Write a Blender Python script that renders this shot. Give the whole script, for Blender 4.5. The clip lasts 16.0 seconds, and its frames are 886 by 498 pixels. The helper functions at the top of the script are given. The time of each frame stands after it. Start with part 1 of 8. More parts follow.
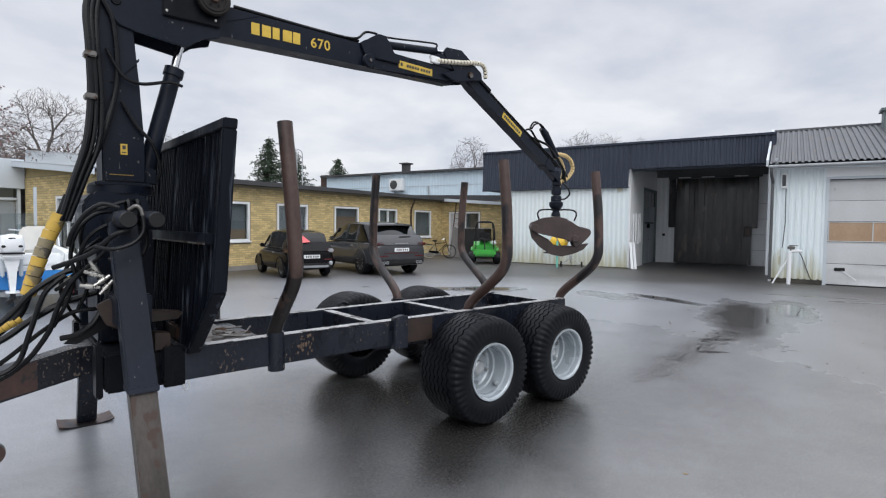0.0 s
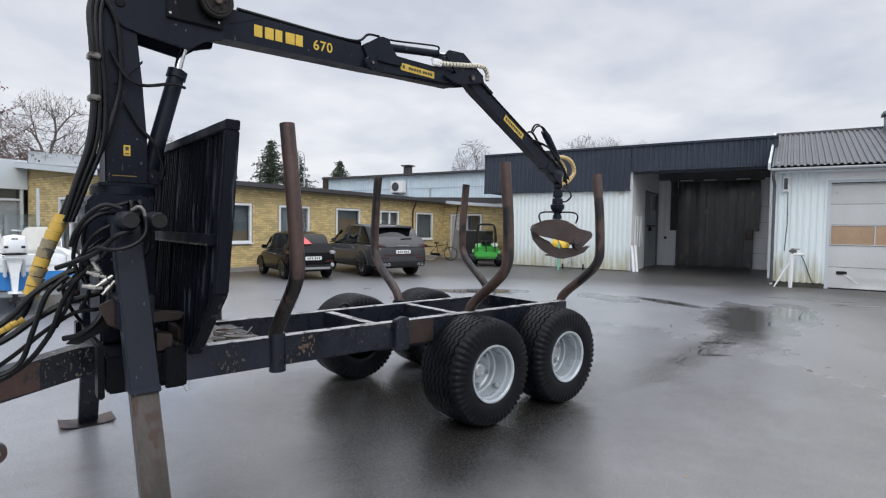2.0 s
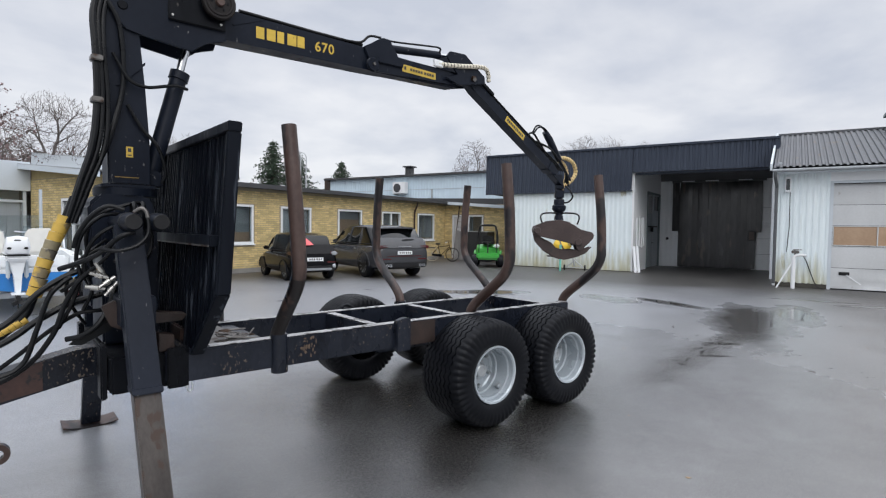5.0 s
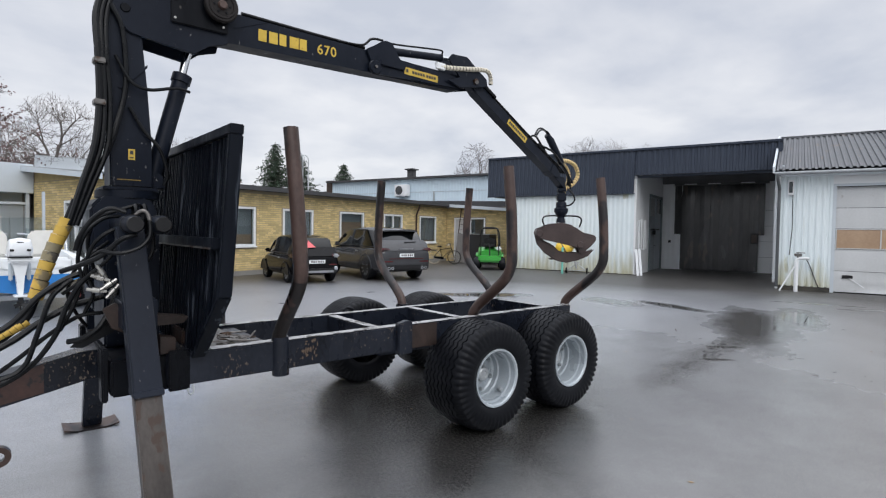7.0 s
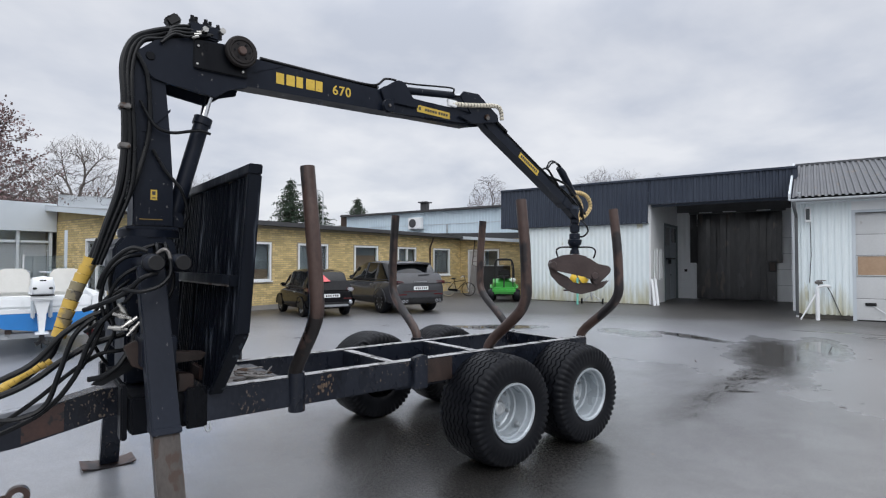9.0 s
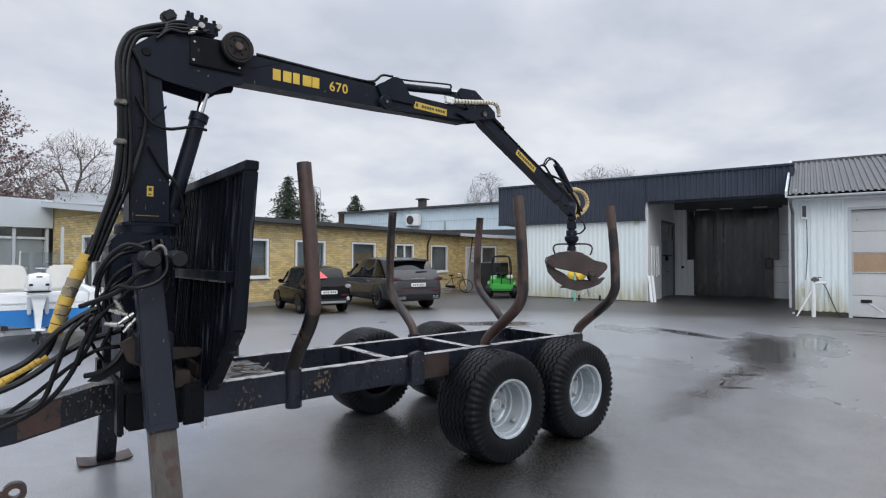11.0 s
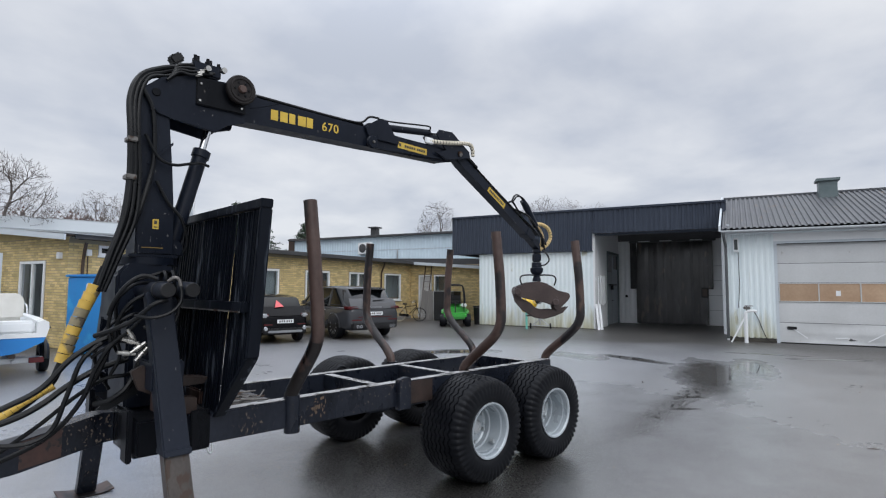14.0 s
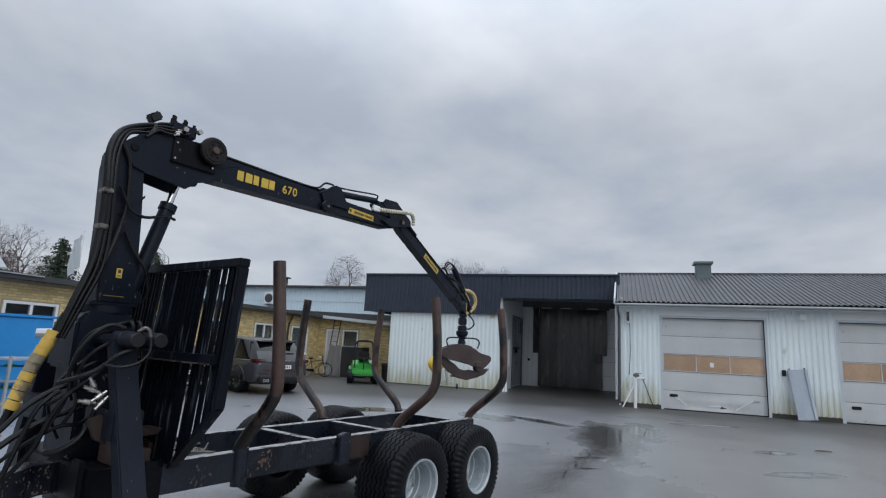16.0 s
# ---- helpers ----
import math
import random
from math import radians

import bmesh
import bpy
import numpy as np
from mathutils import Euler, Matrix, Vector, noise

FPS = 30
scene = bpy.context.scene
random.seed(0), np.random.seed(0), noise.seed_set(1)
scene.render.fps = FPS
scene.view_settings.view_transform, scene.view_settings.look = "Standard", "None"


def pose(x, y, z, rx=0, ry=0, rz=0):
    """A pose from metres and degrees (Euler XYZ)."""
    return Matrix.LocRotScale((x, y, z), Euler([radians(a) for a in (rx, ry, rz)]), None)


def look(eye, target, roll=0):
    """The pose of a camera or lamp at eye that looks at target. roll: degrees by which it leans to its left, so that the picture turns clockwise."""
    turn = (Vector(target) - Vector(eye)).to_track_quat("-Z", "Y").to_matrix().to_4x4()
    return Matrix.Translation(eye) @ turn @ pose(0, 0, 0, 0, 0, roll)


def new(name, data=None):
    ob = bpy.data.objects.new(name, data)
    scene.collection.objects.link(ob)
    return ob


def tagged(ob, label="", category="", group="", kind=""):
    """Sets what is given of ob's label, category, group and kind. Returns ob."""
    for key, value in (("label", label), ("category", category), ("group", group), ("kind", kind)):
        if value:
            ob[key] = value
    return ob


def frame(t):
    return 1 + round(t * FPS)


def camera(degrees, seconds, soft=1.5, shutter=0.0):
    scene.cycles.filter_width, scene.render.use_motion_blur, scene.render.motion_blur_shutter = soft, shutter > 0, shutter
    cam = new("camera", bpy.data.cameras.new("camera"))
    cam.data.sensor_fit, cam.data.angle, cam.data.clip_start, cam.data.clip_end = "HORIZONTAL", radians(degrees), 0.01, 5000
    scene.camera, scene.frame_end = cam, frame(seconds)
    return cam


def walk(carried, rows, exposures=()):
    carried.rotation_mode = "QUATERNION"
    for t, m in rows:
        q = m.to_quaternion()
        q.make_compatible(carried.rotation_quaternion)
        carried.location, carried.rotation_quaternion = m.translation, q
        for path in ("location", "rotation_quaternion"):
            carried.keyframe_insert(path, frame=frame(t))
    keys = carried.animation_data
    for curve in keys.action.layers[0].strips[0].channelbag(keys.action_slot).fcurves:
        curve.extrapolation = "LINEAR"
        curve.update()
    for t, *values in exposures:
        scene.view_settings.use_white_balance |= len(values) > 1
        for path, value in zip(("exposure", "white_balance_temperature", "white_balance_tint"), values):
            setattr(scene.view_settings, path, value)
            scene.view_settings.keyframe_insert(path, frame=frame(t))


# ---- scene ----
cam = camera(78.9, 16.0, 1.2)
PATH = [
    (0.0, (-3.261, -3.147, 1.701), (3.231, 4.447, 1.254), 0.61),
    (0.5, (-3.261, -3.154, 1.704), (3.194, 4.475, 1.333), 0.35),
    (1.0, (-3.265, -3.158, 1.698), (3.209, 4.453, 1.296), 0.51),
    (1.5, (-3.265, -3.153, 1.702), (3.215, 4.453, 1.303), 0.60),
    (2.0, (-3.265, -3.153, 1.699), (3.207, 4.459, 1.293), 0.80),
    (2.5, (-3.264, -3.149, 1.698), (3.190, 4.479, 1.301), 0.89),
    (3.0, (-3.267, -3.157, 1.699), (3.167, 4.489, 1.330), 0.79),
    (3.5, (-3.270, -3.159, 1.704), (3.144, 4.505, 1.342), 1.05),
    (4.0, (-3.274, -3.166, 1.698), (3.170, 4.472, 1.321), 0.95),
    (6.5, (-3.254, -3.146, 1.701), (3.176, 4.502, 1.306), 0.57),
    (7.0, (-3.261, -3.152, 1.701), (3.160, 4.506, 1.359), 0.83),
    (7.5, (-3.269, -3.163, 1.703), (3.075, 4.565, 1.526), 0.41),
    (8.0, (-3.284, -3.175, 1.712), (2.959, 4.636, 1.862), 0.35),
    (8.5, (-3.283, -3.174, 1.716), (2.938, 4.651, 1.981), 0.04),
    (9.0, (-3.281, -3.172, 1.715), (2.941, 4.653, 1.964), 0.03),
    (11.5, (-3.277, -3.182, 1.714), (3.005, 4.597, 1.893), 0.01),
    (12.0, (-3.272, -3.171, 1.716), (3.043, 4.581, 1.897), -0.13),
    (12.5, (-3.297, -3.166, 1.719), (2.916, 4.663, 2.057), -0.04),
    (13.0, (-3.415, -3.155, 1.735), (3.217, 4.303, 2.362), 0.64),
    (13.5, (-3.565, -3.191, 1.733), (3.243, 4.094, 2.487), 0.34),
    (14.0, (-3.737, -3.212, 1.735), (3.231, 3.925, 2.448), 0.23),
    (14.5, (-3.976, -3.146, 1.733), (3.440, 3.499, 2.656), -0.26),
    (15.0, (-4.147, -3.132, 1.745), (3.416, 3.294, 2.974), 2.26),
    (15.5, (-4.219, -3.161, 1.753), (3.539, 2.905, 3.490), 2.65),
    (16.0, (-4.328, -3.239, 1.765), (3.646, 2.525, 3.552), 2.85),
]
walk(cam, [(t, look(eye, target, roll)) for t, eye, target, roll in PATH],
     [(0.0, 0.57, 6350, 10), (7.0, 0.55, 6350, 10), (9.0, 0.49, 6300, 10), (12.5, 0.48, 6250, 10), (14.5, 0.34, 6230, 9), (16.0, 0.08, 6050, 8)])

# ---- sky and light: a bright overcast day, zenith brighter than the horizon ----
SUN_EL, SUN_AZ = radians(38), radians(200)
world = bpy.data.worlds.new("overcast")
scene.world = world
world.use_nodes = True
wn, wl = world.node_tree.nodes, world.node_tree.links
wn.clear()


def wnode(kind, **values):
    node = wn.new(kind)
    for key, value in values.items():
        node.inputs[key].default_value = value
    return node


def build_world():
    out, back = wn.new("ShaderNodeOutputWorld"), wnode("ShaderNodeBackground", Strength=1.0)
    sky = wn.new("ShaderNodeTexSky")
    sky.sky_type, sky.sun_disc = "NISHITA", False
    sky.sun_elevation, sky.sun_rotation = SUN_EL, SUN_AZ
    dim = wn.new("ShaderNodeVectorMath")
    dim.operation = "SCALE"
    dim.inputs["Scale"].default_value = 0.07
    wl.new(sky.outputs[0], dim.inputs[0])
    co = wn.new("ShaderNodeTexCoord")
    # clouds: the direction laid on a flat cloud layer
    sep = wn.new("ShaderNodeSeparateXYZ")
    wl.new(co.outputs["Generated"], sep.inputs[0])
    lift = wn.new("ShaderNodeMath")
    lift.operation = "ADD"
    lift.inputs[1].default_value = 0.22
    up = wn.new("ShaderNodeMath")
    up.operation = "MAXIMUM"
    up.inputs[1].default_value = 0.0
    wl.new(sep.outputs[2], up.inputs[0])
    wl.new(up.outputs[0], lift.inputs[0])
    flat = wn.new("ShaderNodeCombineXYZ")
    for n in (0, 1):
        div = wn.new("ShaderNodeMath")
        div.operation = "DIVIDE"
        wl.new(sep.outputs[n], div.inputs[0])
        wl.new(lift.outputs[0], div.inputs[1])
        wl.new(div.outputs[0], flat.inputs[n])
    big = wnode("ShaderNodeTexNoise", Scale=1.15, Detail=6.0, Roughness=0.50, Distortion=0.20)
    fine = wnode("ShaderNodeTexNoise", Scale=3.2, Detail=6.0, Roughness=0.52)
    wl.new(flat.outputs[0], big.inputs["Vector"])
    wl.new(flat.outputs[0], fine.inputs["Vector"])
    both = wn.new("ShaderNodeMath")
    both.operation = "MULTIPLY_ADD"
    both.inputs[1].default_value = 0.35
    wl.new(fine.outputs[0], both.inputs[0])
    wl.new(big.outputs[0], both.inputs[2])
    ramp = wn.new("ShaderNodeValToRGB")
    ramp.color_ramp.elements[0].position, ramp.color_ramp.elements[0].color = 0.53, (0.42, 0.44, 0.49, 1)
    ramp.color_ramp.elements[1].position, ramp.color_ramp.elements[1].color = 0.81, (0.605, 0.605, 0.618, 1)
    wl.new(both.outputs[0], ramp.inputs[0])
    # overcast gradient
    grad = wn.new("ShaderNodeMapRange")
    grad.interpolation_type = "SMOOTHSTEP"
    for key, value in (("From Min", 0.36), ("From Max", 1.0), ("To Min", 1.0), ("To Max", 3.2)):
        grad.inputs[key].default_value = value
    wl.new(sep.outputs[2], grad.inputs["Value"])
    cloud = wn.new("ShaderNodeVectorMath")
    cloud.operation = "SCALE"
    wl.new(ramp.outputs[0], cloud.inputs[0])
    wl.new(grad.outputs[0], cloud.inputs["Scale"])
    mix = wn.new("ShaderNodeMix")
    mix.data_type = "RGBA"
    mix.inputs["Factor"].default_value = 0.93
    wl.new(dim.outputs[0], mix.inputs["A"])
    wl.new(cloud.outputs[0], mix.inputs["B"])
    wl.new(mix.outputs["Result"], back.inputs["Color"])
    wl.new(back.outputs[0], out.inputs[0])


build_world()
sun = new("sun", bpy.data.lights.new("sun", "SUN"))
sun.data.energy, sun.data.angle, sun.data.color = 0.7, radians(40), (1.0, 0.97, 0.93)
sun.matrix_world = look((0, 0, 0), (-math.cos(SUN_EL) * math.sin(SUN_AZ), -math.cos(SUN_EL) * math.cos(SUN_AZ), -math.sin(SUN_EL)))

# ---- materials ----


def surf(name, c1, c2, rough=(0.5, 0.7), metal=0.0, scale=2.0, fine=40.0, bump=0.1, wear=None, wear_at=0.62, wear_scale=6.0,
         stretch=(1, 1, 1), random_tone=0.0, coat=0.0, spec=0.5, patches=0.0, whole=False):
    """A procedural surface: two colours mixed by coarse and fine noise, worn or stained spots, fine relief."""
    m = bpy.data.materials.new(name)
    m.use_nodes = True
    n, l = m.node_tree.nodes, m.node_tree.links
    b = n["Principled BSDF"]
    co, mp = n.new("ShaderNodeTexCoord"), n.new("ShaderNodeMapping")
    mp.inputs["Scale"].default_value = stretch
    l.new(n.new("ShaderNodeNewGeometry").outputs["Position"] if whole else co.outputs["Object"], mp.inputs[0])

    def noise_tex(s, detail=4.0):
        t = n.new("ShaderNodeTexNoise")
        t.inputs["Scale"].default_value, t.inputs["Detail"].default_value = s, detail
        l.new(mp.outputs[0], t.inputs["Vector"])
        return t

    coarse, grain = noise_tex(scale), noise_tex(fine)
    add = n.new("ShaderNodeMath")
    add.operation = "MULTIPLY_ADD"
    add.inputs[1].default_value = 0.45
    l.new(grain.outputs[0], add.inputs[0])
    l.new(coarse.outputs[0], add.inputs[2])
    fac = n.new("ShaderNodeMapRange")
    fac.inputs["From Min"].default_value, fac.inputs["From Max"].default_value = 0.45, 1.0
    l.new(add.outputs[0], fac.inputs["Value"])
    mix = n.new("ShaderNodeMix")
    mix.data_type = "RGBA"
    mix.inputs["A"].default_value, mix.inputs["B"].default_value = (*c1, 1), (*c2, 1)
    l.new(fac.outputs[0], mix.inputs["Factor"])
    colour = mix.outputs["Result"]
    if wear:
        spots = noise_tex(wear_scale, 6.0)
        cut = n.new("ShaderNodeMapRange")
        cut.inputs["From Min"].default_value, cut.inputs["From Max"].default_value = wear_at, wear_at + 0.05
        worn = spots.outputs[0]
        if patches:
            # chips gather in patches
            gather = n.new("ShaderNodeMath")
            gather.operation = "MULTIPLY_ADD"
            gather.inputs[1].default_value = patches
            l.new(noise_tex(2.3, 2.0).outputs[0], gather.inputs[0])
            l.new(worn, gather.inputs[2])
            worn = gather.outputs[0]
        l.new(worn, cut.inputs["Value"])
        mix2 = n.new("ShaderNodeMix")
        mix2.data_type = "RGBA"
        mix2.inputs["B"].default_value = (*wear, 1)
        l.new(cut.outputs[0], mix2.inputs["Factor"])
        l.new(colour, mix2.inputs["A"])
        colour = mix2.outputs["Result"]
    if random_tone:
        info, tone = n.new("ShaderNodeObjectInfo"), n.new("ShaderNodeHueSaturation")
        rng = n.new("ShaderNodeMapRange")
        rng.inputs["To Min"].default_value, rng.inputs["To Max"].default_value = 1 - random_tone, 1 + random_tone
        l.new(info.outputs["Random"], rng.inputs["Value"])
        l.new(rng.outputs[0], tone.inputs["Value"])
        l.new(colour, tone.inputs["Color"])
        colour = tone.outputs[0]
    l.new(colour, b.inputs["Base Color"])
    rr = n.new("ShaderNodeMapRange")
    rr.inputs["From Min"].default_value, rr.inputs["From Max"].default_value = 0.3, 0.7
    rr.inputs["To Min"].default_value, rr.inputs["To Max"].default_value = rough
    l.new(coarse.outputs[0], rr.inputs["Value"])
    l.new(rr.outputs[0], b.inputs["Roughness"])
    b.inputs["Metallic"].default_value = metal
    b.inputs["Specular IOR Level"].default_value = spec
    if coat:
        b.inputs["Coat Weight"].default_value, b.inputs["Coat Roughness"].default_value = coat, 0.06
    if bump:
        bp = n.new("ShaderNodeBump")
        bp.inputs["Strength"].default_value, bp.inputs["Distance"].default_value = bump, 0.01
        l.new(add.outputs[0], bp.inputs["Height"])
        l.new(bp.outputs[0], b.inputs["Normal"])
    return m


def glass_dark(name, tint=(0.02, 0.025, 0.03), rough=0.03):
    m = bpy.data.materials.new(name)
    m.use_nodes = True
    b = m.node_tree.nodes["Principled BSDF"]
    b.inputs["Base Color"].default_value, b.inputs["Roughness"].default_value = (*tint, 1), rough
    b.inputs["Specular IOR Level"].default_value = 0.6
    return m


# water lying on the yard: centre x, y, half length, half width, turn
POOLS = ((7.9, 0.92, 2.3, 0.62, 21), (9.5, 0.62, 1.5, 0.42, 20), (9.0, 3.05, 1.0, 0.24, 75), (5.25, 0.28, 0.28, 0.09, -40), (4.3, 0.0, 0.22, 0.06, -40),
         (8.5, 4.4, 0.8, 0.42, 78), (6.8, 7.15, 1.2, 0.45, -35), (8.8, -2.2, 0.40, 0.22, -45), (6.7, -2.75, 0.55, 0.20, -45), (12.45, 1.2, 0.9, 0.12, -70), (12.4, -0.25, 0.9, 0.20, -55))

SEAM = (4.3, 0.22, 2.6, 0.26, 8)  # damp crumbling seam that runs into the large pool


def wet_asphalt():
    """Soaked asphalt: dark stones under a film of water, smooth where it lies in pools, dirty and rough by the
    buildings. Base tones also carry the trailer's dark reflection and the sky sheen.
    """
    m = bpy.data.materials.new("wet asphalt")
    m.use_nodes = True
    n, l = m.node_tree.nodes, m.node_tree.links
    b = n["Principled BSDF"]
    place = n.new("ShaderNodeNewGeometry").outputs["Position"]

    def noise_tex(s, detail=5.0, rough=0.5, stretch=None):
        t = n.new("ShaderNodeTexNoise")
        t.inputs["Scale"].default_value, t.inputs["Detail"].default_value, t.inputs["Roughness"].default_value = s, detail, rough
        if stretch:
            mp = n.new("ShaderNodeMapping")
            mp.inputs["Scale"].default_value, mp.inputs["Rotation"].default_value = stretch, (0, 0, 0.35)
            l.new(place, mp.inputs[0])
            l.new(mp.outputs[0], t.inputs["Vector"])
        else:
            l.new(place, t.inputs["Vector"])
        return t.outputs[0]

    def ranged(src, a, c, to0, to1):
        r = n.new("ShaderNodeMapRange")
        for key, v in (("From Min", a), ("From Max", c), ("To Min", to0), ("To Max", to1)):
            r.inputs[key].default_value = v
        l.new(src, r.inputs["Value"])
        return r.outputs[0]

    def math2(kind, a, c, third=None):
        q = n.new("ShaderNodeMath")
        q.operation = kind
        for k, v in enumerate((a, c, third)):
            if v is None:
                continue
            if isinstance(v, (int, float)):
                q.inputs[k].default_value = v
            else:
                l.new(v, q.inputs[k])
        return q.outputs[0]

    def blend(fac, a, c):
        q = n.new("ShaderNodeMix")
        q.data_type = "RGBA"
        for key, v in (("Factor", fac), ("A", a), ("B", c)):
            if isinstance(v, tuple):
                q.inputs[key].default_value = (*v, 1)
            elif isinstance(v, float):
                q.inputs[key].default_value = v
            else:
                l.new(v, q.inputs[key])
        return q.outputs["Result"]

    large, mid, small, grit, stone = noise_tex(0.16, 4), noise_tex(0.9, 6, 0.6), noise_tex(7, 5, 0.65), noise_tex(42, 4, 0.7), noise_tex(130, 2)
    tone = math2("MULTIPLY_ADD", small, 0.45, mid)
    # distance from the trailer, for the dark reflection painted round it
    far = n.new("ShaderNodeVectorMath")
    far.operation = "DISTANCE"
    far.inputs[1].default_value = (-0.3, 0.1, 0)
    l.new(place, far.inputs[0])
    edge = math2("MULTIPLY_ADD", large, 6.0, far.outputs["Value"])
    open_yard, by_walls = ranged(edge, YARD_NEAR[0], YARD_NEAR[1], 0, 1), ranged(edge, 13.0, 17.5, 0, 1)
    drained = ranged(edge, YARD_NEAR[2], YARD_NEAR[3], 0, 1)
    # pools: soft uneven rims
    wobble = math2("MULTIPLY_ADD", noise_tex(1.7, 4, 0.55), 1.2, -0.6)
    pool = seam = None
    for x, y, rx, ry, turn in (*POOLS, SEAM):
        mp = n.new("ShaderNodeMapping")
        mp.vector_type = "TEXTURE"
        mp.inputs["Location"].default_value, mp.inputs["Rotation"].default_value, mp.inputs["Scale"].default_value = (x, y, 0), (0, 0, radians(turn)), (rx, ry, 1.0)
        l.new(place, mp.inputs[0])
        ln = n.new("ShaderNodeVectorMath")
        ln.operation = "LENGTH"
        l.new(mp.outputs[0], ln.inputs[0])
        d = math2("ADD", ln.outputs["Value"], wobble)
        one = ranged(d, 1.30, 0.50, 0, 1)
        if (x, y) == SEAM[:2]:
            seam = one
            continue
        pool = one if pool is None else math2("MAXIMUM", pool, one)
    # dark tone round the trailer paints its mirrored dark; paler beyond, for sky sheen
    mirrored_dark = blend(ranged(tone, 0.50, 0.95, 0, 1), MIRRORED_TONES[0], MIRRORED_TONES[1])
    thin = blend(ranged(tone, 0.52, 0.86, 0, 1), MIRRORED_TONES[2], MIRRORED_TONES[3])
    # browner and darker towards -y; bluish and paler towards +y, sky sheen put into the colour
    across = n.new("ShaderNodeSeparateXYZ")
    l.new(place, across.inputs[0])
    lee = math2("MULTIPLY_ADD", mid, 2.0, across.outputs[1])
    thin = blend(ranged(lee, 1.2, -1.2, 0, 1), thin, blend(ranged(tone, 0.52, 0.86, 0, 1), (0.092, 0.089, 0.085), (0.142, 0.138, 0.132)))
    thin = blend(ranged(lee, 1.4, 3.6, 0, 1), thin, blend(ranged(tone, 0.52, 0.86, 0, 1), (0.185, 0.193, 0.212), (0.250, 0.259, 0.280)))
    dirty = blend(ranged(tone, 0.50, 0.88, 0, 1), (0.027, 0.0245, 0.0225), (0.060, 0.056, 0.052))
    colour = blend(by_walls, blend(open_yard, mirrored_dark, thin), dirty)
    colour = blend(ranged(grit, 0.56, 0.68, 0, 0.36), colour, (0.20, 0.195, 0.185))
    colour = blend(ranged(stone, 0.52, 0.36, 0, 0.55), colour, (0.016, 0.015, 0.014))
    # pale scuffs left by dragged steel, brown clay washed out below the doors
    colour = blend(ranged(noise_tex(1.3, 5, 0.62, (0.9, 5.5, 1.0)), 0.66, 0.85, 0, 0.16), colour, (0.30, 0.30, 0.295))
    colour = blend(ranged(seam, 0, 1, 0, 0.5), colour, (0.035, 0.032, 0.028))
    colour = blend(pool, colour, (0.030, 0.027, 0.023))
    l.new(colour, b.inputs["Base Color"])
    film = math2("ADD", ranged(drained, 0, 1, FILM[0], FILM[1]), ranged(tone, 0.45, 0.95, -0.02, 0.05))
    film = math2("ADD", film, ranged(by_walls, 0, 1, 0.0, 0.10))
    film = math2("MULTIPLY", film, ranged(pool, 0, 1, 1.0, 0.12))
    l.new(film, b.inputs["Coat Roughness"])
    b.inputs["Roughness"].default_value, b.inputs["Specular IOR Level"].default_value = 0.5, 0.4
    # grains that stand out of the water film
    bare = math2("MULTIPLY_ADD", grit, 0.9, stone)
    wet = math2("MULTIPLY", ranged(by_walls, 0, 1, 1.0, 0.30), ranged(bare, 0.94, 1.08, 1.0, 0.50))
    l.new(math2("MAXIMUM", wet, pool), b.inputs["Coat Weight"])
    b.inputs["Coat IOR"].default_value = FILM[2]
    high = math2("MULTIPLY_ADD", grit, 0.5, stone)
    ripple = math2("MULTIPLY_ADD", small, 2.2, high)
    bp, cp = n.new("ShaderNodeBump"), n.new("ShaderNodeBump")
    bp.inputs["Strength"].default_value, bp.inputs["Distance"].default_value = 0.5, 0.006
    cp.inputs["Distance"].default_value = 0.004
    l.new(ranged(pool, 0, 1, FILM[3], 0.0), cp.inputs["Strength"])
    for node, socket, height in ((bp, "Normal", high), (cp, "Coat Normal", ripple)):
        l.new(height, node.inputs["Height"])
        l.new(node.outputs[0], b.inputs[socket])
    return m


# first two: dark reflection painted round the trailer; last two: sky sheen in the colour
MIRRORED_TONES = ((0.007, 0.0064, 0.0058), (0.030, 0.0285, 0.0265), (0.125, 0.127, 0.131), (0.190, 0.193, 0.199))
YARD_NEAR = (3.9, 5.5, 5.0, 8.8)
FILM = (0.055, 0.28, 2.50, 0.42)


def fired_brick(name, c1, c2):
    """Yellow facing brick: each brick has its own tone."""
    m = surf(name, c1, c2, (0.75, 0.9), scale=3, fine=60, bump=0.2)
    n, l = m.node_tree.nodes, m.node_tree.links
    b = n["Principled BSDF"]
    old = b.inputs["Base Color"].links[0].from_socket
    geo, info, add, fr = n.new("ShaderNodeNewGeometry"), n.new("ShaderNodeObjectInfo"), n.new("ShaderNodeMath"), n.new("ShaderNodeMath")
    add.operation, fr.operation = "ADD", "FRACT"
    l.new(geo.outputs["Random Per Island"], add.inputs[0])
    l.new(info.outputs["Random"], add.inputs[1])
    l.new(add.outputs[0], fr.inputs[0])
    ramp = n.new("ShaderNodeValToRGB")
    for k, (pos, col) in enumerate(((0.0, (0.72, 0.70, 0.66, 1)), (1.0, (1.12, 1.08, 1.0, 1)))):
        ramp.color_ramp.elements[k].position, ramp.color_ramp.elements[k].color = pos, col
    l.new(fr.outputs[0], ramp.inputs[0])
    mix = n.new("ShaderNodeMix")
    mix.data_type, mix.blend_type = "RGBA", "MULTIPLY"
    mix.inputs["Factor"].default_value = 1.0
    l.new(old, mix.inputs["A"])
    l.new(ramp.outputs[0], mix.inputs["B"])
    l.new(mix.outputs["Result"], b.inputs["Base Color"])
    return m


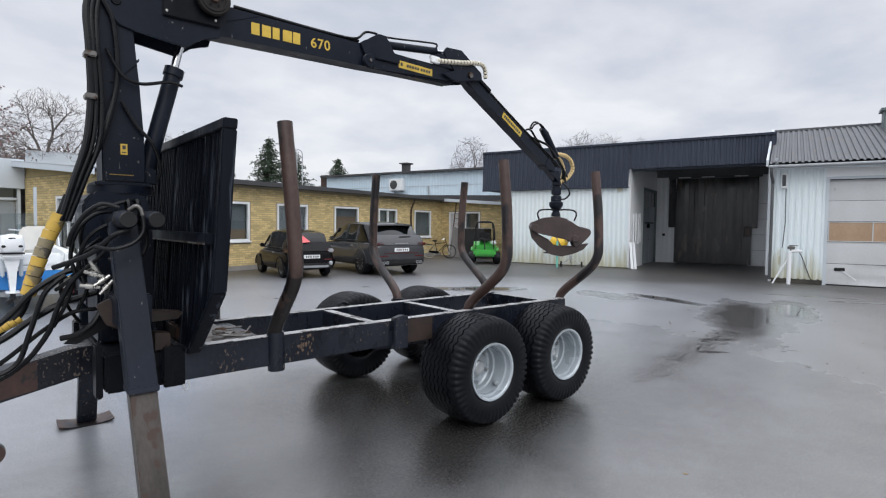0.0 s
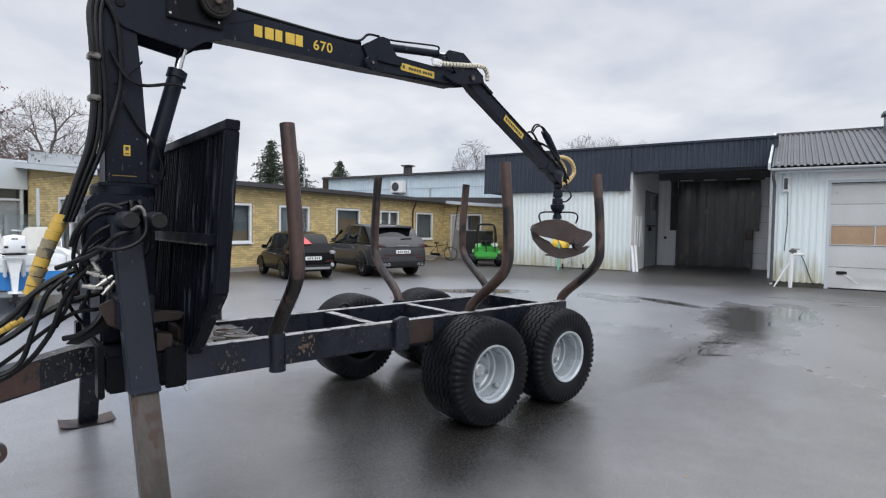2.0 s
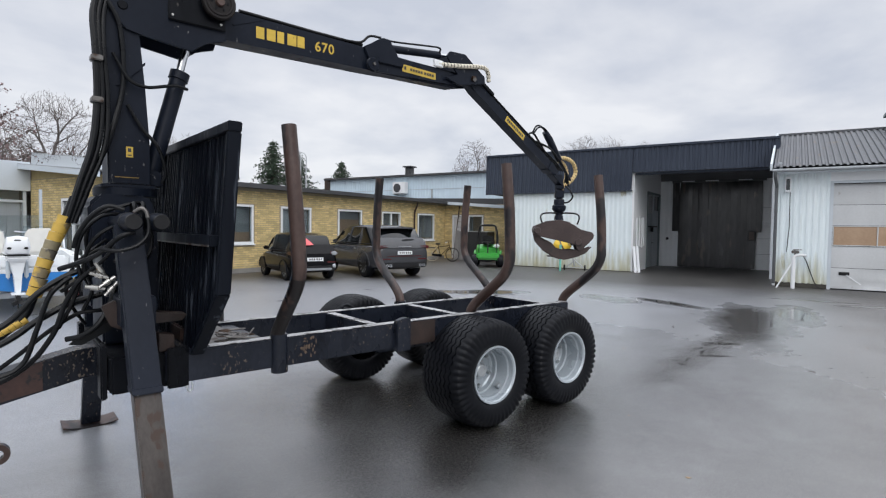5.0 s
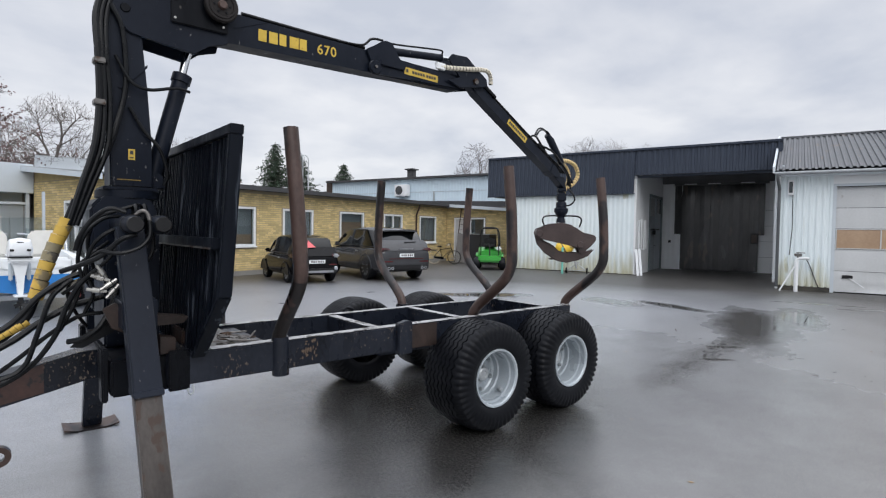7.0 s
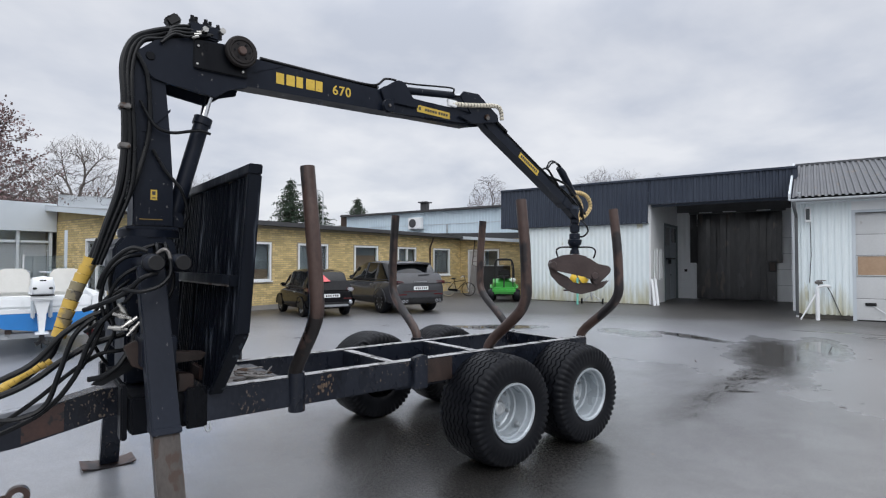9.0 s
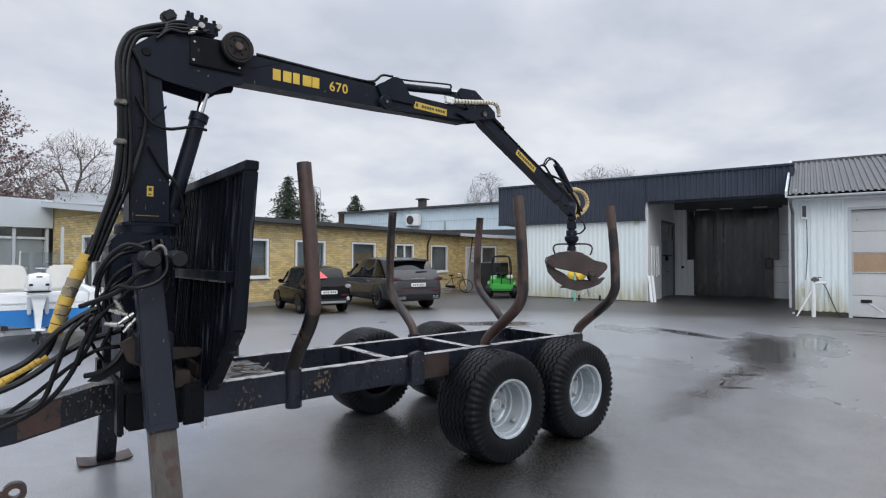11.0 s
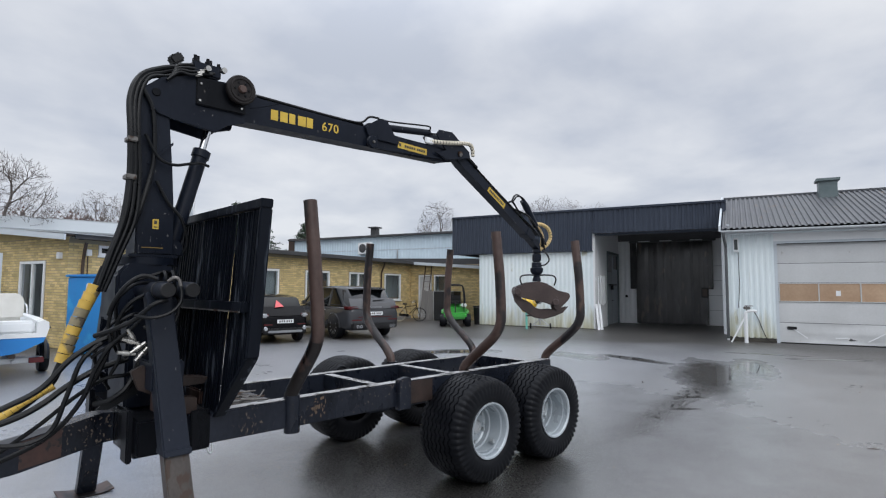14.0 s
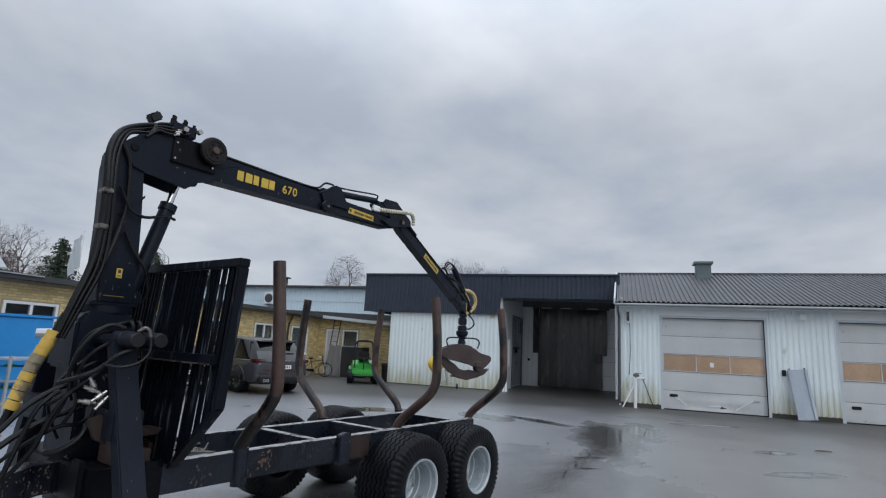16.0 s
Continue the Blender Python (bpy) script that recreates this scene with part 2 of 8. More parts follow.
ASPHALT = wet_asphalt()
BRICK = fired_brick("yellow facing brick", (0.55, 0.43, 0.195), (0.74, 0.61, 0.335))
MORTAR = surf("grey brown mortar", (0.30, 0.25, 0.17), (0.38, 0.32, 0.22), (0.85, 0.95), scale=3, fine=60, bump=0.1)
WHITE_SHEET = surf("white sheet metal", (0.68, 0.76, 0.78), (0.78, 0.84, 0.85), (0.4, 0.6), scale=0.8, fine=9, bump=0.03,
                   wear=(0.50, 0.50, 0.40), wear_at=0.66, wear_scale=2.2, stretch=(1, 1, 0.35))


def splash_stains(m, top, colour):
    """Algae and mud splashed up the foot of a wall, in uneven streaks."""
    n, l = m.node_tree.nodes, m.node_tree.links
    b = n["Principled BSDF"]
    old = b.inputs["Base Color"].links[0].from_socket
    co, sep, mp, t = n.new("ShaderNodeTexCoord"), n.new("ShaderNodeSeparateXYZ"), n.new("ShaderNodeMapping"), n.new("ShaderNodeTexNoise")
    mp.inputs["Scale"].default_value = (7.0, 1.0, 0.8)
    t.inputs["Scale"].default_value, t.inputs["Detail"].default_value = 1.0, 6.0
    l.new(co.outputs["Object"], mp.inputs[0])
    l.new(mp.outputs[0], t.inputs["Vector"])
    l.new(co.outputs["Object"], sep.inputs[0])
    r = n.new("ShaderNodeMapRange")
    for key, v in (("From Min", 0.0), ("From Max", top), ("To Min", 0.62), ("To Max", 0.0)):
        r.inputs[key].default_value = v
    l.new(sep.outputs[2], r.inputs["Value"])
    add = n.new("ShaderNodeMath")
    add.operation = "ADD"
    l.new(r.outputs[0], add.inputs[0])
    l.new(t.outputs[0], add.inputs[1])
    cut = n.new("ShaderNodeMapRange")
    for key, v in (("From Min", 0.66), ("From Max", 1.15), ("To Min", 0.0), ("To Max", 0.8)):
        cut.inputs[key].default_value = v
    l.new(add.outputs[0], cut.inputs["Value"])
    mix = n.new("ShaderNodeMix")
    mix.data_type = "RGBA"
    mix.inputs["B"].default_value = (*colour, 1)
    l.new(cut.outputs[0], mix.inputs["Factor"])
    l.new(old, mix.inputs["A"])
    l.new(mix.outputs["Result"], b.inputs["Base Color"])


splash_stains(WHITE_SHEET, 1.3, (0.40, 0.37, 0.20))
BLACK_SHEET = surf("black sheet metal", (0.028, 0.036, 0.054), (0.040, 0.050, 0.070), (0.35, 0.5), scale=0.7, bump=0.03, spec=0.25)
GREY_ROOF = surf("grey profiled roofing", (0.068, 0.072, 0.080), (0.118, 0.122, 0.129), (0.45, 0.65), scale=0.8, fine=14, bump=0.06, stretch=(1, 0.3, 1),
                 wear=(0.13, 0.11, 0.095), wear_at=0.64, wear_scale=4, spec=0.4)
WHITE_PAINT = surf("white paint", (0.74, 0.76, 0.77), (0.80, 0.81, 0.82), (0.4, 0.55), scale=1.5, bump=0.03)
BLUE_WALL = surf("pale blue sheet wall", (0.56, 0.68, 0.76), (0.62, 0.73, 0.80), (0.4, 0.55), scale=0.6, bump=0.02)
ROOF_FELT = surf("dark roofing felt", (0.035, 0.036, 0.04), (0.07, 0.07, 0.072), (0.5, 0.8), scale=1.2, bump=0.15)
DOOR_GREY = surf("garage door panel", (0.49, 0.50, 0.50), (0.61, 0.62, 0.625), (0.4, 0.55), scale=0.9, fine=20, bump=0.04,
                 wear=(0.36, 0.35, 0.32), wear_at=0.7, wear_scale=3)
WINDOW_GLASS = glass_dark("window glass")
BLACK_STEEL = surf("black painted steel", (0.0022, 0.0027, 0.0042), (0.0065, 0.0076, 0.0105), (0.22, 0.55), scale=4, fine=45, bump=0.10,
                   wear=(0.075, 0.07, 0.066), wear_at=0.69, wear_scale=18, stretch=(1, 1, 0.35), spec=0.14)
CRANE_PAINT = surf("dark blue black crane paint", (0.0052, 0.0076, 0.0140), (0.0112, 0.0147, 0.0240), (0.26, 0.55), scale=3, fine=40, bump=0.09,
                   wear=(0.15, 0.15, 0.15), wear_at=0.685, wear_scale=38, stretch=(1, 1, 0.5), spec=0.16)
RAIL_STEEL = surf("chipped black frame steel", (0.0032, 0.0044, 0.0080), (0.0180, 0.0220, 0.0330), (0.16, 0.45), scale=4, fine=40, bump=0.16,
                  wear=(0.115, 0.092, 0.075), wear_at=0.985, wear_scale=62, stretch=(1.0, 1, 0.55), spec=0.28, patches=0.62)
# worn steel, its pale base colour painted up for the sky's sheen
SHEEN_EDGE = surf("wet bare steel edge, sky sheen in its colour", (0.26, 0.255, 0.255), (0.50, 0.50, 0.505), (0.22, 0.42), metal=0.2, scale=7, fine=50, bump=0.06, wear=(0.05, 0.045, 0.04), wear_at=0.55, wear_scale=11)
PRIMER = surf("brown rust primer", (0.034, 0.016, 0.013), (0.075, 0.034, 0.026), (0.3, 0.6), scale=5, bump=0.12, wear=(0.009, 0.009, 0.010), wear_at=0.60, wear_scale=12)
RUST_STEEL = surf("brown rusted stake steel", (0.038, 0.022, 0.018), (0.088, 0.056, 0.047), (0.25, 0.6), scale=4, fine=50, bump=0.15,
                  wear=(0.014, 0.012, 0.013), wear_at=0.53, wear_scale=3.2, stretch=(1, 1, 0.6), spec=0.4)
WORN_STEEL = surf("bare worn steel", (0.10, 0.094, 0.09), (0.20, 0.19, 0.18), (0.3, 0.55), metal=0.6, scale=5, fine=60, bump=0.10,
                  wear=(0.06, 0.036, 0.024), wear_at=0.55, wear_scale=7)
RUBBER = surf("black tyre rubber", (0.0022, 0.0026, 0.0040), (0.0062, 0.0070, 0.0095), (0.34, 0.58), scale=6, fine=80, bump=0.12, spec=0.15)
RIM_WHITE = surf("silver white rim paint", (0.33, 0.37, 0.40), (0.43, 0.47, 0.50), (0.22, 0.40), metal=0.2, scale=4, fine=40, bump=0.03,
                 wear=(0.35, 0.33, 0.30), wear_at=0.72, wear_scale=10)
CHROME = surf("chromed piston rod", (0.55, 0.56, 0.58), (0.68, 0.69, 0.70), (0.1, 0.2), metal=1.0, bump=0.0)
HOSE = surf("black hydraulic hose", (0.003, 0.0036, 0.0048), (0.007, 0.0078, 0.0092), (0.24, 0.42), scale=12, bump=0.05, spec=0.2)
YELLOW_WRAP = surf("yellow hose sleeve", (0.46, 0.30, 0.05), (0.60, 0.40, 0.08), (0.5, 0.7), scale=6, fine=60, bump=0.1,
                   wear=(0.20, 0.16, 0.09), wear_at=0.58, wear_scale=7)
YELLOW_PRINT = surf("yellow lettering", (0.50, 0.34, 0.035), (0.66, 0.45, 0.06), (0.5, 0.6), scale=14, bump=0.0, wear=(0.10, 0.08, 0.03), wear_at=0.68, wear_scale=60)
HEAD_PAINT = surf("streaked black headboard paint", (0.0018, 0.0026, 0.0052), (0.0075, 0.0100, 0.0155), (0.28, 0.55), scale=5, fine=50, bump=0.10,
                  wear=(0.040, 0.047, 0.060), wear_at=0.60, wear_scale=26, stretch=(1, 1, 0.07), spec=0.11)

# ---- building blocks ----


def thing(name, label, category, m=None, group="", kind=""):
    """A top-level thing: an Empty at its base, under which its parts stand."""
    ob = new(name)
    ob.empty_display_size = 0.2
    if m is not None:
        ob.matrix_world = m
    return tagged(ob, label, category, group, kind)


def mesh_of(name, bm, material, smooth=None):
    bmesh.ops.recalc_face_normals(bm, faces=bm.faces)
    me = bpy.data.meshes.new(name)
    bm.to_mesh(me)
    bm.free()
    me.materials.append(material)
    if smooth:
        me.shade_smooth()
        me.set_sharp_from_angle(angle=radians(smooth))
    return me


def part(name, bm, material, parent, label="", smooth=35, m=None):
    """One bmesh as one mesh object under a thing or a part."""
    ob = new(name, mesh_of(name, bm, material, smooth))
    ob.parent = parent
    if m is not None:
        ob.matrix_local = m
    return tagged(ob, label)


def piece(name, me, parent, m):
    """One more object on a shared mesh."""
    ob = new(name, me)
    ob.parent = parent
    ob.matrix_local = m
    return ob


def structure(name, bm, material, label="", category="", m=None, smooth=35):
    ob = new(name, mesh_of(name, bm, material, smooth))
    if m is not None:
        ob.matrix_world = m
    return tagged(ob, label, category, kind="structure")


def box(bm, x0, x1, y0, y1, z0, z1, bevel=0.0, m=None):
    made = bmesh.ops.create_cube(bm, size=1.0)["verts"]
    t = Matrix.Translation(((x0 + x1) / 2, (y0 + y1) / 2, (z0 + z1) / 2)) @ Matrix.Diagonal((x1 - x0, y1 - y0, z1 - z0, 1))
    bmesh.ops.transform(bm, matrix=t, verts=made)
    if bevel:
        edges = {e for v in made for e in v.link_edges}
        got = bmesh.ops.bevel(bm, geom=list(edges), offset=bevel, segments=2, affect="EDGES", clamp_overlap=True)
        made = list({v for f in got["faces"] for v in f.verts} | {v for v in made if v.is_valid})
    if m is not None:
        bmesh.ops.transform(bm, matrix=m, verts=[v for v in made if v.is_valid])
    return bm


def boxes(*rows, bevel=0.0):
    bm = bmesh.new()
    for r in rows:
        box(bm, *r, bevel=bevel)
    return bm


def prism(bm, outline, thick, m=None, bevel=0.0):
    """A flat outline (x, z) given thickness along y, from y = -thick/2 to thick/2."""
    a = [bm.verts.new((x, -thick / 2, z)) for x, z in outline]
    c = [bm.verts.new((x, thick / 2, z)) for x, z in outline]
    k = len(outline)
    bm.faces.new(a)
    bm.faces.new(list(reversed(c)))
    for i in range(k):
        bm.faces.new((a[i], c[i], c[(i + 1) % k], a[(i + 1) % k]))
    made = a + c
    if bevel:
        edges = {e for v in made for e in v.link_edges}
        got = bmesh.ops.bevel(bm, geom=list(edges), offset=bevel, segments=2, affect="EDGES", clamp_overlap=True)
        made = list({v for f in got["faces"] for v in f.verts} | {v for v in made if v.is_valid})
    if m is not None:
        bmesh.ops.transform(bm, matrix=m, verts=made)
    return bm


def tube(bm, points, radius, sides=10, caps=True):
    """A round tube along points; radius may be one number or one for each point."""
    pts = [Vector(p) for p in points]
    radii = radius if isinstance(radius, (list, tuple)) else [radius] * len(pts)
    rings, side = [], None
    for i, p in enumerate(pts):
        d = (pts[min(i + 1, len(pts) - 1)] - pts[max(i - 1, 0)]).normalized()
        if side is None:
            side = d.cross(Vector((0, 0, 1)) if abs(d.z) < 0.9 else Vector((1, 0, 0))).normalized()
        side = (side - d * side.dot(d)).normalized()
        other = d.cross(side)
        rings.append([bm.verts.new(p + radii[i] * (math.cos(a) * side + math.sin(a) * other))
                      for a in (2 * math.pi * k / sides for k in range(sides))])
    for r0, r1 in zip(rings, rings[1:]):
        for k in range(sides):
            bm.faces.new((r0[k], r0[(k + 1) % sides], r1[(k + 1) % sides], r1[k]))
    if caps:
        bm.faces.new(list(reversed(rings[0])))
        bm.faces.new(rings[-1])
    return bm


def curve_points(points, steps=6):
    """Catmull-Rom through the points."""
    p = [Vector(q) for q in points]
    p = [2 * p[0] - p[1], *p, 2 * p[-1] - p[-2]]
    out = []
    for a, b, c, d in zip(p, p[1:], p[2:], p[3:]):
        for i in range(steps):
            t = i / steps
            out.append(0.5 * (2 * b + (c - a) * t + (2 * a - 5 * b + 4 * c - d) * t * t + (3 * b - a - 3 * c + d) * t ** 3))
    out.append(p[-2])
    return out


def hose(points, radius, sides=8, steps=6):
    return tube(bmesh.new(), curve_points(points, steps), radius, sides)


def lathe(bm, profile, segments=32, axis="z", m=None, closed=False, caps=True):
    """Turns a profile of (radius, height) round an axis."""
    rings = []
    for k in range(segments):
        a = 2 * math.pi * k / segments
        c, s = math.cos(a), math.sin(a)
        place = {"z": lambda r, h: (r * c, r * s, h), "y": lambda r, h: (r * c, h, r * s), "x": lambda r, h: (h, r * c, r * s)}[axis]
        rings.append([bm.verts.new(place(r, h)) for r, h in profile])
    count = len(profile)
    for k in range(segments):
        r0, r1 = rings[k], rings[(k + 1) % segments]
        for j in range(count if closed else count - 1):
            q = (j + 1) % count
            bm.faces.new((r0[j], r1[j], r1[q], r0[q]))
    if not closed and caps:
        for j in (0, count - 1):
            if profile[j][0] > 1e-4:
                bm.faces.new([r[j] for r in rings])
    if m is not None:
        bmesh.ops.transform(bm, matrix=m, verts=[v for r in rings for v in r])
    return bm


def cyl(bm, a, b, r, sides=20):
    return tube(bm, [a, b], r, sides)


def profiled(bm, width, height, pitch, depth, m=None, top=0.4, thick=0.002):
    """A trapezoid-profiled sheet in the plane x (across) and z (up), ribs along z, proud towards -y."""
    xs, ys, x = [], [], 0.0
    while x < width:
        for dx, y in ((0, 0), ((1 - top) * pitch * 0.6, 0), ((1 - top) * pitch * 0.8, -depth), (pitch - (1 - top) * pitch * 0.2, -depth)):
            xs.append(min(x + dx, width)), ys.append(y)
        x += pitch
    xs.append(width), ys.append(0)
    rows = [[bm.verts.new((a, b, z)) for a, b in zip(xs, ys)] for z in (0, height)]
    for i in range(len(xs) - 1):
        if xs[i + 1] - xs[i] > 1e-6:
            bm.faces.new((rows[0][i], rows[0][i + 1], rows[1][i + 1], rows[1][i]))
    if m is not None:
        bmesh.ops.transform(bm, matrix=m, verts=[v for r in rows for v in r])
    return bm


def wall_with_holes(bm, x0, x1, z0, z1, y0, y1, holes):
    """A wall in x and z, from y0 to y1 thick, with openings (x0, x1, z0, z1) that go through it."""
    xs = sorted({x0, x1, *(h[0] for h in holes), *(h[1] for h in holes)})
    zs = sorted({z0, z1, *(h[2] for h in holes), *(h[3] for h in holes)})
    grid, at = {}, lambda i, k, y: grid.setdefault((i, k, y), bm.verts.new((xs[i], y, zs[k])))
    solid = lambda i, k: (0 <= i < len(xs) - 1 and 0 <= k < len(zs) - 1 and not any(
        h[0] <= xs[i] + 1e-6 and xs[i + 1] <= h[1] + 1e-6 and h[2] <= zs[k] + 1e-6 and zs[k + 1] <= h[3] + 1e-6 for h in holes))
    vert = {}

    def v(i, k, y):
        if (i, k, y) not in vert:
            vert[i, k, y] = bm.verts.new((xs[i], y, zs[k]))
        return vert[i, k, y]

    for i in range(len(xs) - 1):
        for k in range(len(zs) - 1):
            if not solid(i, k):
                continue
            bm.faces.new((v(i, k, y0), v(i + 1, k, y0), v(i + 1, k + 1, y0), v(i, k + 1, y0)))
            bm.faces.new((v(i, k + 1, y1), v(i + 1, k + 1, y1), v(i + 1, k, y1), v(i, k, y1)))
            for (di, dk), (p, q) in (((-1, 0), ((i, k), (i, k + 1))), ((1, 0), ((i + 1, k + 1), (i + 1, k))),
                                     ((0, -1), ((i + 1, k), (i, k))), ((0, 1), ((i, k + 1), (i + 1, k + 1)))):
                if not solid(i + di, k + dk):
                    bm.faces.new((v(*p, y0), v(*q, y0), v(*q, y1), v(*p, y1)))
    return bm


YARD = pose(16.143, 1.679, 0, 0, 0, -73.0)  # along the workshop wall (x), away from the yard (y)

# ---- ground ----


def build_ground():
    bm = bmesh.new()
    edges = [-900, -300, -120, -60, -30, -15, 0, 15, 30, 60, 120, 300, 900]
    grid = [[bm.verts.new((x, y, 0)) for y in edges] for x in edges]
    for i in range(len(edges) - 1):
        for k in range(len(edges) - 1):
            bm.faces.new((grid[i][k], grid[i + 1][k], grid[i + 1][k + 1], grid[i][k + 1]))
    structure("ground", bm, ASPHALT, "wet dark grey asphalt yard with damp sheen and painted reflection tones", "ground")


build_ground()

CLEAR = bpy.data.materials.new("clear window pane")
CLEAR.use_nodes = True
_b = CLEAR.node_tree.nodes["Principled BSDF"]
_b.inputs["Transmission Weight"].default_value, _b.inputs["Roughness"].default_value = 1.0, 0.0
_b.inputs["Base Color"].default_value, _b.inputs["IOR"].default_value = (0.8, 0.86, 0.88, 1), 1.45
SHOP_WHITE = surf("weathered white fascia", (0.50, 0.55, 0.59), (0.57, 0.62, 0.66), (0.4, 0.55), scale=0.7, bump=0.02)
BLIND = surf("tan cardboard blind", (0.30, 0.20, 0.13), (0.38, 0.27, 0.18), (0.7, 0.8), scale=2)
# grey that stands in for sky reflected in the upper panes
SKY_PANEL_GREY = surf("pale grey painted sky reflection", (0.20, 0.22, 0.23), (0.28, 0.30, 0.31), (0.7, 0.9), scale=3, stretch=(6, 1, 0.5))
ROOM = surf("dim plaster room", (0.30, 0.29, 0.27), (0.36, 0.35, 0.32), (0.8, 0.9), scale=1)
WET_PLINTH = surf("damp mossy plinth", (0.030, 0.028, 0.022), (0.080, 0.074, 0.060), (0.6, 0.85), scale=4, fine=50, bump=0.2)
CONCRETE = surf("grey concrete plinth", (0.20, 0.19, 0.18), (0.30, 0.29, 0.27), (0.7, 0.9), scale=2, fine=50, bump=0.2)
DARK_BROWN = surf("dark brown downpipe", (0.05, 0.03, 0.022), (0.07, 0.045, 0.032), (0.4, 0.5), scale=3)
GALV = surf("galvanised steel", (0.38, 0.40, 0.42), (0.52, 0.54, 0.55), (0.35, 0.5), metal=0.7, scale=6, fine=40, bump=0.03)
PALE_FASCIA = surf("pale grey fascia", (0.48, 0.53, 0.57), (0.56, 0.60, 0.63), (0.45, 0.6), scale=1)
# the brown wear patches paint light glimpsed through the translucent strips
CURTAIN = surf("dark smoky strip curtain with painted light smears", (0.010, 0.011, 0.013), (0.058, 0.057, 0.058), (0.10, 0.3), scale=1.1, fine=5, bump=0.05, stretch=(1.6, 1.6, 0.45), random_tone=0.30,
               wear=(0.088, 0.072, 0.060), wear_at=0.60, wear_scale=1.6, whole=True)
GUTTER_GREY = surf("weathered grey gutter", (0.22, 0.235, 0.25), (0.30, 0.315, 0.33), (0.4, 0.55), scale=2)
VENT_GREY = surf("weathered teal grey steel", (0.10, 0.135, 0.14), (0.15, 0.185, 0.19), (0.4, 0.6), scale=3, bump=0.05)
DARK_PIPE = surf("dark grey downpipe", (0.06, 0.065, 0.07), (0.09, 0.095, 0.10), (0.4, 0.5), scale=3)
HANDLE_BLACK = surf("black plastic", (0.009, 0.009, 0.010), (0.015, 0.015, 0.016), (0.35, 0.5), scale=5, spec=0.3)
BOARD = surf("tan plywood pane", (0.34, 0.22, 0.135), (0.50, 0.355, 0.235), (0.5, 0.6), scale=1.1, fine=14, bump=0.02, random_tone=0.18)


def window(parent, x0, x1, z0, z1, y, m=None, blind=0.0, mullion=False):
    """White framed window in a wall whose face is at y and that looks towards -y."""
    w, bm = 0.075, bmesh.new()
    box(bm, x0, x0 + w, y - 0.03, y + 0.09, z0, z1)
    box(bm, x1 - w, x1, y - 0.03, y + 0.09, z0, z1)
    box(bm, x0 + w, x1 - w, y - 0.03, y + 0.09, z1 - w, z1)
    box(bm, x0 + w, x1 - w, y - 0.03, y + 0.09, z0, z0 + w)
    if mullion:
        box(bm, (x0 + x1) / 2 - 0.04, (x0 + x1) / 2 + 0.04, y - 0.02, y + 0.08, z0 + w, z1 - w)
    win = part("window", bm, WHITE_PAINT, parent, "white framed window", m=m)
    part("pane", boxes((x0 + w, x1 - w, y + 0.03, y + 0.042, z0 + w, z1 - w)), CLEAR, win)
    part("window_sill", boxes((x0 - 0.05, x1 + 0.05, y - 0.08, y - 0.032, z0 - 0.05, z0), bevel=0.008), WHITE_PAINT, win)
    if blind:
        part("blind", boxes((x0 + w, x1 - w, y + 0.12, y + 0.13, z0 + w, z0 + (z1 - z0) * blind)), BLIND, win, "tan blind behind the glass")
        # added panel: the sky's reflection in the pane, painted behind the glass
        part("net_curtain", boxes((x0 + w, x1 - w, y + 0.14, y + 0.145, z0 + (z1 - z0) * blind, z1 - w)), SKY_PANEL_GREY, win, "pale grey panel behind the glass, painted for reflected sky")
    return win


def brick_face(wall, x0, x1, z0, z1, y, holes, single=None):
    """Facing bricks in stretcher bond, proud of the mortar at y and looking to -y. single: the stretch along x whose bricks stand alone."""
    rng = random.Random(17)
    verts, faces, count = [], [], 0
    lone = []
    pitch, row = 0.25, 0.0775

    def add(a, b, z):
        d = rng.uniform(0.005, 0.010)
        k = len(verts)
        c = 0.003
        verts.extend([(a, y + 0.001, z), (b, y + 0.001, z), (b, y + 0.001, z + 0.0655), (a, y + 0.001, z + 0.0655),
                      (a + c, y - d, z + c), (b - c, y - d, z + c), (b - c, y - d, z + 0.0655 - c), (a + c, y - d, z + 0.0655 - c)])
        faces.extend([(k + 4, k + 5, k + 6, k + 7), (k, k + 1, k + 5, k + 4), (k + 1, k + 2, k + 6, k + 5), (k + 2, k + 3, k + 7, k + 6), (k + 3, k, k + 4, k + 7)])

    z, n = z0 + 0.006, 0
    while z + 0.066 < z1:
        x = x0 - (pitch / 2 if n % 2 else 0)
        while x < x1:
            spans = [(max(x, x0), min(x + 0.238, x1))]
            for h in holes:
                if z + 0.0655 > h[2] and z < h[3]:
                    spans = [q for a, b in spans for q in ((a, min(b, h[0])), (max(a, h[1]), b)) if q[1] - q[0] > 0.03]
            for a, b in spans:
                if b - a > 0.03:
                    if single and b - a > 0.236 and single[0] < a < single[1] and z > 0.55 and len(lone) < 300:
                        lone.append((a, z))
                    else:
                        add(a, b, z)
            x += pitch
        z, n = z + row, n + 1
    me = bpy.data.meshes.new("brickwork")
    me.from_pydata(verts, [], faces)
    me.materials.append(BRICK)
    ob = new("brickwork", me)
    ob.parent = wall
    tagged(ob, kind="stuff")
    if lone:
        bm = bmesh.new()
        box(bm, 0, 0.238, -0.008, 0.001, 0, 0.0655)
        shared = mesh_of("brick", bm, BRICK, None)
        for a, z in lone:
            piece("brick", shared, wall, Matrix.Translation((a, y - rng.uniform(-0.002, 0.002), z)))


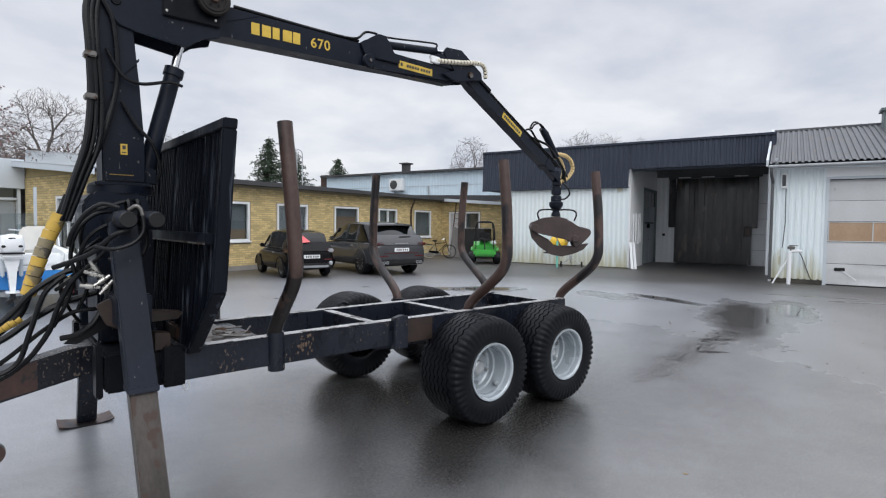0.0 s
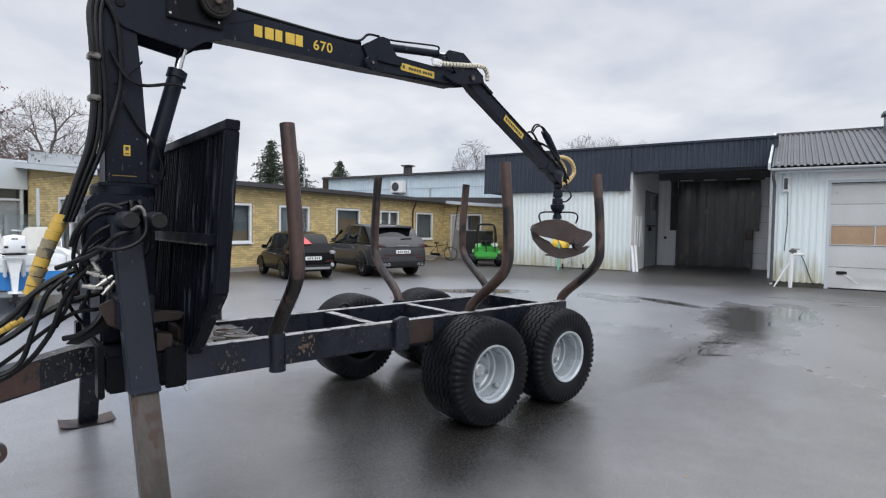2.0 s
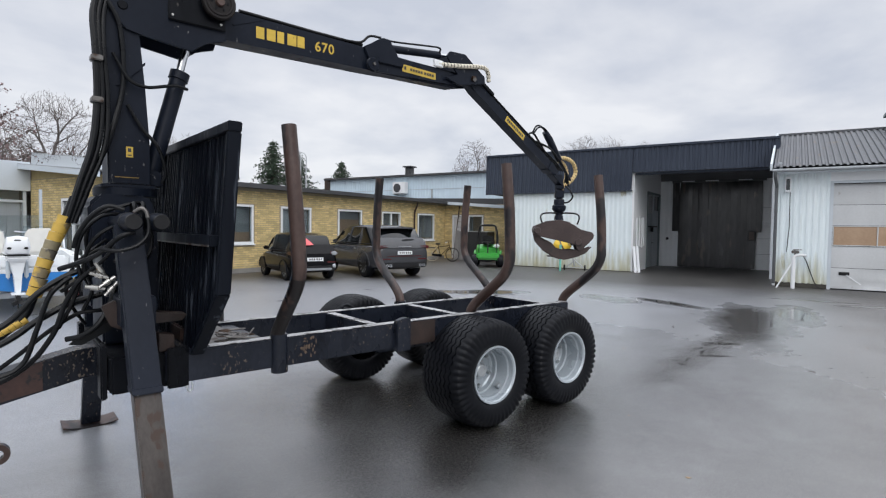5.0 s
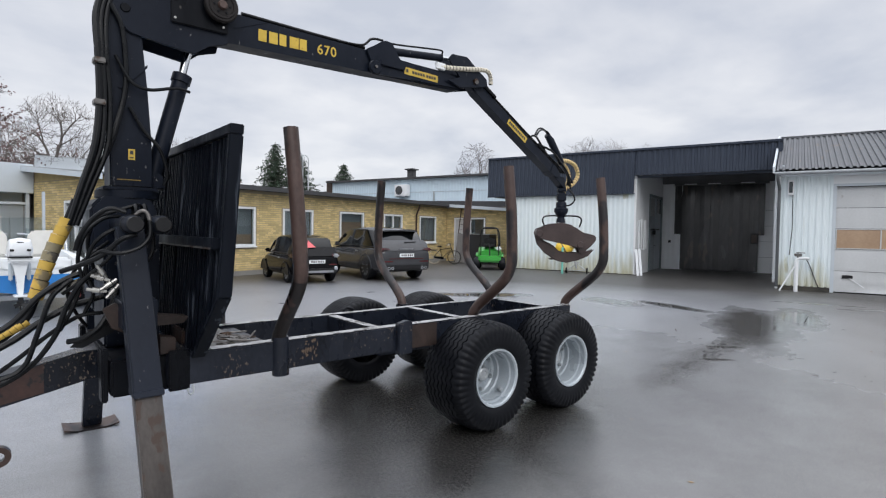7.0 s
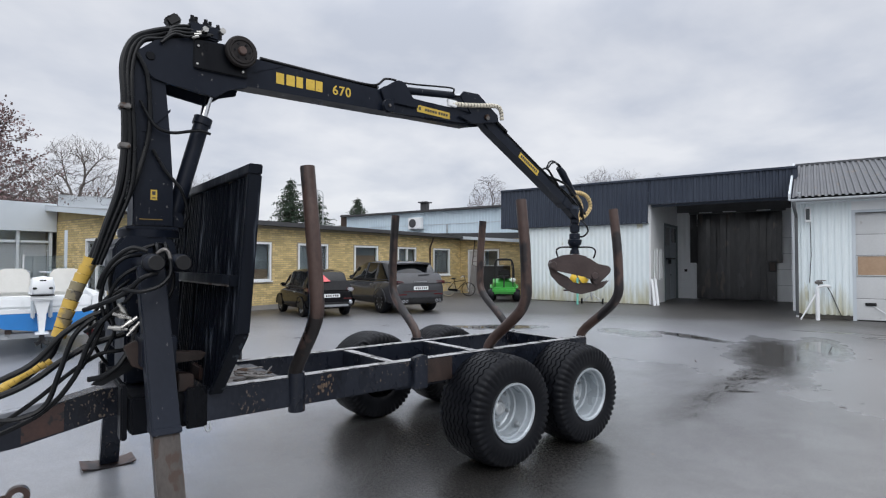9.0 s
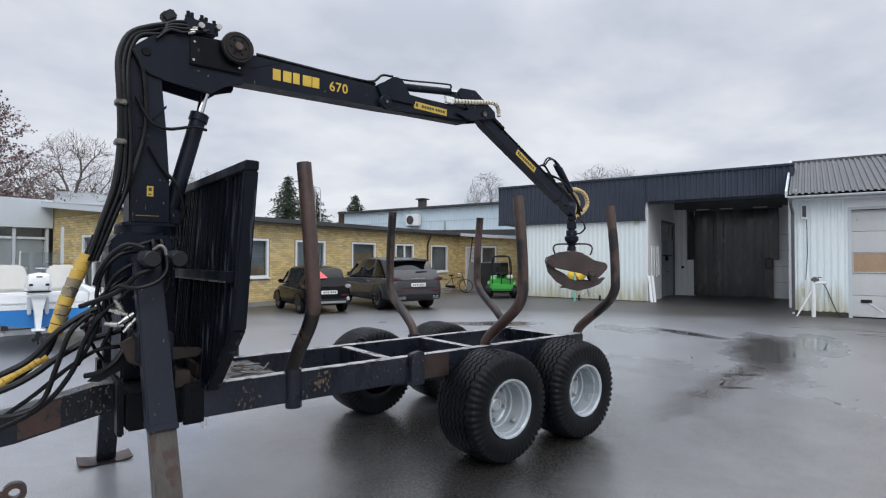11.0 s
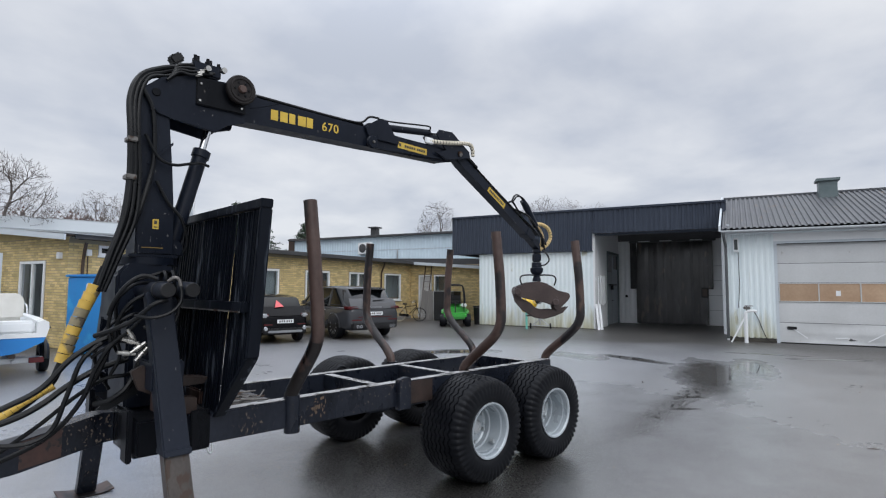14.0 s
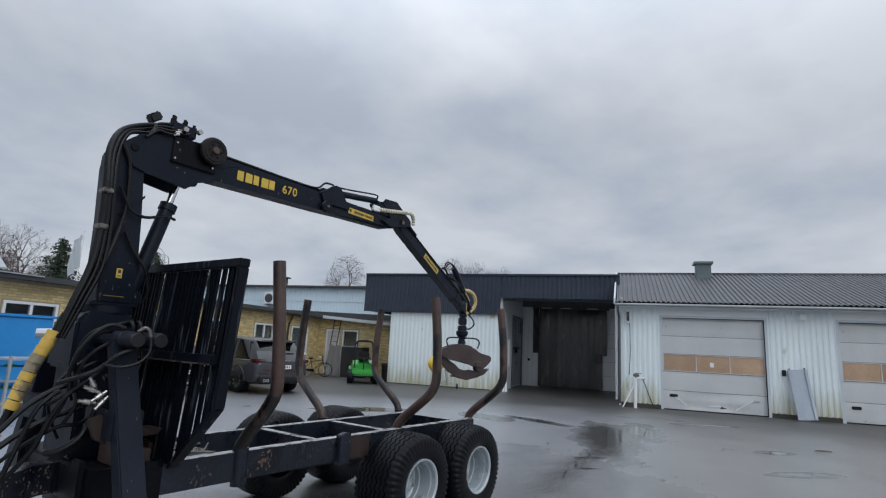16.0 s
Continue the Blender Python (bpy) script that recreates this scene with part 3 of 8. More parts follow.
# ---- yellow brick office: long wall faces the yard; its end wall faces the road side ----
def build_yellow_house():
    house = thing("office_building", "low yellow brick office with white windows and flat dark roof", "building", YARD, kind="structure")
    face = Matrix(((0, -1, 0, -17.5), (1, 0, 0, 0), (0, 0, 1, 0), (0, 0, 0, 1)))  # wall x runs along yard y; wall -y looks to yard +x
    wins = [(-10.75, -9.2), (-8.85, -7.24), (-5.98, -4.43), (-2.88, -1.34), (0.10, 1.54), (3.04, 4.58)]
    bm = bmesh.new()
    holes = [(a, b, 1.04, 2.45) for a, b in wins] + [(-11.5, -10.98, 2.62, 2.92)]
    wall_with_holes(bm, -12.3, 5.67, 0.0, 3.05, 0.0, 0.25, holes)
    LONG_WALL = part("long_wall", bm, MORTAR, house, "yellow brick wall in stretcher courses", m=face)
    brick_face(LONG_WALL, -12.3, 5.67, 0.16, 3.02, 0.0, [(a - 0.06, b + 0.06, 0.98, 2.46) for a, b in wins] + [(-11.52, -10.96, 2.56, 2.94)], (-9.1, -3.0))
    for n, (a, b) in enumerate(wins):
        window(house, a, b, 1.04, 2.45, 0.0, face, blind=(0, 0.3, 0.12, 0.70, 0.30, 0.10)[n], mullion=n in (0, 4))
    window(house, -11.5, -10.98, 2.62, 2.92, 0.0, face)
    end = bmesh.new()
    wall_with_holes(end, -22.4, -17.502, 0.0, 3.12, -12.3, -12.05, [(-20.13, -18.69, 0.3, 2.46)])
    WALL = part("end_wall", end, MORTAR, house)
    brick_face(WALL, -22.38, -17.51, 0.0, 3.1, -12.3, [(-20.2, -18.63, 0.24, 2.48)])
    window(house, -20.13, -18.69, 0.3, 2.46, -12.3, mullion=True)
    part("gable", prism(bmesh.new(), [(-22.4, 3.12), (-17.6, 3.12), (-22.4, 3.55)], 0.22, Matrix.Translation((0, -12.17, 0))), BRICK, house)
    wing = bmesh.new()
    wall_with_holes(wing, -17.5, -12.6, 0.0, 3.0, 5.672, 5.92, [(-16.97, -16.14, 0.05, 2.42), (-15.97, -15.02, 1.0, 2.42)])
    WALL = part("wing_wall", wing, MORTAR, house)
    brick_face(WALL, -17.48, -12.62, 0.0, 2.98, 5.672, [(-17.0, -16.12, 0.0, 2.44), (-16.03, -14.96, 0.94, 2.43)])
    window(house, -15.97, -15.02, 1.0, 2.42, 5.672)
    door = part("door", boxes((-16.97, -16.90, 5.63, 5.76, 0.05, 2.42), (-16.21, -16.14, 5.63, 5.76, 0.05, 2.42), (-16.9, -16.21, 5.63, 5.76, 2.34, 2.42)),
                WHITE_PAINT, house, "white door frame")
    part("door_leaf", boxes((-16.9, -16.21, 5.68, 5.72, 0.05, 2.34), bevel=0.006), surf("pale door leaf", (0.5, 0.5, 0.5), (0.58, 0.58, 0.58)), door)
    part("door_handle", tube(bmesh.new(), [(-16.3, 5.68, 1.05), (-16.3, 5.63, 1.05), (-16.42, 5.63, 1.05)], 0.012), GALV, door)
    # closing walls and rooms
    part("back_wall", boxes((-26.2, -26.0, -12.05, 5.9, 0, 3.05)), ROOM, house)
    part("room_wall", boxes((-21.6, -21.5, -12.0, 5.6, 0, 3.0)), ROOM, house)
    part("wing_room_wall", boxes((-17.2, -12.7, 8.4, 8.5, 0, 2.9)), ROOM, house)
    part("plinth", boxes((-17.502, -17.478, -12.3, 5.66, 0.0, 0.16)), CONCRETE, house)
    # roofs
    roof = part("roof", boxes((-26.6, -17.12, -12.04, 6.1, 3.05, 3.17)), ROOF_FELT, house, "flat dark felt roof")
    part("roof_edge", boxes((-17.115, -17.08, -12.35, 6.1, 3.04, 3.20)), ROOF_FELT, roof)
    bm = bmesh.new()
    prism(bm, [(-23.6, 3.72), (-17.0, 3.14), (-17.0, 2.98), (-23.6, 3.56)], 0.05, Matrix.Translation((0, -12.66, 0)))
    part("fascia", bm, PALE_FASCIA, house, "pale sloping fascia board")
    bm = bmesh.new()
    prism(bm, [(-23.6, 3.74), (-17.02, 3.19), (-17.02, 3.16), (-23.6, 3.70)], 2.6, Matrix.Translation((0, -11.38, 0)))
    part("metal_roof", bm, GALV, house, "pale ribbed metal roofing")
    bm = bmesh.new()
    prism(bm, [(-17.2, 3.05), (-12.4, 2.72), (-12.4, 2.86), (-17.2, 3.19)], 4.0, Matrix.Translation((0, 7.3, 0)))
    part("wing_roof", bm, ROOF_FELT, house)
    part("wing_fascia", prism(bmesh.new(), [(-17.06, 3.0), (-12.4, 2.68), (-12.4, 2.84), (-17.06, 3.16)], 0.03, Matrix.Translation((0, 5.27, 0))), PALE_FASCIA, house)
    # downpipes
    for name_y, top in ((2.62, 3.0), (-12.0, 2.95)):
        part("downpipe", hose([(-17.2, name_y, top), (-17.25, name_y, 2.8), (-17.40, name_y + 0.05, 2.55), (-17.43, name_y + 0.05, 2.3), (-17.43, name_y + 0.05, 1.2),
                               (-17.43, name_y + 0.05, 0.1)], 0.045), DARK_BROWN, house, "dark brown downpipe")
    part("lamp_box", boxes((-17.5, -17.40, -11.86, -11.72, 2.6, 2.78), bevel=0.01), WHITE_PAINT, house)
    part("conduit", tube(bmesh.new(), [(-17.475, -11.8, 2.6), (-17.475, -11.8, 0.9)], 0.014), DARK_BROWN, house)
    part("wall_box", boxes((-17.9, -17.78, -12.42, -12.302, 2.5, 2.68), bevel=0.01), WHITE_PAINT, house)


def build_blue_hall():
    hall = thing("industrial_hall", "pale blue sheet clad hall with dark roof behind the office", "building", YARD, kind="structure")
    part("wall", profiled(bmesh.new(), 19.0, 5.1, 0.22, 0.02, Matrix.Translation((-29.7, 9.0, 0))), BLUE_WALL, hall)
    part("side_wall", boxes((-29.7, -29.6, 9.01, 30, 0, 5.0)), BLUE_WALL, hall)
    part("roof", boxes((-30.1, -10.6, 8.7, 30, 5.08, 5.2)), ROOF_FELT, hall, "dark low roof")
    part("lean_to_roof", prism(bmesh.new(), [(-29.6, 3.72), (-10.8, 3.32), (-10.8, 3.05), (-29.6, 3.05)], 1.6, Matrix.Translation((0, 8.15, 0))), ROOF_FELT, hall, "dark low roof against the hall")
    part("eave_vent", boxes((-29.0, -11.0, 8.96, 8.975, 4.2, 4.22)), GALV, hall)
    part("gutter_pipe", tube(bmesh.new(), [(-20.6, 8.93, 4.2), (-20.6, 8.93, 3.0)], 0.05), GALV, hall)
    ch = part("chimney", boxes((-23.4, -22.95, 9.75, 10.2, 5.18, 5.80), bevel=0.02), ROOF_FELT, hall, "dark metal clad chimney")
    part("chimney_cap", boxes((-23.52, -22.83, 9.62, 10.33, 5.82, 5.90)), ROOF_FELT, ch)
    part("vent_block", boxes((-30.5, -29.85, 9.2, 9.9, 3.6, 5.3)), DARK_BROWN, hall)
    ac = part("air_conditioner", boxes((-23.55, -22.5, 8.55, 8.92, 3.95, 4.72), bevel=0.03), WHITE_PAINT, hall, "white air conditioning unit")
    part("fan_grille", lathe(bmesh.new(), [(0.29, 0), (0.29, -0.015), (0.24, -0.02), (0.06, -0.02), (0.02, -0.025)], 24, "y", Matrix.Translation((-23.15, 8.545, 4.33))), ROOF_FELT, ac)
    for x in (-23.4, -22.75):
        part("bracket", boxes((x, x + 0.06, 8.5, 8.97, 3.88, 3.945)), GALV, ac)


# ---- shed with black fascia and the drive-in opening ----
def build_shed():
    shed = thing("drive_in_shed", "shed with white profiled walls, black sheet fascia and open bay", "building", YARD, kind="structure")
    part("front_wall", profiled(bmesh.new(), 5.36, 3.32, 0.19, 0.014, Matrix.Translation((-11.81, 2.66, 0.03))), WHITE_SHEET, shed, "white profiled sheet wall with green-brown stains near the ground")
    part("corner_trim", boxes((-6.50, -6.43, 2.62, 2.70, 0.03, 3.34)), WHITE_PAINT, shed)
    part("inner_wall", boxes((-11.8, -6.56, 2.68, 2.76, 0.0, 4.9)), ROOM, shed)
    part("plinth", boxes((-11.8, -6.47, 2.664, 2.679, 0.0, 0.12)), WET_PLINTH, shed)
    lean = Matrix.Rotation(radians(-5), 4, "X")
    part("fascia_left", profiled(bmesh.new(), 6.7, 1.74, 0.20, 0.03, Matrix.Translation((-13.2, 2.52, 3.33)) @ lean), BLACK_SHEET, shed, "black profiled sheet fascia")
    part("fascia_right", profiled(bmesh.new(), 5.05, 1.02, 0.20, 0.03, Matrix.Translation((-6.5, 2.585, 4.045)) @ lean), BLACK_SHEET, shed, "black profiled sheet fascia")
    part("fascia_trim", boxes((-13.25, -1.45, 2.60, 2.75, 5.05, 5.13)), BLACK_SHEET, shed)
    part("fascia_foot", boxes((-13.2, -6.5, 2.50, 2.66, 3.29, 3.327)), BLACK_SHEET, shed)
    part("fascia_end", boxes((-13.24, -13.205, 2.62, 9.0, 3.33, 5.06)), BLACK_SHEET, shed)
    part("lintel", boxes((-6.42, -1.45, 2.70, 2.95, 3.96, 4.04)), BLACK_SHEET, shed)
    part("roof", boxes((-13.2, -1.45, 2.76, 13.0, 4.92, 5.04)), ROOF_FELT, shed)
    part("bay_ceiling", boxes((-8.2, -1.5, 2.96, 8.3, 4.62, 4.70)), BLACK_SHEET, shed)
    # side wall of the bay with a tall door near its inner end
    turn = Matrix(((0, -1, 0, -6.45), (1, 0, 0, 0), (0, 0, 1, 0), (0, 0, 0, 1)))  # wall x runs into the bay; wall -y looks into the bay
    bm = bmesh.new()
    wall_with_holes(bm, 2.71, 8.0, 0.0, 4.62, 0.0, 0.12, [(5.10, 7.85, 0.0, 3.46)])
    part("bay_side_wall", bm, WHITE_PAINT, shed, "white bay wall", m=turn)
    part("bay_return_wall", boxes((-6.9, -6.75, 4.9, 8.1, 0.0, 4.62)), WHITE_PAINT, shed)
    d = part("bay_door", boxes((5.10, 5.18, -0.03, 0.10, 0.0, 3.46), (7.77, 7.85, -0.03, 0.10, 0.0, 3.46), (5.18, 7.77, -0.03, 0.10, 3.38, 3.46)), VENT_GREY, shed, "dark grey door frame", m=turn)
    part("door_leaf", boxes((5.18, 6.55, 0.055, 0.095, 0.03, 3.38), bevel=0.006), surf("grey door leaf", (0.26, 0.29, 0.32), (0.32, 0.35, 0.38)), d)
    part("door_leaf", boxes((6.57, 7.77, 0.05, 0.09, 0.03, 3.38), bevel=0.006), surf("pale grey door leaf", (0.36, 0.40, 0.44), (0.42, 0.46, 0.50)), d)
    part("door_window", boxes((6.85, 7.70, 0.035, 0.048, 2.66, 3.34)), WINDOW_GLASS, d)
    part("door_pane", boxes((5.35, 6.40, 0.04, 0.053, 2.50, 3.30)), WINDOW_GLASS, d)
    part("door_handle", tube(bmesh.new(), [(6.45, 0.05, 1.15), (6.45, -0.01, 1.15), (6.30, -0.01, 1.15)], 0.016), BLACK_STEEL, d)
    part("wall_shelf", boxes((5.25, 6.3, -0.22, -0.035, 1.86, 1.92), bevel=0.01), BLACK_STEEL, d, "dark shelf on the door")
    part("shelf_bracket", boxes((5.7, 5.76, -0.16, -0.035, 1.66, 1.855)), BLACK_STEEL, d)
    part("bay_back_left", profiled(bmesh.new(), 0.90, 4.10, 0.22, 0.012, Matrix.Translation((-6.45, 7.95, 0.0))), WHITE_PAINT, shed)
    part("wall_socket", boxes((-6.14, -6.02, 7.88, 7.935, 1.28, 1.40), bevel=0.01), HANDLE_BLACK, shed)
    right = part("bay_back_right", boxes((-2.5, -1.66, 8.0, 8.1, 0, 4.62)), WHITE_PAINT, shed)
    for z in (0.7, 1.4, 2.1, 2.8):
        part("panel_joint", boxes((-2.48, -1.66, 7.985, 7.998, z, z + 0.02)), GALV, right)
    part("bay_right_wall", boxes((-1.66, -1.56, 2.96, 8.1, 0, 4.62)), WHITE_PAINT, shed)
    part("bay_back_top", boxes((-6.45, -1.66, 7.90, 8.1, 4.11, 4.62)), surf("dark grey board", (0.10, 0.10, 0.105), (0.15, 0.15, 0.155), (0.6, 0.8), scale=1.5), shed)
    rng = random.Random(4)
    strip = mesh_of("curtain_strip", boxes((-0.125, 0.125, -0.004, 0.004, 0.03, 4.0)), CURTAIN)
    for n in range(16):
        piece("curtain_strip", strip, shed, pose(-5.47 + 0.199 * n + rng.uniform(-0.02, 0.02), 7.92 - 0.03 * (n % 2), 0, rng.uniform(-0.6, 0.6), 0, rng.uniform(-9, 9)))
    short = mesh_of("curtain_strip_short", boxes((-0.155, 0.155, -0.004, 0.004, 1.70, 4.0)), CURTAIN)
    for x in (-5.72, -2.42, -2.30):
        piece("curtain_strip", short, shed, pose(x, 7.88, 0, 0, 0, rng.uniform(-5, 5)))
    part("curtain_rail", boxes((-5.9, -2.0, 7.80, 7.895, 4.0, 4.10)), DARK_PIPE, shed)
    for x in (-5.45, -4.45, -3.1):
        part("tube_light", boxes((x, x + 0.55, 7.68, 7.76, 4.03, 4.07), bevel=0.01), WHITE_PAINT, shed, "unlit white tube light")
    sign = part("warning_sign", boxes((-2.68, -2.36, 7.84, 7.86, 1.30, 1.78)), HANDLE_BLACK, shed, "small dark framed notice")
    part("sign_face", boxes((-2.63, -2.41, 7.832, 7.838, 1.36, 1.72)), DARK_BROWN, sign)
    # near-black floor and end wall close the unseen hall behind the curtain
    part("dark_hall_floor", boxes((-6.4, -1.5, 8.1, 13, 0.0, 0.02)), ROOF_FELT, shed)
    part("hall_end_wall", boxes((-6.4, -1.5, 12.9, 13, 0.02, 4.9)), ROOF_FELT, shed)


# ---- white workshop with garage doors ----


def garage_door(x0, width, dented):
    door = thing("garage_door", "pale grey sectional garage door with a row of tan panes" + (" and a dented lower panel" if dented else ""), "garage door",
                 YARD @ Matrix.Translation((x0, 0.06, 0)), "workshop doors", "structure")
    part("frame", boxes((-0.09, 0.0, -0.09, 0.05, 0, 3.27), (width, width + 0.09, -0.09, 0.05, 0, 3.27), (0, width, -0.09, 0.05, 3.19, 3.27)), PALE_FASCIA, door)
    levels = [0.03, 0.66, 1.32, 1.93, 2.55, 3.185]
    rng = random.Random(2 if dented else 5)
    for n, (a, b) in enumerate(zip(levels, levels[1:])):
        if n == 2:
            bars = [(0, width, -0.02, 0.03, a + 0.006, a + 0.03), (0, width, -0.02, 0.03, b - 0.03, b - 0.006)]
            for k in range(4):
                x = (width - 0.05) * k / 3
                bars.append((x + 0.01, x + 0.04, -0.02, 0.03, a + 0.03, b - 0.03))
            sec = part("window_section", boxes(*bars), DOOR_GREY, door)
            for k in range(3):
                x = (width - 0.05) * k / 3
                part("pane", boxes((x + 0.042, x + (width - 0.05) / 3 + 0.008, -0.005, 0.01, a + 0.032, b - 0.032)), BOARD, sec, "tan boarded pane")
            if dented:
                part("notice", boxes((width * 0.49 - 0.06, width * 0.49 + 0.06, -0.012, -0.007, a + 0.2, a + 0.36)), WHITE_PAINT, sec, "small white notice")
            continue
        bm = bmesh.new()
        cols = 14
        rows = 5
        grid = []
        for i in range(cols + 1):
            line = []
            for k in range(rows + 1):
                x, z = width * i / cols, a + 0.006 + (b - a - 0.012) * k / rows
                dent = 0.0
                if dented and n == 0 and 0 < k < rows and 2 < i < 12:
                    dent = 0.07 * noise.noise((x * 2.3, z * 4.0, 2.0)) + 0.03 * math.exp(-((x - 1.5) ** 2) * 1.5)
                line.append(bm.verts.new((x, 0.0 + dent + (0.008 if k in (0, rows) else 0), z)))
            grid.append(line)
        for i in range(cols):
            for k in range(rows):
                bm.faces.new((grid[i][k], grid[i + 1][k], grid[i + 1][k + 1], grid[i][k + 1]))
        part("panel", bm, DOOR_GREY, door)
    part("door_back", boxes((0, width, 0.05, 0.07, 0.03, 3.18)), ROOF_FELT, door)
    h = part("pull_handle", boxes((0.20, 0.46, -0.03, 0.012, 0.44, 0.54), bevel=0.012), HANDLE_BLACK, door, "black recessed pull handle")
    part("pull_handle_far", boxes((width - 0.46, width - 0.24, -0.02, 0.012, 0.44, 0.50), bevel=0.008), GALV, door)
    if dented:
        # white strips added for the pale lines of the dents
        for x0_, z0_, x1_, z1_ in ((0.36, 0.46, 0.74, 0.17), (2.25, 0.12, 2.80, 0.47), (1.45, 0.20, 1.80, 0.22)):
            part("tape", prism(bmesh.new(), [(x0_, z0_), (x1_, z1_), (x1_, z1_ + 0.035), (x0_, z0_ + 0.035)], 0.004, Matrix.Translation((0, -0.024, 0))), WHITE_PAINT, door, "white strip for a pale dent line")
    part("rubber_seal", boxes((0, width, -0.02, 0.03, 0.0, 0.03)), HANDLE_BLACK, door)
    # black strips before the frame paint the shadow gap at right and top
    part("dark_gap", boxes((width - 0.03, width + 0.004, -0.095, -0.091, 0.02, 3.19), (0, width, -0.095, -0.091, 3.165, 3.19)), HANDLE_BLACK, door)
    return door


def build_workshop():
    shop = thing("workshop_building", "white profiled sheet workshop with grey corrugated pitched roof", "building", YARD, kind="structure")
    spans = [(-1.42, -0.09), (3.31, 5.29), (8.69, 12.2)]
    for a, b in spans:
        part("front_wall", profiled(bmesh.new(), b - a, 3.52, 0.17, 0.02, Matrix.Translation((a, 0.0, 0.14))), WHITE_SHEET, shop, "white profiled wall with yellow-green stains low down")
        part("plinth", boxes((a, b, 0.0, 0.06, 0.0, 0.16)), WET_PLINTH, shop)
    part("door_heads", boxes((-0.09, 3.31, -0.02, 0.06, 3.27, 3.66)), WHITE_PAINT, shop)
    part("door_heads", boxes((5.29, 8.69, -0.02, 0.06, 3.27, 3.66)), WHITE_PAINT, shop)
    part("corner_trim", boxes((-1.50, -1.425, -0.05, 0.06, 0.03, 3.6)), WHITE_PAINT, shop)
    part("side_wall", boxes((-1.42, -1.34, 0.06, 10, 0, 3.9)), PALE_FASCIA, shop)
    part("far_side_wall", boxes((12.2, 12.3, 0.0, 10, 0, 3.9)), WHITE_PAINT, shop)
    part("rear_wall", boxes((-1.4, 12.3, 10, 10.1, 0, 3.9)), WHITE_PAINT, shop)
    part("inside_floor", boxes((-1.33, 12.2, 0.2, 9.9, 0.0, 0.03)), CONCRETE, shop)
    slope = math.atan2(5.45 - 3.68, 5.4)
    m = Matrix.Translation((-1.55, -0.35, 3.70)) @ Matrix.Rotation(slope - math.pi / 2, 4, "X")
    part("roof_front", profiled(bmesh.new(), 14.0, 5.75, 0.165, 0.04, m), GREY_ROOF, shop, "grey profiled steel roofing")
    part("roof_back", prism(bmesh.new(), [(0, 0), (5.7, -1.8), (5.7, -1.9), (0, -0.1)], 14.0, Matrix.Translation((5.45, 5.05, 5.46)) @ Matrix.Rotation(math.pi / 2, 4, "Z")), GREY_ROOF, shop)
    part("ridge_cap", boxes((-1.56, 12.46, 4.93, 5.2, 5.46, 5.54)), GREY_ROOF, shop)
    part("eave_fascia", boxes((-1.56, 12.45, -0.36, -0.32, 3.50, 3.66)), PALE_FASCIA, shop, "pale grey eaves board")
    part("soffit", boxes((-1.5, 12.4, -0.32, -0.03, 3.60, 3.64)), WHITE_PAINT, shop)
    part("gutter", tube(bmesh.new(), [(-1.58, -0.43, 3.60), (12.4, -0.43, 3.60)], 0.05, 10), GUTTER_GREY, shop)
    part("bargeboard", prism(bmesh.new(), [(0, 0), (5.4, 1.77), (5.4, 1.97), (0, 0.2)], 0.06, Matrix.Translation((-1.62, -0.36, 3.62)) @ Matrix.Rotation(math.pi / 2, 4, "Z")), PALE_FASCIA, shop, "pale grey bargeboard")
    part("downpipe", hose([(-1.5, -0.43, 3.58), (-1.5, -0.40, 3.4), (-1.46, -0.12, 3.15), (-1.46, -0.10, 2.9), (-1.46, -0.10, 1.2), (-1.46, -0.10, 0.1)], 0.045), DARK_PIPE, shop)
    vent = part("roof_vent", boxes((1.66, 2.24, 4.05, 4.6, 5.0, 5.80), bevel=0.01), VENT_GREY, shop, "grey box roof ventilator")
    part("vent_cap", boxes((1.58, 2.32, 3.97, 4.68, 5.805, 5.90)), VENT_GREY, vent)
    lamp = part("wall_lamp", boxes((-1.24, -1.08, -0.16, -0.025, 2.95, 3.42), bevel=0.02), WHITE_PAINT, shop, "narrow white-framed wall lamp with dark lens")
    part("lamp_lens", boxes((-1.21, -1.11, -0.175, -0.162, 3.02, 3.36)), WINDOW_GLASS, lamp)
    part("lamp_cable", tube(bmesh.new(), [(-1.10, -0.03, 2.95), (-1.09, -0.03, 1.9), (-1.14, -0.03, 1.1)], 0.01), HANDLE_BLACK, shop)
    part("floodlight", boxes((4.25, 4.42, -0.18, -0.03, 3.22, 3.42), bevel=0.02), WHITE_PAINT, shop)
    part("switch_box", boxes((3.66, 3.78, -0.07, -0.022, 1.36, 1.56), bevel=0.01), HANDLE_BLACK, shop)
    part("switch_box", boxes((3.86, 4.0, -0.07, -0.022, 1.38, 1.56), bevel=0.01), WHITE_PAINT, shop)
    garage_door(0.0, 3.22, True)
    garage_door(5.38, 3.22, False)


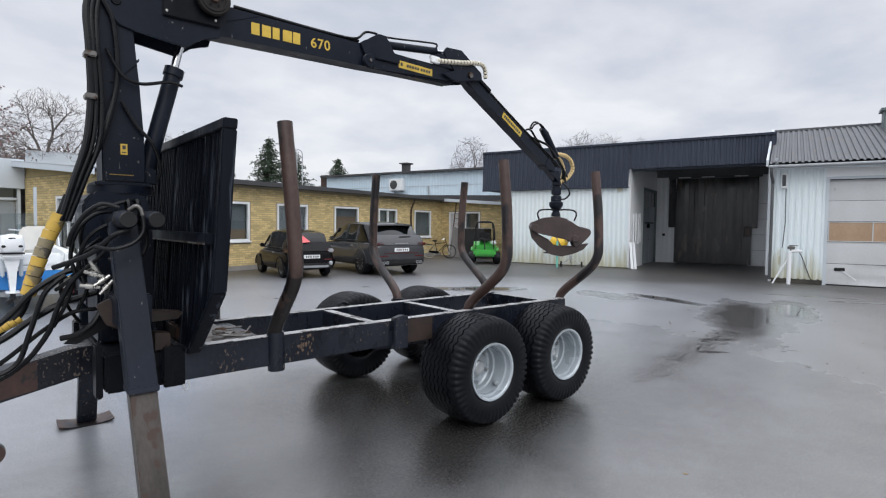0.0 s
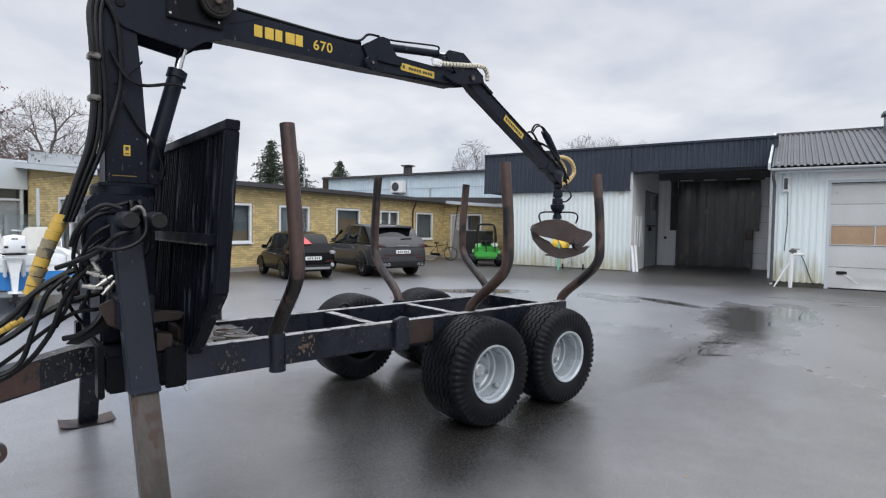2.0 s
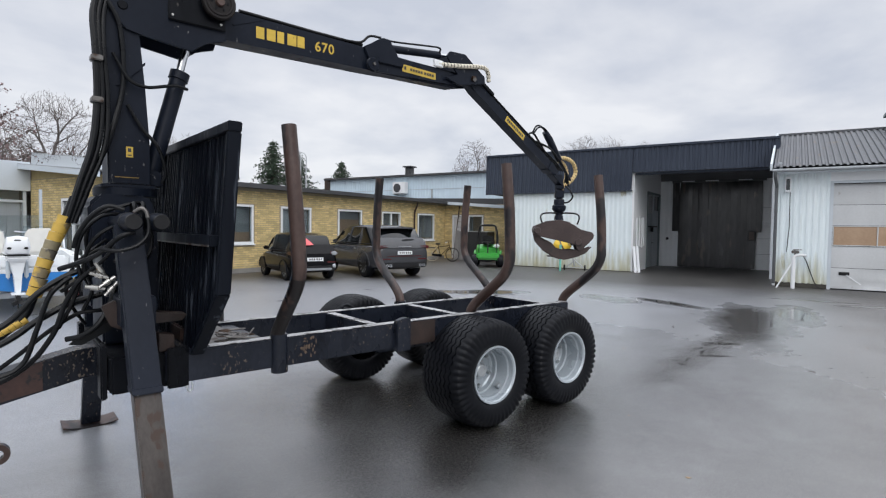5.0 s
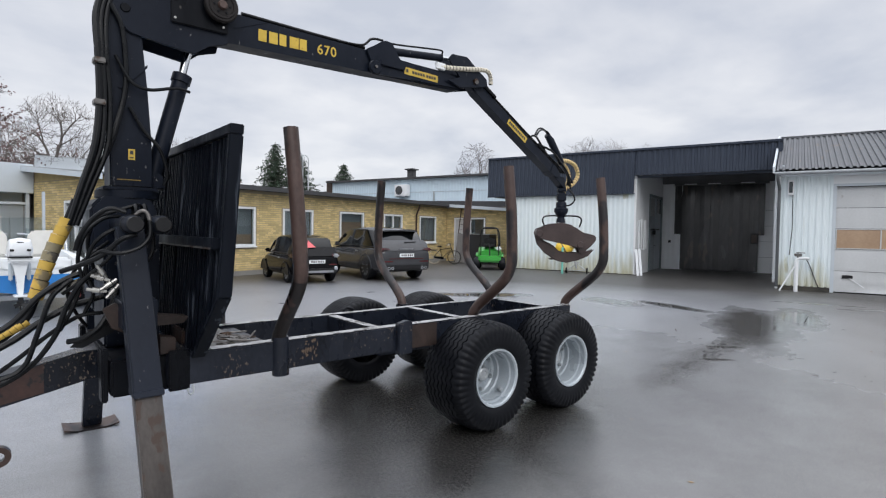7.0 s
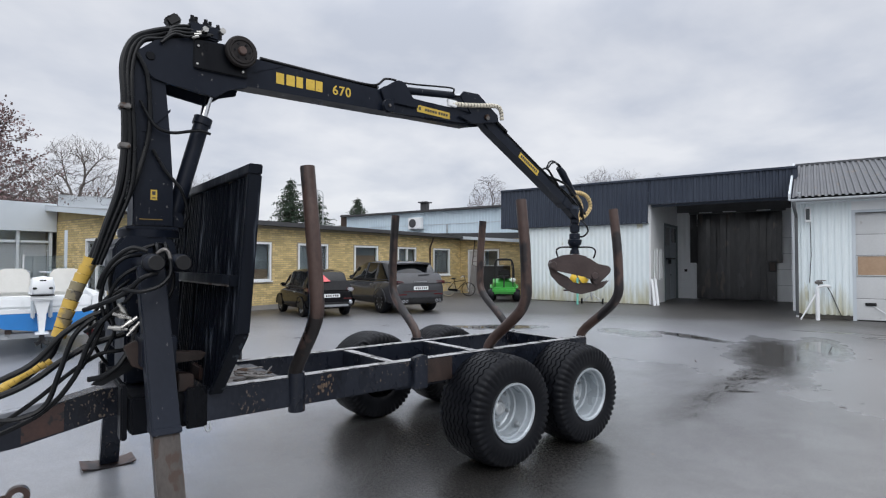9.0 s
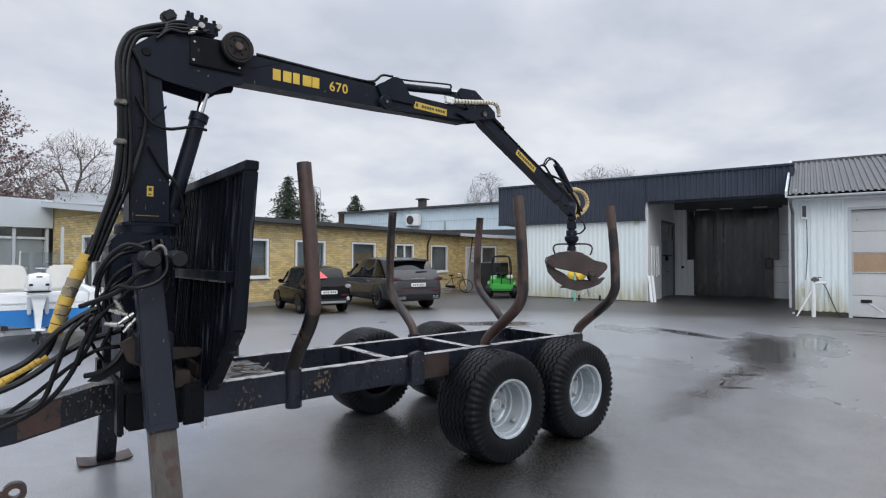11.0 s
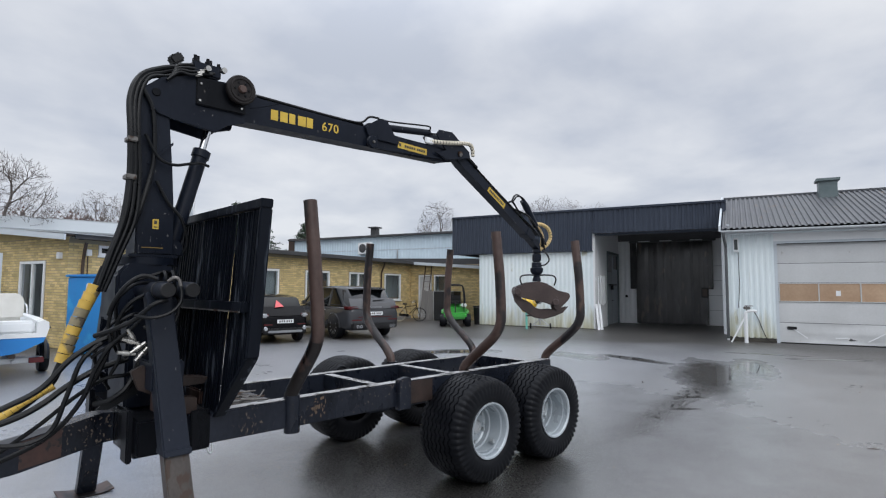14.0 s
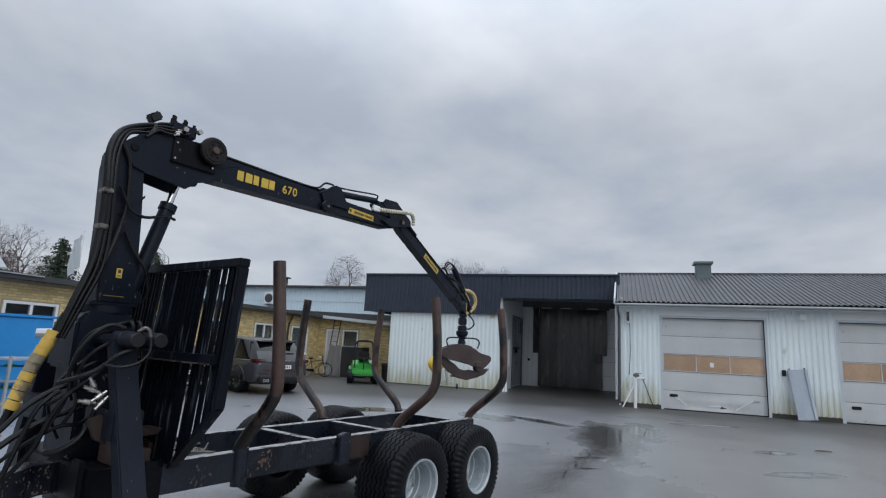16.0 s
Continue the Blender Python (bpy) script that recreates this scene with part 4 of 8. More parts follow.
def build_white_front():
    """White-fascia front with glazed bays, set back left of the office's end wall."""
    front = thing("shop_front", "white fascia building with barred glass bays", "building", YARD, kind="structure")
    m = Matrix(((0, -1, 0, -22.4), (1, 0, 0, 0), (0, 0, 1, 0), (0, 0, 0, 1)))
    part("fascia_board", boxes((-26.0, -12.32, -0.06, 0.2, 2.74, 3.70), bevel=0.01), SHOP_WHITE, front, "broad weathered white fascia", m=m)
    part("roof", boxes((-26.0, -12.32, 0.2, 6.0, 3.5, 3.62)), GALV, front, m=m)
    part("low_wall", boxes((-26.0, -12.32, 0.05, 0.2, 0.0, 0.25)), CONCRETE, front, m=m)
    part("back_wall", boxes((-26.0, -12.32, 0.9, 1.0, 0.0, 3.5)), WHITE_PAINT, front, m=m)
    for k in range(9):
        x = -12.42 - 0.92 * 1.0 * k
        part("post", boxes((x - 0.09, x, 0.02, 0.12, 0.25, 2.74)), PALE_FASCIA, front, m=m)
        g = part("pane", boxes((x - 0.90, x - 0.10, 0.06, 0.075, 0.26, 2.73)), CLEAR, front, m=m)
        bm = bmesh.new()
        for i in range(14):
            box(bm, x - 0.885 + 0.058 * i, x - 0.866 + 0.058 * i, 0.03, 0.04, 0.3, 2.30)
        for z in (0.9, 1.5, 2.1):
            box(bm, x - 0.90, x - 0.10, 0.042, 0.052, z, z + 0.025)
        part("grille", bm, PALE_FASCIA, g)
        part("transom_bar", boxes((x - 0.90, x - 0.10, 0.02, 0.10, 2.36, 2.44)), PALE_FASCIA, front, m=m)


build_white_front()
build_yellow_house()
build_blue_hall()
build_shed()
build_workshop()

# ---- timber trailer: x runs to its tail, the near side is y = 0, its middle y = 1.05 ----
MID = 1.05


def tyre_mesh():
    """Wide flotation tyre, 0.93 m across and 0.50 m wide: wavy ribs with grooves between them. Its axle is y."""
    bm, turns, ribs = bmesh.new(), 250, 8
    pitch = 0.41 / ribs
    rows = []

    def crown(w):
        return 0.466 - 0.026 * min(1.0, abs(w) / 0.225) ** 3.5

    side = ((0.235, 0.20), (0.255, 0.232), (0.30, 0.247), (0.36, 0.249), (0.400, 0.245), (0.428, 0.237), (0.440, 0.226))
    for i in range(turns):
        a = 2 * math.pi * i / turns
        wave = 0.0095 * math.sin(a * 36)
        lug = i % 5 in (0, 1)
        lip = [(r - (0.008 if lug and r > 0.42 else 0), y - (0.011 if lug and r > 0.395 else 0)) for r, y in side]
        row = [(r, -y) for r, y in lip]
        for g in range(1, ribs):
            p = -0.205 + pitch * g + wave
            mid = p - pitch / 2
            row.append((crown(mid), mid))
            for off, deep in ((-0.0075, 0.0), (-0.0048, 0.016), (0.0048, 0.016), (0.0075, 0.0)):
                row.append((crown(p) - deep, p + off))
        row.append((crown(0.18), 0.205 - pitch / 2))
        row += [(r, y) for r, y in reversed(lip)]
        rows.append([bm.verts.new((r * math.cos(a), y, r * math.sin(a))) for r, y in row])
    for i in range(turns):
        r0, r1 = rows[i], rows[(i + 1) % turns]
        for k in range(len(r0) - 1):
            bm.faces.new((r0[k], r1[k], r1[k + 1], r0[k + 1]))
    return mesh_of("tyre", bm, RUBBER, 50)


def rim_mesh():
    """Deep dished rim, open side towards -y."""
    bm = bmesh.new()
    prof = [(0.222, -0.222), (0.232, -0.234), (0.246, -0.236), (0.248, -0.222), (0.232, -0.214), (0.226, -0.196), (0.224, -0.176), (0.208, -0.170), (0.205, -0.110),
            (0.203, -0.050), (0.190, -0.042), (0.186, 0.0), (0.172, 0.012), (0.120, 0.012), (0.115, 0.0), (0.100, 0.0), (0.0, 0.0)]
    lathe(bm, prof[:-1], 48, "y", caps=False)
    return mesh_of("rim", bm, RIM_WHITE, 40)


TYRE, RIM = tyre_mesh(), rim_mesh()
HUB = mesh_of("hub", lathe(bmesh.new(), [(0.098, 0.02), (0.098, -0.004), (0.070, -0.010), (0.060, -0.062), (0.048, -0.072), (0.030, -0.072), (0.026, -0.066), (0.0, -0.066)], 24, "y"), GALV, 35)
NUT = mesh_of("wheel_nut", lathe(bmesh.new(), [(0.017, 0.02), (0.017, -0.014), (0.010, -0.026), (0.0, -0.026)], 6, "y"), GALV, 30)
VALVE = mesh_of("valve_block", boxes((-0.02, 0.02, -0.16, -0.11, 0.165, 0.205), bevel=0.006), GALV, 30)


def trailer_wheel(parent, m):
    ob = piece("wheel", TYRE, parent, m)
    piece("rim", RIM, ob, Matrix())
    piece("hub", HUB, ob, Matrix())
    for k in range(6):
        a = math.pi * k / 3 + 0.3
        piece("wheel_nut", NUT, ob, pose(0.15 * math.cos(a), 0.0, 0.15 * math.sin(a)))
    piece("valve_block", VALVE, ob, pose(0, 0, 0, 0, 100, 0))
    return tagged(ob, "wide black flotation tyre on a silver white rim")


BLACKENED = surf("blackened rust of a stake foot", (0.006, 0.0055, 0.006), (0.020, 0.0145, 0.013), (0.22, 0.5), scale=5, fine=50, bump=0.14,
                 wear=(0.050, 0.030, 0.025), wear_at=0.60, wear_scale=9, stretch=(1, 1, 0.5), spec=0.4)


def stake(parent, x, side, front=False):
    """Bent round stake; side -1 is the near one."""
    s = -side
    y = lambda off: MID + side * off
    pts = [(x, y(0.55), 0.80), (x, y(0.57), 0.93), (x, y(0.64), 1.02), (x, y(0.83), 1.17), (x, y(0.97), 1.29), (x, y(1.035), 1.40), (x, y(1.045), 1.52),
           (x, y(1.03), 1.85), (x, y(0.985), 2.26 if not front else 2.33)]
    if front:
        pts = [(px - 0.02 + 0.07 * (2.33 - pz) / 1.4, py + side * 0.075 * max(0.0, min(1.0, (1.25 - pz) / 0.25)), pz) for px, py, pz in pts]
    ob = part("stake", tube(bmesh.new(), curve_points(pts, 5), 0.047, 16), RUST_STEEL, parent, "bent brown steel stake", smooth=60)
    part("socket", tube(bmesh.new(), [(x + 0.060, y(0.66), 0.69), (x + 0.055, y(0.66), 0.955)] if front else [(x, y(0.55), 0.72), (x, y(0.55), 0.90)], 0.057 if front else 0.056, 16), RAIL_STEEL, ob)
    if front:
        part("black_bend", tube(bmesh.new(), curve_points(pts, 5)[5:25], 0.0482, 16), BLACKENED, ob, "wet black lower bend", smooth=60)
    return ob


LEG_STEEL = surf("rust-stained bare leg steel", (0.026, 0.021, 0.018), (0.068, 0.058, 0.052), (0.28, 0.5), metal=0.2, scale=6, fine=60, bump=0.16,
                 wear=(0.042, 0.025, 0.017), wear_at=0.53, wear_scale=15, stretch=(1, 1, 0.3))


def build_trailer():
    tr = thing("timber_trailer", "black steel timber trailer with bent stakes standing on wet asphalt", "trailer")
    for y, z in ((0.38, 0.925), (1.42, 0.885)):
        part("frame_rail", boxes((-2.45, 1.50, y, y + 0.09, z - 0.2, z), bevel=0.008), RAIL_STEEL, tr, "chipped black frame rail")
        # pale strip: worn edge plus the sky sheen painted on the rail's top
        part("worn_top", boxes((-2.2, 1.49, y + 0.006, y + 0.084, z + 0.0005, z + 0.004)), SHEEN_EDGE, tr, "worn wet top edge of the rail, pale sky sheen painted in")
    for x in (-0.84, 0.10, 1.405):
        part("cross_member", boxes((x, x + 0.09, 0.472, 1.418, 0.74, 0.88), bevel=0.008), RAIL_STEEL, tr)
        # the same painted sheen on the cross member
        part("worn_top", boxes((x + 0.006, x + 0.084, 0.48, 1.41, 0.8805, 0.884)), SHEEN_EDGE, tr)
    part("cross_member", boxes((-1.85, -1.72, 0.472, 1.418, 0.70, 0.87), bevel=0.008), RAIL_STEEL, tr)
    part("floor_plate", boxes((-2.14, -1.86, 0.472, 1.418, 0.872, 0.884)), WORN_STEEL, tr, "wet scuffed steel plate")
    part("gusset_plate", prism(bmesh.new(), [(-0.78, 0.70), (-0.645, 0.70), (-0.645, 0.96), (-0.70, 0.97), (-0.78, 0.95)], 0.06, Matrix.Translation((0, 0.365, 0)), 0.006), RAIL_STEEL, tr)
    part("step_loop", hose([(-0.58, 1.52, 0.86), (-0.60, 1.53, 0.905), (-0.53, 1.55, 0.915), (-0.44, 1.53, 0.86)], 0.014), BLACK_STEEL, tr)
    # bogie beams and wheels
    for y in (0.56, 1.68):
        part("bogie_beam", prism(bmesh.new(), [(-0.12, 0.36), (1.14, 0.36), (1.14, 0.54), (0.66, 0.70), (0.36, 0.70), (-0.12, 0.54)], 0.14, Matrix.Translation((0, y, 0)), 0.01), RAIL_STEEL, tr)
    part("bogie_shaft", cyl(bmesh.new(), (0.47, 0.5, 0.60), (0.43, 1.72, 0.60), 0.07), BLACK_STEEL, tr)
    part("bogie_saddle", boxes((0.32, 0.62, 0.64, 1.6, 0.63, 0.72), bevel=0.01), RAIL_STEEL, tr)
    for x in (0.0, 1.02):
        trailer_wheel(tr, pose(x, 0.225, 0.462, 0, 37 + 80 * x, 0))
        trailer_wheel(tr, pose(x - 0.10, 2.12, 0.466, 0, 15 + 60 * x, 180))
    for x in (-1.80, 0.16, 1.53):
        for side in (-1, 1):
            stake(tr, x, side, x < -1)
    # drawbar: from the block under the crane forwards and down
    part("drawbar", prism(bmesh.new(), [(-2.60, 0.71), (-2.80, 0.70), (-3.25, 0.60), (-4.6, 0.46), (-4.6, 0.62), (-3.25, 0.79), (-2.85, 0.885), (-2.60, 0.90)], 0.16,
                          Matrix.Translation((0, MID, 0)), 0.008), RAIL_STEEL, tr, "rust-brown and black drawbar")
    part("primer_patch", prism(bmesh.new(), [(-3.24, 0.615), (-3.02, 0.655), (-3.02, 0.842), (-3.24, 0.79)], 0.166, Matrix.Translation((0, MID, 0)), 0.004), PRIMER, tr, "brown primer patch on the drawbar")
    part("drawbar_bar", prism(bmesh.new(), [(-2.60, 0.60), (-2.66, 0.60), (-2.66, 0.92), (-2.60, 0.92)], 0.5, Matrix.Translation((0, MID, 0)), 0.006), BLACK_STEEL, tr)
    # middle block that carries the crane
    part("crane_block", boxes((-2.74, -2.34, 0.44, 1.66, 0.70, 0.92), bevel=0.012), BLACK_STEEL, tr)
    for y in (0.50, 1.48):
        part("block_bracket", boxes((-2.78, -2.745, y, y + 0.12, 0.66, 0.98), bevel=0.008), BLACK_STEEL, tr)
    part("side_plate", boxes((-2.45, -2.33, 0.372, 0.397, 0.70, 0.95), bevel=0.006), BLACK_STEEL, tr)
    part("rusty_bracket", boxes((-2.32, -2.23, 0.60, 0.86, 0.93, 1.03), bevel=0.01), RUST_STEEL, tr)
    part("rope_hook", hose([(-2.34, 0.385, 0.72), (-2.34, 0.375, 0.68), (-2.325, 0.375, 0.665), (-2.31, 0.375, 0.68), (-2.31, 0.385, 0.72)], 0.006), GALV, tr)
    rng = random.Random(11)
    for n in range(5):
        pts = [(-2.02 + rng.uniform(-0.06, 0.25), 0.62 + 0.05 * n + rng.uniform(-0.06, 0.06), 0.895 + rng.uniform(0, 0.05)) for _ in range(6)]
        part("loose_wire", hose(pts, 0.006, 6), WORN_STEEL, tr, "tangled loose wire")
    eye = part("tow_eye", lathe(bmesh.new(), [(0.030, -0.025), (0.062, -0.025), (0.062, 0.025), (0.030, 0.025)], 20, "y", Matrix.Translation((-3.245, MID, 0.285)), closed=True), RUST_STEEL, tr, "rusty towing eye under the drawbar")
    part("eye_shank", tube(bmesh.new(), [(-3.30, MID, 0.285), (-4.30, MID, 0.27), (-4.36, MID, 0.30), (-4.38, MID, 0.50)], 0.022), RUST_STEEL, eye)
    part("brown_plate", boxes((-2.60, -2.57, 0.46, 0.70, 0.925, 1.12), bevel=0.006), PRIMER, tr)
    # rusty plates round the foot of the crane
    rusty = surf("dark flaking rust", (0.010, 0.0062, 0.0052), (0.034, 0.0195, 0.0150), (0.4, 0.7), scale=9, fine=60, bump=0.3)
    for prof, y, depth in (([(-2.775, 1.215), (-2.705, 1.25), (-2.655, 1.13), (-2.66, 1.065), (-2.73, 1.10)], 0.50, 0.05), ([(-2.56, 1.175), (-2.43, 1.15), (-2.31, 1.135), (-2.34, 1.095), (-2.52, 1.09)], 0.54, 0.12),
                           ([(-2.485, 0.925), (-2.40, 0.925), (-2.40, 1.02), (-2.485, 1.035)], 0.47, 0.10)):
        part("rusty_plate", prism(bmesh.new(), prof, depth, Matrix.Translation((0, y, 0)), 0.004), rusty, tr, "flaking rusty plate")
    # flaked rust on the near rail
    rng = random.Random(17)
    flakes = bmesh.new()
    for _ in range(26):
        x, z = -1.53 + rng.gauss(0, 0.028), 0.845 + rng.gauss(0, 0.038)
        w, h = rng.uniform(0.004, 0.013), rng.uniform(0.006, 0.024)
        ring = [(x + w * rng.uniform(0.6, 1.2) * math.cos(a), z + h * rng.uniform(0.6, 1.2) * math.sin(a)) for a in (2 * math.pi * k / 7 for k in range(7))]
        if min(q[1] for q in ring) > 0.735 and max(q[1] for q in ring) < 0.92:
            prism(flakes, ring, 0.0016, Matrix.Translation((0, 0.3793 - rng.uniform(0, 0.0004), 0)))
    part("rust_flakes", flakes, surf("flaked orange rust", (0.030, 0.017, 0.011), (0.17, 0.115, 0.075), (0.5, 0.8), scale=30, fine=90, bump=0.3), tr, "flaked rust patch on the rail")
    part("brown_rail_end", boxes((-0.64, -0.36, 0.3765, 0.3795, 0.73, 0.92)), rusty, tr, "brown rusted stretch of the rail")
    # headboard: upright slats in a frame, lower corners cut, the whole leaning back towards the load
    rest = Matrix(((1, 0, 0.07, -0.047 - 0.07 * 2.283), (0, 1, 0, 0), (0, 0, 1, 0), (0, 0, 0, 1)))

    def leaning(bm):
        bmesh.ops.transform(bm, matrix=rest, verts=bm.verts)
        return bm

    hb = part("headboard", leaning(boxes((-2.19, -2.11, -0.075, 2.175, 2.225, 2.285), (-2.19, -2.11, -0.075, -0.042, 1.305, 2.224), (-2.19, -2.11, 2.142, 2.175, 1.305, 2.224), bevel=0.006)),
              HEAD_PAINT, tr, "black headboard of upright steel slats with cut lower corners")
    part("beam", leaning(boxes((-2.225, -2.165, -0.005, 2.105, 1.575, 1.64), bevel=0.006)), HEAD_PAINT, hb)
    part("beam_lip", leaning(boxes((-2.229, -2.2255, 0.0, 2.10, 1.576, 1.586))), WORN_STEEL, hb, "lighter lip along the beam's lower edge")
    for s in (-1, 1):
        m = Matrix(((0, 1, 0, -2.15), (s, 0, 0, MID), (0, 0, 1, 0), (0, 0, 0, 1)))
        part("corner_bar", leaning(prism(bmesh.new(), [(1.125, 1.305), (1.092, 1.305), (0.68, 0.90), (0.73, 0.90)], 0.08, m, 0.005)), HEAD_PAINT, hb)
    rng = random.Random(3)
    wide = {-0.028: 0.03, 0.335: 0.034, 0.94: 0.028, 0.175: 0.024, 0.10: 0.022, 1.35: 0.026, 1.77: 0.028}
    seams = sorted([0.035, *wide, 0.255, 0.42, 0.52, 0.62, 0.72, 0.83, 1.05, 1.15, 1.25, 1.45, 1.55, 1.66, 1.88, 1.98, 2.06, 2.128])
    for k, (y0, y1) in enumerate(zip(seams, seams[1:])):
        a, c = y0 + wide.get(y0, 0.003) / 2, y1 - wide.get(y1, 0.003) / 2
        off = abs((y0 + y1) / 2 - MID)
        low = 0.92 if off < 0.68 else 0.92 + (off - 0.68) * 0.95
        x = -2.158 - rng.uniform(0, 0.002)
        bm = boxes((x, -2.148, a, c, low, 2.222), bevel=0.002)
        for q in ([] if y1 in wide else [c - 0.012]) + [(a + c) / 2 - 0.006]:
            box(bm, -2.172, x - 0.0005, q, q + 0.011, low, 2.222, bevel=0.002)
        part("slat", leaning(bm), HEAD_PAINT, hb)
    # outriggers: sleeve, inner leg, foot
    for s in (-1, 1):
        y = lambda off: MID + s * off
        lean = lambda z: 1.168 - 0.388 * z
        at_x, tilt = (-2.608, -0.022) if s < 0 else (-2.63, 0.0)
        bm = bmesh.new()
        prof = [(y(lean(1.70) - 0.045), 1.70), (y(lean(1.70) + 0.045), 1.70), (y(lean(0.77) + 0.06), 0.77), (y(lean(0.77) - 0.06), 0.77)]
        prism(bm, prof, 0.150, Matrix(((0, 1, tilt, at_x - 0.75 * tilt), (1, 0, 0, 0), (0, 0, 1, 0), (0, 0, 0, 1))), 0.008)
        leg = part("outrigger", bm, CRANE_PAINT, tr, "dark outrigger sleeve with a bare steel inner leg")
        bm = bmesh.new()
        prism(bm, [(y(lean(0.80) - 0.045), 0.80), (y(lean(0.80) + 0.045), 0.80), (y(lean(0.016) + 0.045), 0.016), (y(lean(0.016) - 0.045), 0.016)], 0.138,
              Matrix(((0, 1, tilt, at_x - 0.75 * tilt), (1, 0, 0, 0), (0, 0, 1, 0), (0, 0, 0, 1))), 0.006)
        # the far leg takes the darker rail steel
        part("inner_leg", bm, LEG_STEEL if s < 0 else RAIL_STEEL, leg, "rust-stained bare steel inner leg" if s < 0 else "dark inner leg")
        bm = bmesh.new()
        prism(bm, [(y(lean(0.80) - 0.070), 0.80), (y(lean(0.80) + 0.070), 0.80), (y(lean(0.765) + 0.072), 0.765), (y(lean(0.765) - 0.072), 0.765)], 0.155,
              Matrix(((0, 1, 0, at_x), (1, 0, 0, 0), (0, 0, 1, 0), (0, 0, 0, 1))), 0.005)
        part("sleeve_lip", bm, CRANE_PAINT, leg)
        c = y(lean(0.0))
        foot = [(at_x - 0.20, 0.024), (at_x - 0.14, 0.005), (at_x - 0.09, 0.0), (at_x + 0.09, 0.0), (at_x + 0.14, 0.005), (at_x + 0.19, 0.020), (at_x + 0.19, 0.032), (at_x + 0.14, 0.018), (at_x + 0.09, 0.013), (at_x - 0.09, 0.013), (at_x - 0.14, 0.018), (at_x - 0.20, 0.037)]
        part("foot_plate", prism(bmesh.new(), foot, 0.24, Matrix.Translation((0, c, 0)), 0.003), RUST_STEEL, leg, "rusty bent foot plate")
        part("crossbeam", boxes((at_x - 0.09, at_x + 0.09, min(y(0.30), y(0.72)), max(y(0.30), y(0.72)), 1.10, 1.28), bevel=0.01), CRANE_PAINT, leg)


build_trailer()

# ---- loader crane on the trailer's front: swings in the plane y = 1.05 ----
SCUFFED_WRAP = surf("scuffed grey yellow sleeve", (0.17, 0.15, 0.10), (0.30, 0.25, 0.14), (0.5, 0.7), scale=7, fine=50, bump=0.1, wear=(0.10, 0.09, 0.075), wear_at=0.56, wear_scale=14)
DRUM_IRON = surf("dark brownish cast iron", (0.010, 0.009, 0.0095), (0.024, 0.020, 0.019), (0.4, 0.6), scale=12, fine=50, bump=0.15, spec=0.2)
STICKER = surf("yellow sticker", (0.50, 0.34, 0.045), (0.60, 0.42, 0.06), (0.4, 0.5), scale=8, bump=0.0)
DULL_PRINT = surf("dull worn print", (0.16, 0.10, 0.02), (0.24, 0.16, 0.04), (0.5, 0.6), scale=30, bump=0.0)
INK = surf("dark print", (0.03, 0.03, 0.03), (0.05, 0.045, 0.04), (0.5, 0.6), bump=0.0)
ARMOUR = surf("tan spiral hose guard", (0.55, 0.40, 0.17), (0.66, 0.50, 0.24), (0.5, 0.7), scale=9, bump=0.1)
CREAM = surf("cream spiral hose guard", (0.60, 0.55, 0.44), (0.70, 0.65, 0.54), (0.5, 0.7), scale=9, bump=0.1)
BRASS = surf("plated hydraulic fitting", (0.36, 0.35, 0.33), (0.52, 0.51, 0.48), (0.2, 0.35), metal=0.9, scale=12, bump=0.03)
CLAW = surf("worn brown grapple steel", (0.030, 0.019, 0.018), (0.066, 0.044, 0.040), (0.32, 0.55), scale=5, fine=50, bump=0.12, wear=(0.03, 0.027, 0.026), wear_at=0.58, wear_scale=4)


def plate(outline, thick, y=0.0, bevel=0.006):
    """A plate in the crane's plane."""
    return prism(bmesh.new(), outline, thick, Matrix.Translation((0, MID + y, 0)), bevel)


def text_bm(text, size, depth):
    cu = bpy.data.curves.new("text", "FONT")
    cu.body, cu.size, cu.extrude = text, size, depth
    cu.align_x, cu.offset, cu.space_character = "LEFT", 0.0015, 1.1
    ob = new("text_source", cu)
    dg = bpy.context.evaluated_depsgraph_get()
    bm = bmesh.new()
    bm.from_mesh(ob.evaluated_get(dg).to_mesh())
    bpy.data.objects.remove(ob)
    bpy.data.curves.remove(cu)
    return bm


def spiral_guard(points, radius, turns_per_m, material, parent, label):
    """A hose in a spiral guard: a tube with raised turns."""
    pts = curve_points(points, 14)
    ob = part("guarded_hose", tube(bmesh.new(), pts, radius, 10), HOSE, parent)
    total = 0.0
    for a, b in zip(pts, pts[1:]):
        d = (b - a).length
        total += d
    n = max(4, int(total * turns_per_m))
    lens = [0.0]
    for a, b in zip(pts, pts[1:]):
        lens.append(lens[-1] + (b - a).length)

    def at(s):
        for i in range(len(pts) - 1):
            if lens[i + 1] >= s or i == len(pts) - 2:
                f = (s - lens[i]) / max(1e-6, lens[i + 1] - lens[i])
                return pts[i].lerp(pts[i + 1], f)
    for k in range(n):
        s0, s1 = total * (k + 0.08) / n, total * (k + 0.82) / n
        part("guard_turn", tube(bmesh.new(), [at(s0), at((s0 + s1) / 2), at(s1)], [radius * 1.25, radius * 1.38, radius * 1.25], 10), material, ob, label)
    return ob


